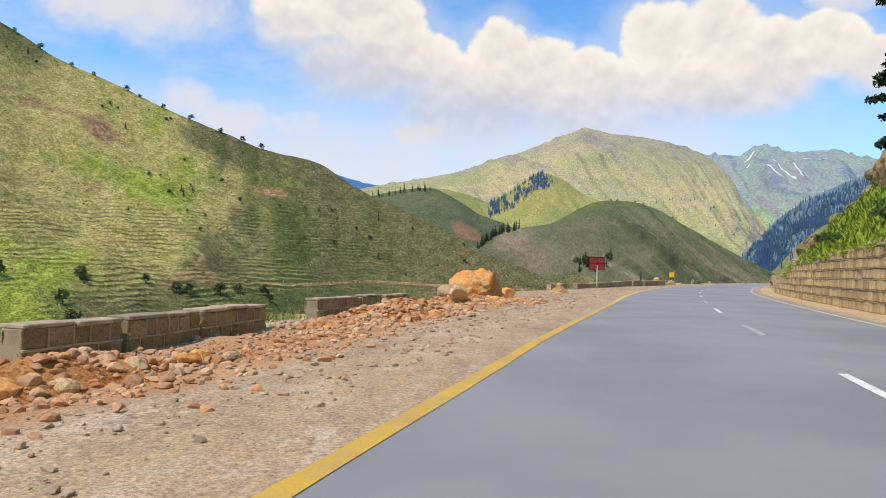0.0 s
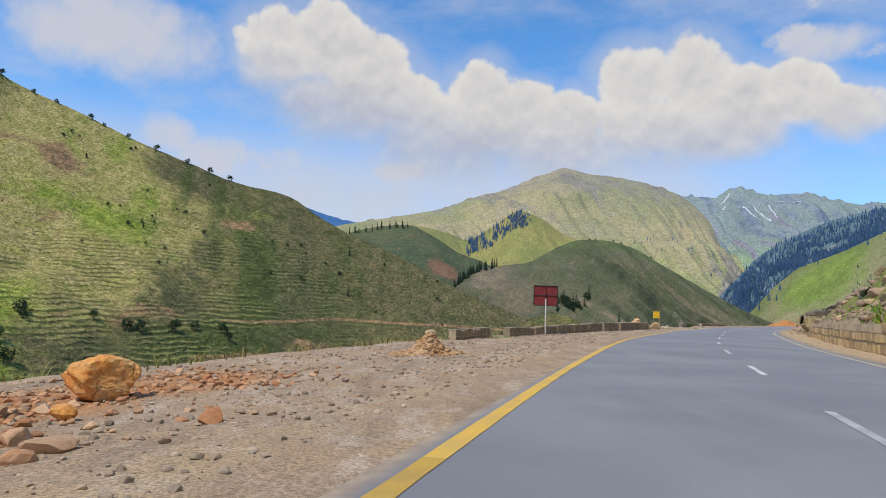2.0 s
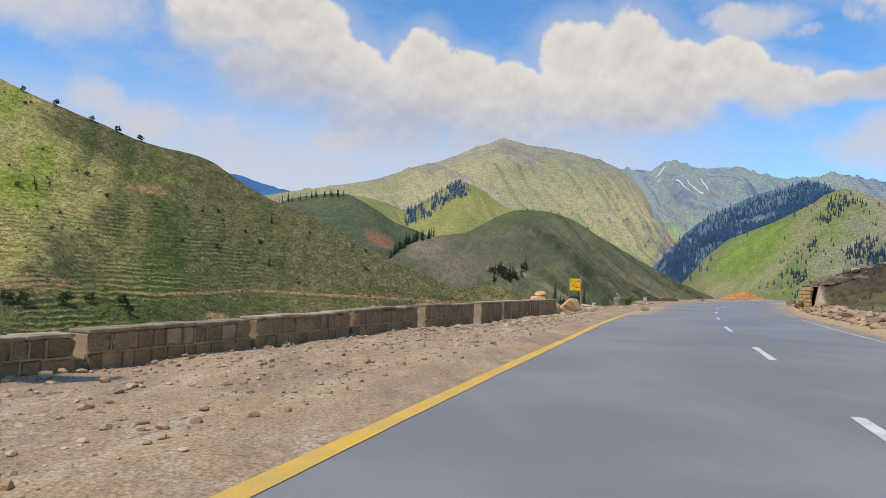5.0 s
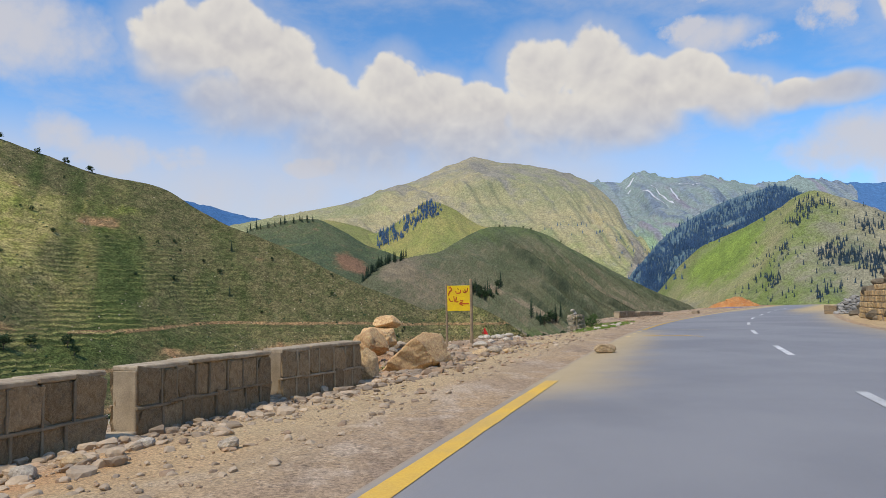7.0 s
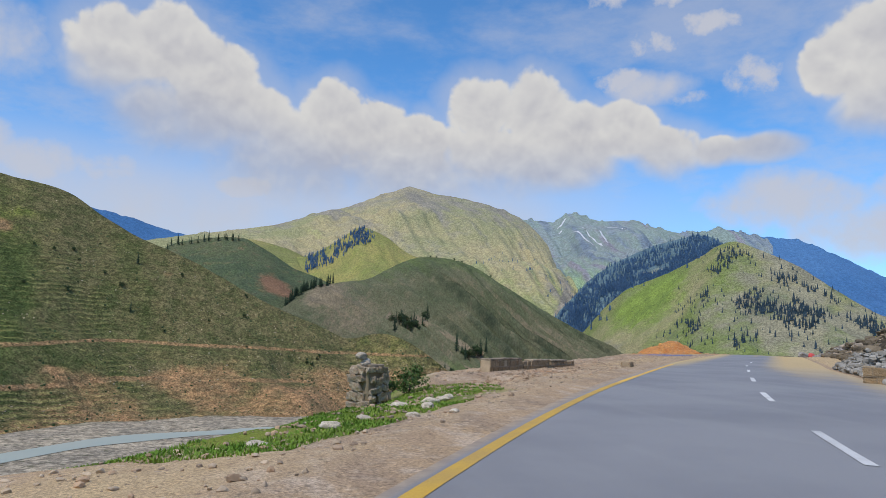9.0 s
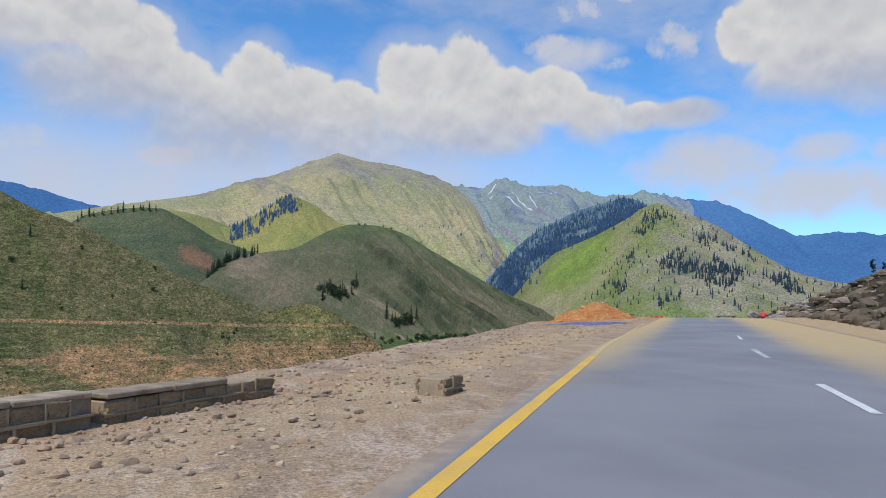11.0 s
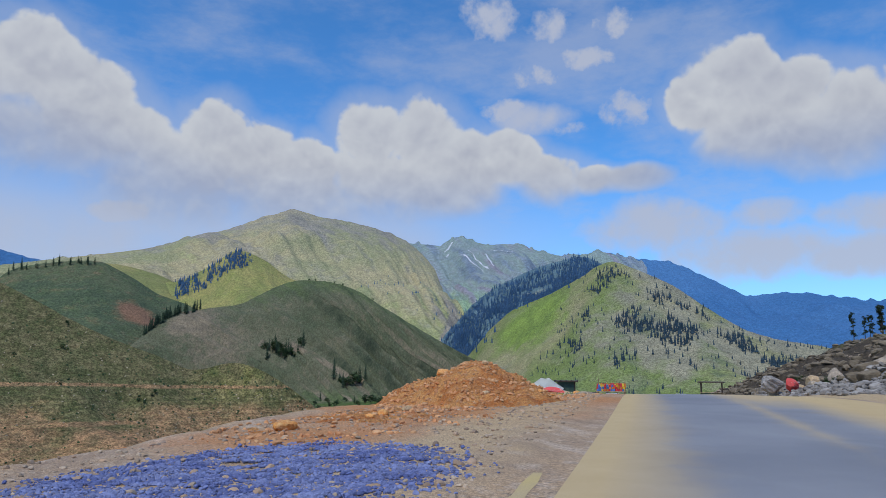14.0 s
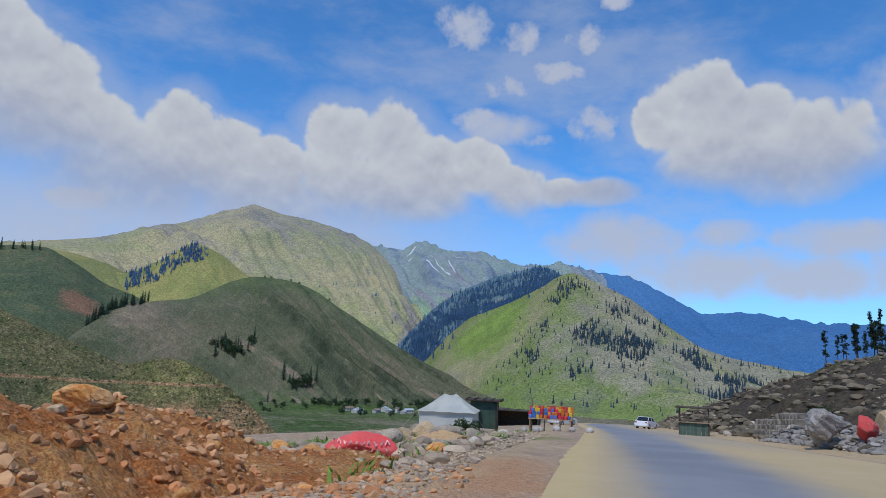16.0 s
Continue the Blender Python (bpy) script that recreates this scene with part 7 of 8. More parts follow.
k = Nodes("orange landslide earth")
col = k.mix(k.span(k.noise(0.9, 6, 0.65), 0.36, 0.62), (0.52, 0.185, 0.052), (0.68, 0.32, 0.105))
col = k.mix(k.math("MULTIPLY", k.span(k.noise(3.5, 4, 0.7), 0.52, 0.66), 0.6), col, (0.60, 0.36, 0.17))
bits = k.cells(7.0)
col = k.mix(k.math("MULTIPLY", k.span(bits.outputs["Distance"], 0.45, 0.3), 0.4), col, k.mix(k.noise(6.0), (0.35, 0.14, 0.05), (0.62, 0.38, 0.2)))
fine = k.noise(22, 4, 0.8)
col = k.mix(0.7, col, k.mix(k.span(fine, 0.3, 0.7), (0.15, 0.15, 0.15), (0.95, 0.95, 0.95)), "OVERLAY")
k.bump(k.math("ADD", fine, k.math("MULTIPLY", bits.outputs["Distance"], -1.0)), 1.0, 0.08)
M["orange_earth"] = k.done(col, 0.95, 0.0, 0.1)

# the orange earth mound at the shoulder's brink
along_turn = math.atan2(0.77, 0.63)
tall_heap = heap_of("earth_mound", 88.3, 176.7, -0.3, 5.0, 3.4, 1.55, along_turn, M["orange_earth"], "tall mound of orange landslide earth and stones", 3, (0.0, 0.1), 0.20, 0.85, 90)
lobe = heap_of("earth_mound", 90.8, 180.1, -0.45, 3.3, 2.5, 1.15, along_turn, M["orange_earth"], "lower shoulder of the orange earth mound", 5, (0.0, 0.0), 0.16, 0.8, 70)
side = heap_of("earth_mound", 81.2, 168.6, -0.3, 4.8, 2.2, 0.2, along_turn, M["orange_earth"], "low tail of orange earth along the brink", 8, (1.5, 0.0), 0.10, 0.8, 46)
skirt = heap_of("earth_mound", 92.9, 180.6, -0.55, 3.6, 2.6, 0.42, along_turn, M["orange_earth"], "flat skirt of orange earth beside the road", 12, (0, 0), 0.05, 0.6, 40)


def big(px, py):
    return np.maximum(tall_heap(px, py), lobe(px, py))


strew("mound_stones", big, 89.3, 178.0, 6.6, 3.6, along_turn, 5200, 0.012, 0.10, M["mound_stone"], "orange stones lying over the earth mound", 41, 2.6)
strew("mound_stones", side, 81.4, 168.6, 5.2, 2.6, along_turn, 700, 0.02, 0.10, M["mound_stone"], "orange stones strewn along the low earth tail", 42, 2.8)
strew("mound_stones", skirt, 92.6, 180.2, 4.0, 3.0, along_turn, 900, 0.015, 0.08, M["mound_stone"], "orange stones on the earth beside the road", 43, 2.8)
stone("boulder", 90.71, 179.9, (0.76, 0.55, 0.42), M["orange_rock"], 241, "orange-brown boulder sitting on the earth mound", 0.3, 0.1, "mound boulders", 4, float(big(90.71, 179.9)) - 0.10, -0.2, 8, 0.6)
for i, (dx, dy, w) in enumerate([(-1.2, -3.2, 0.5), (0.8, -3.4, 0.42), (2.0, -2.2, 0.38), (3.3, 0.4, 0.45), (3.9, 2.1, 0.5), (-3.0, -4.0, 0.55), (-4.6, -4.8, 0.6), (-5.8, -6.2, 0.7), (-6.6, -7.6, 0.45), (4.8, 1.2, 0.4), (1.4, -1.3, 0.4), (-2.2, -1.7, 0.36), (2.6, 1.9, 0.34), (4.4, 3.6, 0.42), (-8.9, -8.9, 0.9), (3.0, -1.0, 0.35), (5.3, 2.4, 0.38), (-1.0, 0.9, 0.9), (0.2, -0.4, 0.6)]):
    x, y, w = 87.9 + dx, 176.1 + dy, w * 0.6
    z = max(float(big(x, y)), float(side(x, y)), height_at(x, y))
    stone("rock", x, y, (w, w * 0.75, w * 0.55), M["orange_rock"] if i % 3 else M["tan_rock"], 260 + i, "angular orange rock in the earth mound", i * 1.1, 0.2, "mound rocks", 3, z)

# bank of orange rubble against the half-buried parapet
bank_turn = 1.28
spill = heap_of("rubble_bank", -1.3, 20.6, -0.22, 4.6, 1.25, 0.42, bank_turn, M["orange_earth"], "low bank of orange landslide rubble against the parapet", 15, (0.4, 0.1), 0.10, 0.8, 60)
strew("bank_stones", spill, -1.3, 20.6, 4.8, 1.45, bank_turn, 1700, 0.02, 0.17, M["orange_rubble"], "orange stones heaped against the parapet", 48, 2.4)
spill2 = heap_of("rubble_bank", 1.2, 29.3, -0.2, 2.2, 1.3, 0.35, 0.5, M["orange_earth"], "orange rubble at the foot of the fallen boulder", 16, (0, 0), 0.08, 0.8, 40)
strew("bank_stones", spill2, 1.3, 29.3, 2.4, 1.4, 0.5, 500, 0.02, 0.14, M["orange_rubble"], "orange stones at the foot of the fallen boulder", 49, 2.2)
spill3 = heap_of("rubble_bank", -4.3, 7.3, -0.2, 1.9, 0.8, 0.30, 1.2, M["orange_earth"], "low heap of orange rubble on the shoulder", 17, (0, 0), 0.06, 0.8, 36)
strew("bank_stones", spill3, -4.2, 7.4, 2.1, 0.9, 1.2, 500, 0.02, 0.12, M["orange_rubble"], "orange stones on the low rubble heap", 50, 2.2)
# a small pointed heap of broken stone on the shoulder
cone = heap_of("rubble_heap", 7.45, 45.1, -0.28, 0.9, 0.8, 0.72, 0.4, M["heap_earth"], "small pointed heap of tan rubble on the shoulder", 21, (0, 0), 0.05, 0.95, 30)
strew("heap_stones", cone, 7.45, 45.1, 1.1, 0.95, 0.4, 900, 0.02, 0.085, M["heap_stone"], "tan and orange stones heaped on the shoulder", 47, 1.6)
stone("rock", 7.5, 45.2, (0.42, 0.3, 0.22), M["tan_rock"], 236, "tan rock lying on top of the rubble heap", 0.4, 0.2, "heap rocks", 3, float(cone(7.5, 45.2)))
# dark rocks over the right bank
rng = np.random.RandomState(51)
n = 6000
s = 118 + 210 * rng.rand(n)
o = right_toe(s) + 0.2 + 46 * rng.rand(n) ** 1.6
p = along(s, o)
scatter("bank_rocks", p, 0.10 + 0.75 * rng.rand(n) ** 2.6, M["dark_rock"], "dark lichened rocks jutting from the bank", 52, 1, 0.6)
n = 1300
s = 118 + 210 * rng.rand(n)
o = right_toe(s) + 0.2 + 44 * rng.rand(n) ** 1.5
p = along(s, o)
scatter("bank_rocks", p, 0.07 + 0.42 * rng.rand(n) ** 3.0, M["grey_rubble"], "grey rocks lying on the dark bank", 53, 1, 0.5)
n = 1100
s = 47 + 45 * rng.rand(n)
o = right_toe(s) + 0.6 + 11 * rng.rand(n) ** 1.2
p = along(s, o)
scatter("bank_rocks", p, 0.08 + 0.45 * rng.rand(n) ** 2.6, M["warm_rubble"], "tan rocks on the grassy cut bank", 54, 2, 0.7)
for i in range(38):
    s0, u0 = 122 + 120 * rng.rand(), rng.rand() ** 1.4
    x, y = along(np.array([s0]), right_toe(np.array([s0])) + 1.0 + 16 * u0)[0]
    w = 0.7 + 1.5 * rng.rand() ** 2
    stone("bank_boulder", x, y, (w, w * 0.7, w * 0.55), M["dark_rock"] if i % 3 else M["grey_rock"], 300 + i, "weathered boulder half buried in the dark bank", i * 1.9, 0.3, "bank boulders", 3)
for i in range(22):
    s0 = 38 + 46 * i / 21 + rng.rand()
    x, y = along(np.array([s0]), np.array([table(s0, [38, 48, 60, 84], [11.0, 10.5, 10.0, 8.5]) + 2.5 * rng.normal()]))[0]
    w = 0.9 + 1.3 * rng.rand()
    stone("outcrop_rock", x, y, (w, w * 0.8, w * 0.75), M["outcrop"], 340 + i, "brown rock outcrop on the grassy cut bank", i * 1.9, 0.35, "outcrop rocks", 4, None, 0, 10, 0.55, 0.16)
for i, (x, y, w) in enumerate([(24.6, 37.4, 2.4), (25.4, 39.0, 2.8), (26.4, 40.5, 2.2), (24.4, 36.0, 2.0), (27.0, 42.2, 2.4)]):
    stone("outcrop_rock", x, y, (w, w * 0.8, w * 1.1), M["outcrop"], 370 + i, "craggy brown rock face below the pine", i * 1.3, 0.35, "outcrop rocks", 4, None, 0, 12, 0.5, 0.2)


def stone_bank(name, s0, s1, o0, o1, tall, n, lo, hi, material, label, seed):
    """A long pile of broken stone beside the road, deepest in its middle."""
    rng = np.random.RandomState(seed)
    s = s0 + (s1 - s0) * rng.rand(n)
    t = rng.rand(n)
    o = o0 + (o1 - o0) * t
    p = along(s, o)
    rise = tall * np.sin(np.clip(t, 0, 1) * math.pi) ** 0.7 * np.clip(np.minimum(s - s0, s1 - s) / 2.5, 0, 1) * (0.75 + 0.35 * fbm(s * 0.5, o * 0.5, 2, seed))
    zs = many_z(p) * 0 + road_z(s) - 0.02 + rise * rng.rand(n) ** 0.25
    zs = np.maximum(zs, many_z(p))
    scatter(name, p, lo + (hi - lo) * rng.rand(n) ** 2.0, material, label, seed, 1, 0.7, zs)


stone_bank("stone_pile", 137, 154, 4.4, 7.4, 1.1, 1700, 0.07, 0.26, M["white_chips"], "long pile of pale grey broken stone beside the road", 61)
stone_bank("stone_pile", 205, 238, 5.9, 9.4, 1.0, 3000, 0.07, 0.3, M["bank_chips"], "long pile of pale grey broken stone below the bank", 62)
stone_bank("stone_pile", 90, 114, 5.2, 7.2, 0.5, 500, 0.07, 0.3, M["warm_rubble"], "low pile of brown rubble beside the lane", 63)

# grey boulder and the red painted rocks
stone("boulder", 117.9, 188.9, (2.1, 1.6, 1.3), M["grey_pale"], 402, "big pale grey boulder at the bank's foot", 0.4, 0.05, "bank boulders", 4, float(road_z(223)) + 0.35, 0, 7, 0.6)
for i, (x, y, w, h) in enumerate([(119.6, 188.0, 1.1, 0.9), (120.6, 187.6, 1.2, 1.1), (121.6, 188.4, 1.3, 1.3), (119.2, 189.8, 1.2, 1.4), (121.0, 186.2, 0.9, 0.7), (122.6, 187.4, 1.1, 1.5)]):
    stone("boulder", x, y, (w, w * 0.8, h), M["grey_rock"] if i % 2 else M["tan_rock"], 410 + i, "grey-brown boulder piled at the bank's foot", i * 0.9, 0.1, "bank boulders", 3, None, 0, 9, 0.6)


def painted_rock(x, y, size, seed, turn, label, lines, sink=0.12, base=None):
    """A rock whose face is painted red, with white brush strokes that lie on it."""
    v, f = stone_shape(seed, 4, 14, 0.55, 0.06)
    v = v - (v.max(0) + v.min(0)) / 2
    v = v / (v.max(0) - v.min(0)) * np.array(size)
    v[:, 2] -= v[:, 2].min()
    rock = tagged(new("painted_rock"), label, "rock")
    rock.matrix_world = pose(x, y, (height_at(x, y) if base is None else base) - sink * size[2], 0, 0, turn)
    low = v[:, 2] < size[2] * 0.25
    piece("stone", mesh_from("stone", v, f.tolist(), M["red_paint"], True), rock)
    rng = np.random.RandomState(seed)
    front = v[v[:, 1] < 0]
    for zrow, n in lines:
        xs = np.linspace(-0.36, 0.36, n) * size[0]
        for i, cx in enumerate(xs):
            c = np.array([(cx + 0.028 * size[0] * q * (1 if i % 2 else -0.6), zrow * size[2] + 0.05 * size[2] * math.sin(3 * q + 2.3 * i) + 0.02 * size[2] * rng.normal()) for q in np.linspace(-1, 1, 4)])
            c = spline(c, 10)
            t = np.gradient(c, axis=0)
            nn = np.stack([-t[:, 1], t[:, 0]], 1) / (np.linalg.norm(t, axis=1)[:, None] + 1e-9) * 0.012
            pts = np.stack([c - nn, c + nn], 1).reshape(-1, 2)
            d = [(front[:, 0] - q[0]) ** 2 + (front[:, 2] - q[1]) ** 2 for q in pts]
            ys = np.array([front[np.argsort(e)[:4], 1].min() for e in d]) - 0.012
            piece("brush_stroke", mesh_from("brush_stroke", np.c_[pts[:, 0], ys, pts[:, 1]], grid_faces(10, 2), M["white_ink"]), rock)
    return rock


painted_rock(117.6, 186.9, (1.35, 0.7, 1.0), 421, 20, "red painted rock with white brush strokes against a grey boulder", [(0.70, 7), (0.45, 8)], 0.0, float(road_z(223)) + 0.45)
painted_rock(95.6, 183.1, (1.45, 0.8, 0.62), 424, -25, "low flat red painted rock with faint white brush strokes", [(0.72, 10), (0.52, 8)], 0.15)
stone("flat_rock", 100.4, 189.2, (1.9, 1.2, 0.5), M["pink_rock"], 431, "flat pinkish rock at the edge of the shoulder", 0.2, 0.15, "", 4, None, 0, 8, 0.5)
for i, (x, y, w, m) in enumerate([(98.0, 187.6, 0.9, "grey_rock"), (99.0, 190.6, 0.8, "tan_rock"), (101.6, 191.2, 1.1, "grey_rock"), (102.6, 195.0, 1.3, "tan_rock"), (103.6, 197.6, 1.2, "grey_rock"), (104.8, 199.6, 1.0, "tan_rock"), (101.0, 193.2, 0.9, "tan_rock"), (103.4, 192.4, 0.7, "grey_rock"), (105.6, 196.6, 0.7, "grey_rock"), (106.8, 200.4, 0.8, "grey_rock"), (97.4, 183.4, 0.5, "orange_rock"), (94.9, 186.6, 0.6, "orange_rock"), (98.6, 185.6, 0.5, "grey_rock"), (100.0, 186.4, 0.45, "white_rock"), (95.0, 184.2, 0.5, "orange_rock"), (106.0, 194.6, 0.6, "white_rock")]):
    stone("rock", x, y, (w, w * 0.75, w * 0.6), M[m], 440 + i, "weathered rock in the rubble below the shoulder", i * 1.3, 0.15, "rocks by the red stone", 3)
rng = np.random.RandomState(71)
n = 1500
s, o = 204 + 24 * rng.rand(n), -6.3 - 5.0 * rng.rand(n)
p = along(s, o)
scatter("rubble", p, 0.04 + 0.2 * rng.rand(n) ** 2.4, M["grey_rubble"], "grey and brown rubble beside the lower shoulder", 72)
n = 1600
s, o = 200 + 24 * rng.rand(n), -5.6 - 1.3 * rng.rand(n)
p = along(s, o)
scatter("crushed_stone", p, 0.02 + 0.05 * rng.rand(n), M["grey_rubble"], "strip of blue-grey chippings along the shoulder", 73)
n = 2600
s, o = 202 + 26 * rng.rand(n), -6.6 - 5.5 * rng.rand(n)
ok = vnoise(s * 0.7, o * 0.7, 19) > 0.0
p = along(s[ok], o[ok])
blades("weeds", p, many_z(p) - 0.01, 0.2, M["grass"], "green weeds growing through the rubble", 74, 0.025, 0.9)

# ---- right retaining wall ----


def hewn(seed, material, name="stone"):
    """A roughly hewn wall stone filling -0.5 to 0.5, its edges chipped."""
    rng = np.random.RandomState(seed)
    bm = bmesh.new()
    bmesh.ops.create_cube(bm, size=1.0)
    bmesh.ops.bevel(bm, geom=list(bm.edges), offset=0.10, segments=1, affect="EDGES", profile=0.5)
    for v in bm.verts:
        v.co += Vector(rng.normal(size=3) * 0.035)
    bmesh.ops.triangulate(bm, faces=bm.faces[:])
    me = bpy.data.meshes.new(name)
    bm.to_mesh(me)
    V = np.array([v.co[:] for v in bm.verts])
    F = np.array([[v.index for v in f.verts] for f in bm.faces])
    bm.free()
    me.materials.append(material)
    return me, V, F


HEWN = [hewn(800 + i, M["retaining_stone"]) for i in range(5)]
HEWN_STUFF = plain("retaining wall stone course", (0.56, 0.38, 0.18), (0.42, 0.29, 0.15), 1.2, 18, 0.95, 0.9, 0.03, True)


def retaining(name, s0, s1, course, width, label, picked=None, seed=0, ledge=True):
    """A battered wall along the road's right side: core, courses of hewn stones, thin mortar ledges between."""
    rng = np.random.RandomState(seed)
    wall = tagged(new(name), label, "wall", kind="structure")
    S1 = np.arange(s0, s1 + 0.01, 0.5)
    toe, high = right_toe(S1), right_wall(S1)
    z0 = road_z(S1)
    prof = []
    for k, lean in ((-0.25, 0.0), (0.0, 0.0), (1.0, 0.12)):
        z = z0 + (k * high if k >= 0 else k)
        prof.append(np.c_[along(S1, toe + lean), z])
    prof.append(np.c_[along(S1, toe + 0.55), z0 + high + 0.02])
    prof.append(np.c_[along(S1, toe + 0.6), z0 - 0.3])
    P = np.stack(prof, 1)
    piece("core", mesh_from("core", P.reshape(-1, 3), [q[::-1] for q in grid_faces(len(S1), 5)], M["retaining_mortar"], False), wall)
    V, F, base = [], [], 0
    rows = int(right_wall(np.array([s0, (s0 + s1) / 2])).max() / course) + 1
    for r in range(rows):
        s = s0 + width * rng.rand()
        while s < s1 - width * 0.5:
            w = width * (0.65 + 0.7 * rng.rand())
            mid = s + w / 2
            s += w
            h = float(right_wall(mid))
            zc = (r + 0.5) * course
            if zc + course * 0.35 > h or rng.rand() < 0.03:
                continue
            off = float(right_toe(mid)) + 0.12 * zc / h + 0.02 + 0.035 * rng.rand()
            x, y = along(np.array([mid]), np.array([off]))[0]
            i = int(rng.randint(5))
            a = math.atan2(*(along(np.array([mid + 0.5]), np.array([off]))[0] - (x, y))[::-1])
            m = Matrix.Translation((x, y, float(road_z(mid)) + zc)) @ Matrix.Rotation(a, 4, "Z") @ Matrix.Diagonal((w - 0.035, 0.2, course - 0.05, 1))
            if picked and picked[0] < mid < picked[1]:
                ob = piece("stone", HEWN[i][0], wall)
                ob.matrix_basis = m
            else:
                M4 = np.array(m)
                V.append(HEWN[i][1] @ M4[:3, :3].T + M4[:3, 3])
                F.append(HEWN[i][2] + base)
                base += len(HEWN[i][1])
    if V:
        piece("stone_courses", mesh_from("stone_courses", np.concatenate(V), np.concatenate(F).tolist(), HEWN_STUFF, False), wall)["kind"] = "stuff"
    if ledge:
        for r in range(1, rows):
            zc = r * course
            ok = S1[right_wall(S1) > zc + 0.1]
            if len(ok) < 3:
                continue
            h = right_wall(ok)
            o = right_toe(ok) + 0.12 * zc / h
            wob = 0.02 * fbm(ok * 0.8, ok * 0 + r, 3, r)
            ring = [np.c_[along(ok, o + d), road_z(ok) + zc + e + wob] for d, e in ((0.1, 0.025), (-0.085, 0.014), (-0.085, -0.014), (0.1, -0.02))]
            piece("ledge", mesh_from("ledge", np.stack(ring, 1).reshape(-1, 3), [q[::-1] for q in grid_faces(len(ok), 4)], M["retaining_mortar"], False), wall)
    return wall


retaining("retaining_wall", -40, 84.5, 0.40, 0.44, "tall tan stone retaining wall with thin mortar ledges", (21, 38), 91)
retaining("retaining_wall", 116, 127.5, 0.28, 0.36, "dry grey-brown stone retaining wall below the bank", None, 92, False)

# weeds hanging over the wall and lush clumps on the slope
rng = np.random.RandomState(95)
cl = []
for i in range(420):
    s0 = -8 + 60 * rng.rand()
    o0 = float(right_toe(s0)) + 0.25 + 9 * rng.rand() ** 2.2
    x, y = along(np.array([s0]), np.array([o0]))[0]
    cl.append((x, y, height_at(x, y) + 0.10, 0.16 + 0.22 * rng.rand()))
for i in range(170):
    s0 = -8 + 58 * rng.rand()
    o0 = float(right_toe(s0)) + 0.05 + 0.12 * rng.rand()
    x, y = along(np.array([s0]), np.array([o0]))[0]
    cl.append((x, y, float(right_wall(s0)) - 0.05 - 0.25 * rng.rand() ** 2, 0.10 + 0.16 * rng.rand()))
v, f = leaf_cloud(rng, cl, 40, 1, 0.06, 0.8)
tagged(new("bank_weeds", mesh_from("bank_weeds", v, f, M["bank_weeds"], False)), "lush yellow-green weeds hanging over the stone wall", "weeds", kind="stuff")
n = 22000
s = -5 + 62 * rng.rand(n)
o = right_toe(s) + 0.4 + 11 * rng.rand(n) ** 1.3
ok = vnoise(s * 0.45, o * 0.6, 23) > -0.5
p = along(s[ok], o[ok])
blades("bank_grass", p, many_z(p) - 0.02, 0.36, M["bank_weeds"], "long yellow-green grass over the cut bank", 96, 0.04, 0.9)

# dry-stone facing at the far bend
rng = np.random.RandomState(97)
dry = tagged(new("dry_stone_wall"), "rough dry-stone facing wall of dark stones at the bend", "wall")
DRY = [hewn(830 + i, M["dry_stone"])[0] for i in range(5)]
m0, m1 = Vector((121.5, 196.0, 0)), Vector((134.0, 208.5, 0))
for r in range(6):
    for c in range(26):
        kk = (c + 0.5 + 0.2 * rng.normal() + 0.5 * (r % 2)) / 26
        if r > 4.6 - 3.5 * abs(kk - 0.45):
            continue
        q = m0.lerp(m1, kk)
        s0, o0 = road_of(q.x, q.y)
        x, y = along(np.array([s0]), np.array([8.0 + 0.12 * r]))[0]
        ob = piece("stone", DRY[int(rng.randint(5))], dry)
        ob.matrix_basis = Matrix.Translation((x, y, float(road_z(s0)) + 0.15 + r * 0.36)) @ Matrix.Rotation(0.9, 4, "Z") @ Matrix.Diagonal((0.6 + 0.14 * rng.rand(), 0.7, 0.32 + 0.05 * rng.rand(), 1))

# ---- tent, huts, stalls and cars at the bend ----


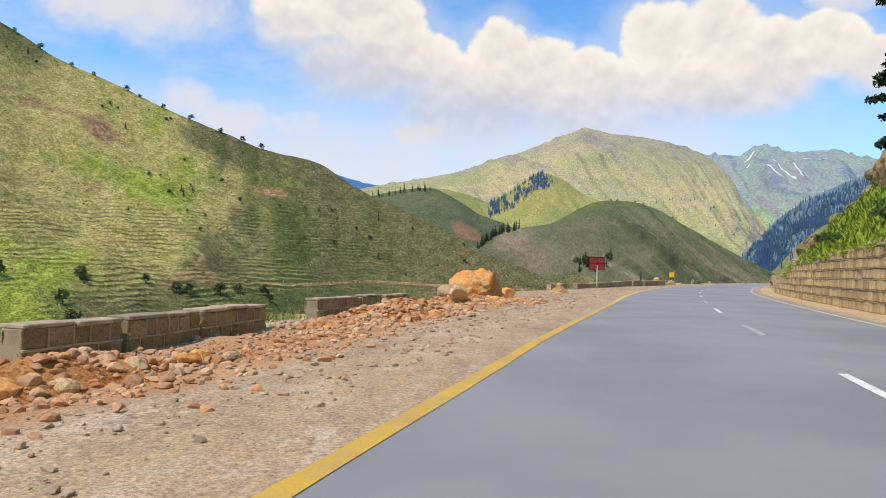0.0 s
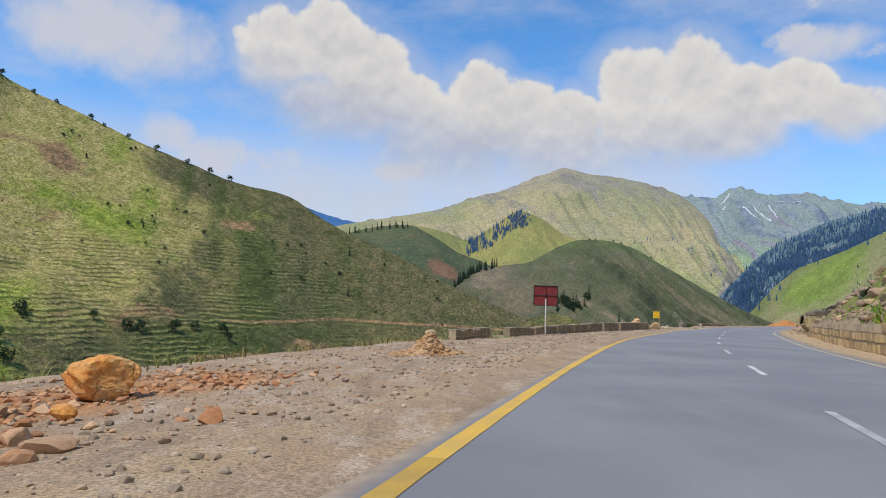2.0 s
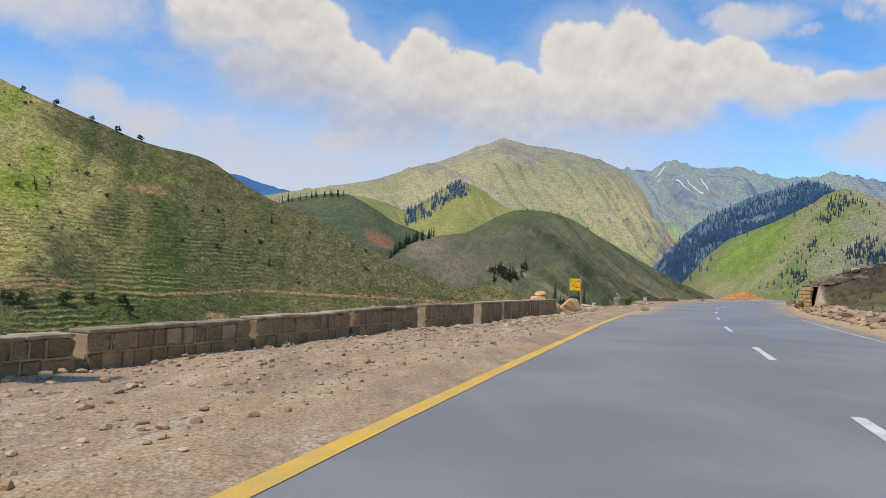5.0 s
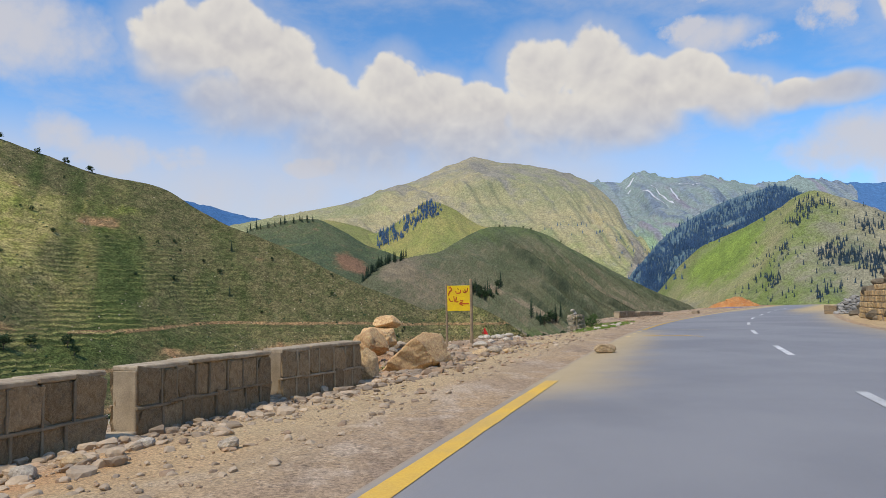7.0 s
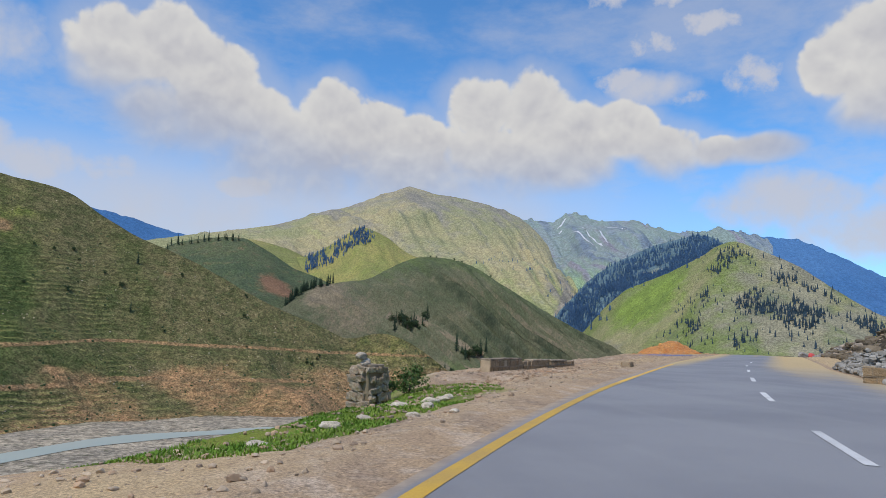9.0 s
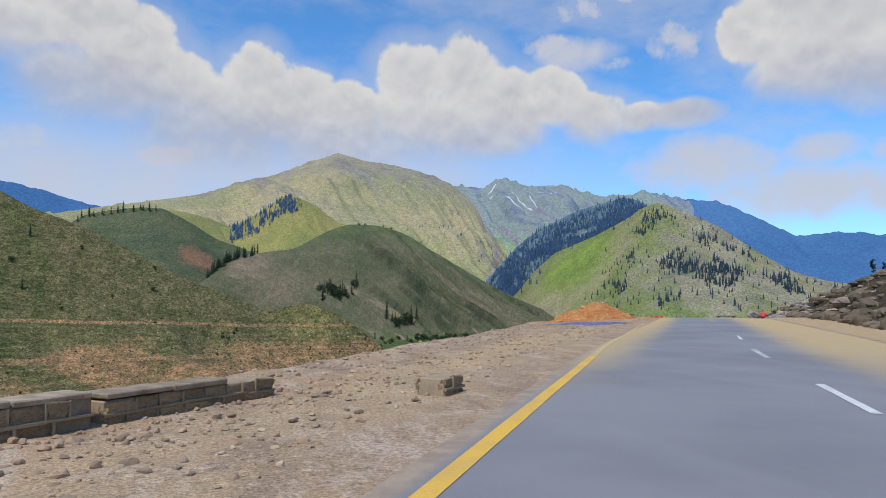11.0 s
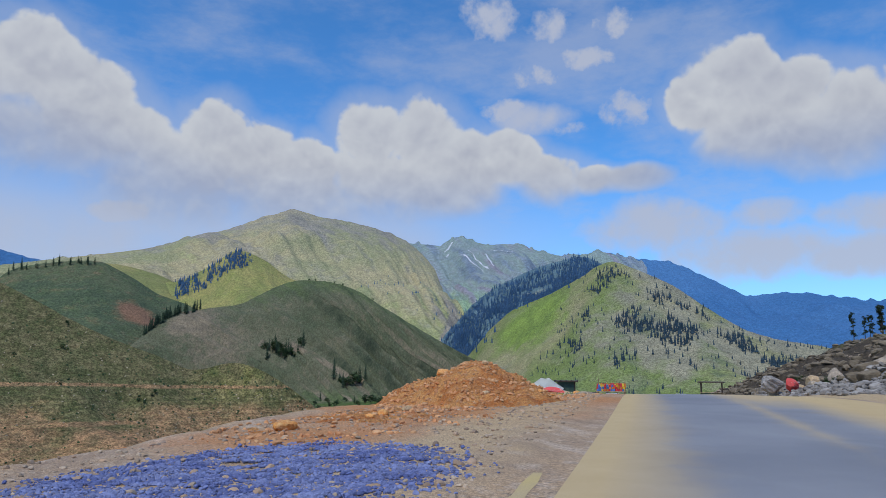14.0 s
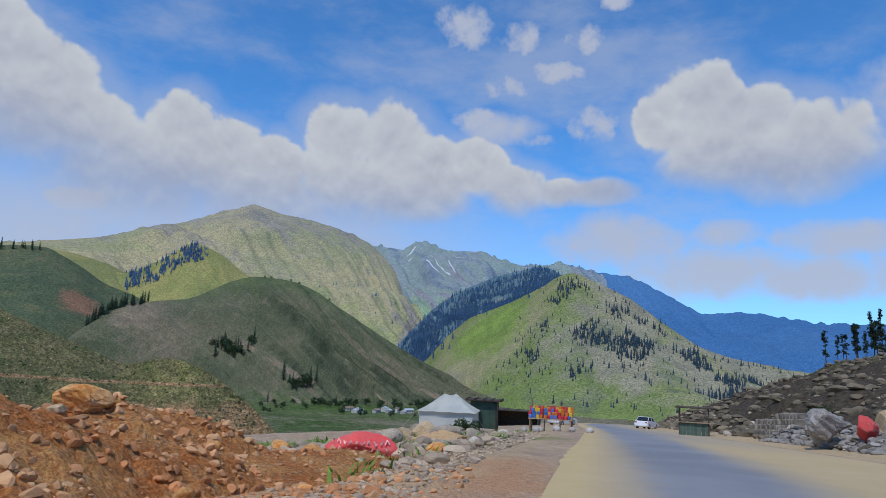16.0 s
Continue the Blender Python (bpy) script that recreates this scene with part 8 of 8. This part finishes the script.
def tent(x, y, z, turn):
    t = tagged(new("tent"), "off-white canvas tent with a steep pointed roof", "tent")
    t.matrix_world = pose(x, y, z, 0, 0, turn)
    w, d, e, h = 1.55, 1.5, 0.95, 1.85
    for name, a, b in (("wall", (-w, -d), (w, -d)), ("wall", (w, -d), (w, d)), ("wall", (w, d), (-w, d)), ("wall", (-w, d), (-w, -d))):
        bm = bmesh.new()
        n = 9
        rows = []
        dx, dy = b[0] - a[0], b[1] - a[1]
        L = math.hypot(dx, dy)
        for i in range(n):
            q = i / (n - 1)
            sag = 0.03 * math.sin(q * 9)
            px, py = a[0] + dx * q + dy / L * sag, a[1] + dy * q - dx / L * sag
            rows.append((bm.verts.new((px, py, -0.1)), bm.verts.new((px * 0.98, py * 0.98, e))))
        for i in range(n - 1):
            bm.faces.new((rows[i][0], rows[i + 1][0], rows[i + 1][1], rows[i][1]))
        part(name, bm, M["canvas"], t)
    bm = bmesh.new()
    n = 8
    tops = [bm.verts.new((-0.35 + 0.7 * i / (n - 1), 0, h - 0.08 * math.sin(math.pi * i / (n - 1)))) for i in range(n)]
    for sy in (-1, 1):
        mid = [bm.verts.new((-0.9 + 1.8 * i / (n - 1), sy * d * 0.5, e + (h - e) * 0.42)) for i in range(n)]
        eav = [bm.verts.new((-w * 1.08 + 2 * w * 1.08 * i / (n - 1), sy * d * 1.1, e - 0.06 - 0.03 * (i % 2))) for i in range(n)]
        for i in range(n - 1):
            bm.faces.new((tops[i], tops[i + 1], mid[i + 1], mid[i]))
            bm.faces.new((mid[i], mid[i + 1], eav[i + 1], eav[i]))
        for i, sx in ((0, -1), (n - 1, 1)):
            g = bm.verts.new((sx * w * 1.08, 0, e - 0.05))
            bm.faces.new((tops[i], mid[i], g))
            bm.faces.new((mid[i], eav[i], g))
    bmesh.ops.solidify(bm, geom=bm.faces[:], thickness=0.012)
    part("roof", bm, M["canvas"], t)
    for px in (-0.34, 0.34):
        bm = bmesh.new()
        rod(bm, (px, 0, 0), (px, 0, h + 0.08), 0.03)
        part("pole", bm, M["old_wood"], t)
    for sx in (-1, 1):
        for sy in (-1, 1):
            bm = bmesh.new()
            rod(bm, (sx * w * 1.07, sy * d * 1.08, e - 0.05), (sx * w * 1.55, sy * d * 1.6, -0.1), 0.008, None, 5)
            part("guy_rope", bm, M["goods_pale"], t)
    return t


def hut(x, y, z, turn, wide, deep, tall, label, wall="green_sheet", roof="dark_wood", over=0.35, open_front=False):
    t = tagged(new("hut"), label, "hut")
    t.matrix_world = pose(x, y, z, 0, 0, turn)
    for sx in (-1, 1):
        for sy in (-1, 1):
            bm = bmesh.new()
            rod(bm, (sx * wide / 2, sy * deep / 2, -0.3), (sx * wide / 2, sy * deep / 2, tall), 0.06)
            part("post", bm, M["dark_wood"], t)
    sides = [("side_wall", 0, deep / 2, wide, 0.05), ("side_wall", -wide / 2, 0, 0.05, deep), ("side_wall", wide / 2, 0, 0.05, deep)]
    if not open_front:
        sides.append(("front_wall", 0, -deep / 2, wide, 0.05))
    for n, cx, cy, sx, sy in sides:
        bm = bmesh.new()
        box(bm, cx, cy, tall * 0.45, sx, sy, tall * 0.9 + 0.3, 0.01)
        part(n, bm, M[wall], t)
    bm = bmesh.new()
    box(bm, 0, 0, tall + 0.05, wide + 2 * over, deep + 2 * over, 0.10, 0.02)
    part("roof", bm, M[roof], t)
    for i in range(5):
        bm = bmesh.new()
        box(bm, -wide / 2 - over * 0.8 + (wide + 1.6 * over) * i / 4, 0, tall + 0.13, 0.09, deep + 2 * over + 0.1, 0.06, 0.01)
        part("roof_batten", bm, M["dark_wood"], t)
    return t


def booth(x, y, z, turn):
    """A small kiosk: a boarded counter, four posts and a flat roof."""
    t = tagged(new("booth"), "dark green wooden roadside booth with a flat roof on posts", "stall")
    t.matrix_world = pose(x, y, z, 0, 0, turn)
    for sx in (-1, 1):
        for sy in (-1, 1):
            bm = bmesh.new()
            box(bm, sx * 1.05, sy * 0.6, 1.0, 0.09, 0.09, 2.1, 0.008)
            part("post", bm, M["dark_wood"], t)
    for i in range(8):
        bm = bmesh.new()
        box(bm, -0.93 + 0.266 * i, -0.62, 0.48, 0.25, 0.03, 0.96, 0.006)
        part("board", bm, M["booth_green"], t)
    for sx in (-1, 1):
        bm = bmesh.new()
        box(bm, sx * 1.06, 0, 0.48, 0.03, 1.2, 0.96, 0.006)
        part("side_panel", bm, M["booth_green"], t)
    bm = bmesh.new()
    box(bm, 0, -0.6, 0.99, 2.3, 0.4, 0.05, 0.01)
    part("counter", bm, M["old_wood"], t)
    bm = bmesh.new()
    box(bm, 0, 0, 2.1, 2.7, 1.8, 0.12, 0.02)
    part("roof", bm, M["dark_wood"], t)
    return t


def goods_stall(x, y, z, turn):
    """A stall: trestle table, poles with a sagging sheet, stacked packets."""
    rng = np.random.RandomState(14)
    t = tagged(new("stall"), "roadside stall hung with red and yellow wrapped goods", "stall")
    t.matrix_world = pose(x, y, z, 0, 0, turn)
    for px in (-1.2, -0.4, 0.5, 1.2):
        bm = bmesh.new()
        rod(bm, (px, 0.35, -0.2), (px + 0.05 * rng.normal(), 0.35, 1.5 + 0.35 * rng.rand()), 0.035)
        part("pole", bm, M["old_wood"], t)
    bm = bmesh.new()
    box(bm, 0, 0, 0.72, 2.5, 0.9, 0.05, 0.01)
    part("tabletop", bm, M["old_wood"], t)
    for sx in (-1, 1):
        for sy in (-1, 1):
            bm = bmesh.new()
            box(bm, sx * 1.15, sy * 0.38, 0.33, 0.07, 0.07, 0.86, 0.006)
            part("table_leg", bm, M["old_wood"], t)
    bm = bmesh.new()
    rod(bm, (-1.3, 0.35, 1.42), (1.3, 0.35, 1.42), 0.03)
    part("cross_bar", bm, M["old_wood"], t)
    colours = ["goods_red", "goods_yellow", "goods_orange", "goods_red", "goods_blue"]
    for i in range(34):
        bm = bmesh.new()
        row = i // 12
        box(bm, -1.1 + 0.2 * (i % 12) + 0.03 * rng.normal(), -0.25 + 0.2 * row, 0.745 + 0.10 + 0.09 * row, 0.17, 0.16, 0.2 + 0.18 * row, 0.02, 0.2 * rng.normal())
        part("packet", bm, M[colours[rng.randint(5)]], t)
    for i in range(15):
        bm = bmesh.new()
        px = -1.2 + 2.4 * i / 14
        box(bm, px, 0.33, 1.42 - 0.16 - 0.1 * rng.rand(), 0.14, 0.05, 0.34 + 0.12 * rng.rand(), 0.015, 0.3 * rng.normal())
        part("hanging_bag", bm, M[colours[i % 4]], t)
    return t


def sack(x, y, z, w, seed, label, material="goods_pale"):
    v, f = stone_shape(seed, 3, 4, 0.8, 0.07)
    v = v * (w * 0.5, w * 0.4, w * 0.42)
    v[:, 2] = np.maximum(v[:, 2], -w * 0.3)
    v[:, 2] -= v[:, 2].min()
    ob = new("sack", mesh_from("sack", v, f.tolist(), M[material]))
    ob.matrix_world = pose(x, y, z - 0.01, 0, 0, seed * 37)
    return tagged(ob, label, "sack", "sacks before the stall")


def car(x, y, z, turn, label, lean=0.0):
    """A small saloon: shaped body, glasshouse, wheels with rims, lamps."""
    c = tagged(new("car"), label, "car")
    c.matrix_world = pose(x, y, z, lean, 0, turn)
    L, W = 4.2, 1.66
    side = [(-2.1, 0.35), (-2.08, 0.78), (-1.9, 0.92), (-1.35, 0.96), (1.0, 0.93), (1.85, 0.78), (2.08, 0.62), (2.1, 0.35), (1.95, 0.22), (-1.95, 0.22)]
    bm = bmesh.new()
    rings = []
    for wy, k in ((-W / 2, 0.94), (-W / 2 + 0.08, 1.0), (W / 2 - 0.08, 1.0), (W / 2, 0.94)):
        rings.append([bm.verts.new((wy, px * (0.985 if k < 1 else 1), 0.58 + (pz - 0.58) * k)) for px, pz in side])
    n = len(side)
    for a, b in zip(rings, rings[1:]):
        for i in range(n):
            bm.faces.new((a[i], a[(i + 1) % n], b[(i + 1) % n], b[i]))
    bm.faces.new(rings[0])
    bm.faces.new(rings[-1][::-1])
    bmesh.ops.recalc_face_normals(bm, faces=bm.faces)
    part("body", bm, M["car_white"], c)
    cab = [(-1.75, 0.93), (-1.15, 1.38), (0.15, 1.42), (0.95, 0.92)]
    bm = bmesh.new()
    a = [bm.verts.new((-W / 2 + 0.07 + (0.13 if pz > 1 else 0), px, pz)) for px, pz in cab]
    b = [bm.verts.new((W / 2 - 0.07 - (0.13 if pz > 1 else 0), px, pz)) for px, pz in cab]
    for i in range(3):
        bm.faces.new((a[i], a[i + 1], b[i + 1], b[i]))
    bm.faces.new(a)
    bm.faces.new(b[::-1])
    bmesh.ops.recalc_face_normals(bm, faces=bm.faces)
    part("glasshouse", bm, M["car_glass"], c, "dark window glass")
    bm = bmesh.new()
    box(bm, 0, -0.5, 1.425, W - 0.36, 1.36, 0.05, 0.02)
    part("roof", bm, M["car_white"], c)
    for sx in (-1, 1):
        for py0, pz0, py1, pz1 in ((-1.75, 0.93, -1.15, 1.40), (0.95, 0.92, 0.15, 1.43), (-0.35, 0.93, -0.35, 1.42)):
            bm = bmesh.new()
            rod(bm, (sx * (W / 2 - 0.06), py0, pz0), (sx * (W / 2 - 0.2), py1, pz1), 0.04, None, 6)
            part("pillar", bm, M["car_white"], c)
        for py in (-1.28, 1.28):
            bm = bmesh.new()
            rod(bm, (sx * (W / 2 - 0.19), py, 0.3), (sx * (W / 2 + 0.01), py, 0.3), 0.3, None, 20)
            wheel = part("wheel", bm, M["tyre"], c)
            bm = bmesh.new()
            rod(bm, (sx * (W / 2 - 0.02), py, 0.3), (sx * (W / 2 + 0.025), py, 0.3), 0.19, 0.17, 16)
            part("rim", bm, M["rim_grey"], wheel)
        bm = bmesh.new()
        box(bm, sx * 0.66, -2.07, 0.76, 0.28, 0.06, 0.16, 0.02)
        part("tail_lamp", bm, M["tail_red"], c)
        bm = bmesh.new()
        box(bm, sx * 0.62, 2.03, 0.62, 0.34, 0.08, 0.14, 0.02)
        part("headlight", bm, M["rim_grey"], c)
    for py in (-2.1, 2.1):
        bm = bmesh.new()
        box(bm, 0, py, 0.38, W - 0.06, 0.12, 0.22, 0.04)
        part("bumper", bm, M["car_white"], c)
    return c


M["booth_green"] = plain("faded green boards", (0.06, 0.10, 0.075), (0.09, 0.13, 0.10), 2.0, 30, 0.7, 0.2, 0.004)
M["goods_orange"] = plain("orange wrapped goods", (0.75, 0.22, 0.03), (0.65, 0.16, 0.03), 6.0, 30, 0.5, 0.1, 0.002)
M["goods_blue"] = plain("blue wrapped goods", (0.05, 0.12, 0.40), (0.08, 0.20, 0.45), 6.0, 30, 0.5, 0.1, 0.002)
M["rim_grey"] = plain("grey wheel metal", (0.35, 0.35, 0.36), (0.45, 0.45, 0.46), 6.0, 30, 0.35, 0.0, 0.001, metal=0.6)

tent(109.6, 206.4, -2.0, -35)
hut(112.4, 207.2, -2.0, -35, 1.5, 1.4, 1.45, "small dark green sheeted hut beside the tent")
goods_stall(114.6, 203.4, float(road_z(232)) - 0.25, -42)
for i, (dx, dy, w) in enumerate([(-1.5, -1.0, 0.5), (-1.1, -0.8, 0.4), (-0.4, -1.3, 0.5), (0.6, -1.2, 0.4), (1.5, -1.5, 0.45), (-1.9, -0.4, 0.4)]):
    x, y = 114.6 + dx * 0.75 - dy * 0.1, 203.4 + dy * 0.8 - dx * 0.5
    sack(x, y, height_at(x, y), w, 20 + i, "pale bulging sack set on the gravel")
hut(138.0, 243.0, float(road_z(285)) - 0.4, -40, 5.2, 3.0, 2.0, "long dark open-fronted roadside shelter", "dark_wood", "dark_wood", 0.3, True)
cx, cy = along(np.array([282]), np.array([-6.2]))[0]
car(cx, cy, float(road_z(282)) - 0.12, -70, "white saloon car parked before the dark shelter")
cx, cy = along(np.array([285]), np.array([4.2]))[0]
car(cx, cy, float(road_z(285)) - 0.03, -62, "white saloon car standing on the far bend", -3)
s0, o0 = road_of(132.3, 209.5)
booth(132.3, 209.5, height_at(132.3, 209.5), -48)
rng = np.random.RandomState(120)
for i in range(16):
    x, y = 133.0 + 3.2 * rng.normal(), 212.0 + 2.5 * rng.normal()
    s0, o0 = road_of(x, y)
    if o0 < 5.2:
        continue
    w = 0.4 + 0.6 * rng.rand()
    stone("rock", x, y, (w, w * 0.8, w * 0.6), M["white_rock"], 900 + i, "pale rock lying near the booth", i, 0.15, "rocks by the booth", 3)


def house(x, y, z, turn, w, d, h, roof, label):
    t = tagged(new("house"), label, "house", "houses on the valley floor")
    t.matrix_world = pose(x, y, z, 0, 0, turn)
    bm = bmesh.new()
    box(bm, 0, 0, h / 2 - 0.5, w, d, h + 1, 0.05)
    wall = part("wall", bm, M["house_wall"], t)
    bm = bmesh.new()
    a = [bm.verts.new(q) for q in ((-w / 2 - 0.4, -d / 2 - 0.5, h - 0.1), (w / 2 + 0.4, -d / 2 - 0.5, h - 0.1), (w / 2 + 0.4, 0, h + d * 0.28), (-w / 2 - 0.4, 0, h + d * 0.28), (w / 2 + 0.4, d / 2 + 0.5, h - 0.1), (-w / 2 - 0.4, d / 2 + 0.5, h - 0.1))]
    bm.faces.new((a[0], a[1], a[2], a[3]))
    bm.faces.new((a[3], a[2], a[4], a[5]))
    bm.faces.new((a[0], a[3], a[5]))
    bm.faces.new((a[1], a[4], a[2]))
    part("roof", bm, M[roof], t)
    for i in range(3):
        bm = bmesh.new()
        box(bm, -w * 0.3 + w * 0.3 * i, -d / 2 - 0.03, h * 0.5, 1.2, 0.12, 1.3, 0.02)
        part("window", bm, M["car_glass"], wall)


M["house_wall"] = plain("whitewashed wall", (0.55, 0.52, 0.47), (0.42, 0.38, 0.33), 0.5, 6, 0.9, 0.1, 0.01)
M["tin_roof"] = plain("pale tin roof", (0.62, 0.63, 0.66), (0.50, 0.51, 0.55), 0.4, 6, 0.45, 0.0, 0.01, metal=0.2)
M["rust_roof"] = plain("brown tin roof", (0.25, 0.15, 0.11), (0.32, 0.22, 0.17), 0.4, 6, 0.6, 0.0, 0.01)
rng = np.random.RandomState(130)
for i in range(14):
    b, d = math.radians(19.5 + 0.62 * i + 0.3 * rng.normal()), 905 + 70 * rng.rand()
    house(88 + d * math.sin(b), 172 + d * math.cos(b), -59.6, 60 * rng.rand(), 8 + 7 * rng.rand(), 6 + 2 * rng.rand(), 3.0 + 1.5 * rng.rand(), "tin_roof" if i % 3 else "rust_roof", "small whitewashed house with a tin roof")
for i in range(46):
    b, d = math.radians(8 + 20 * rng.rand()), 850 + 230 * rng.rand()
    tree(BRO[i % 3] if i % 4 else CON[i % 4], "valley_tree", 88 + d * math.sin(b), 172 + d * math.cos(b), -59.8, 0.7 + 0.6 * rng.rand(), "dark round tree on the valley floor", "trees on the valley floor", turn=i)
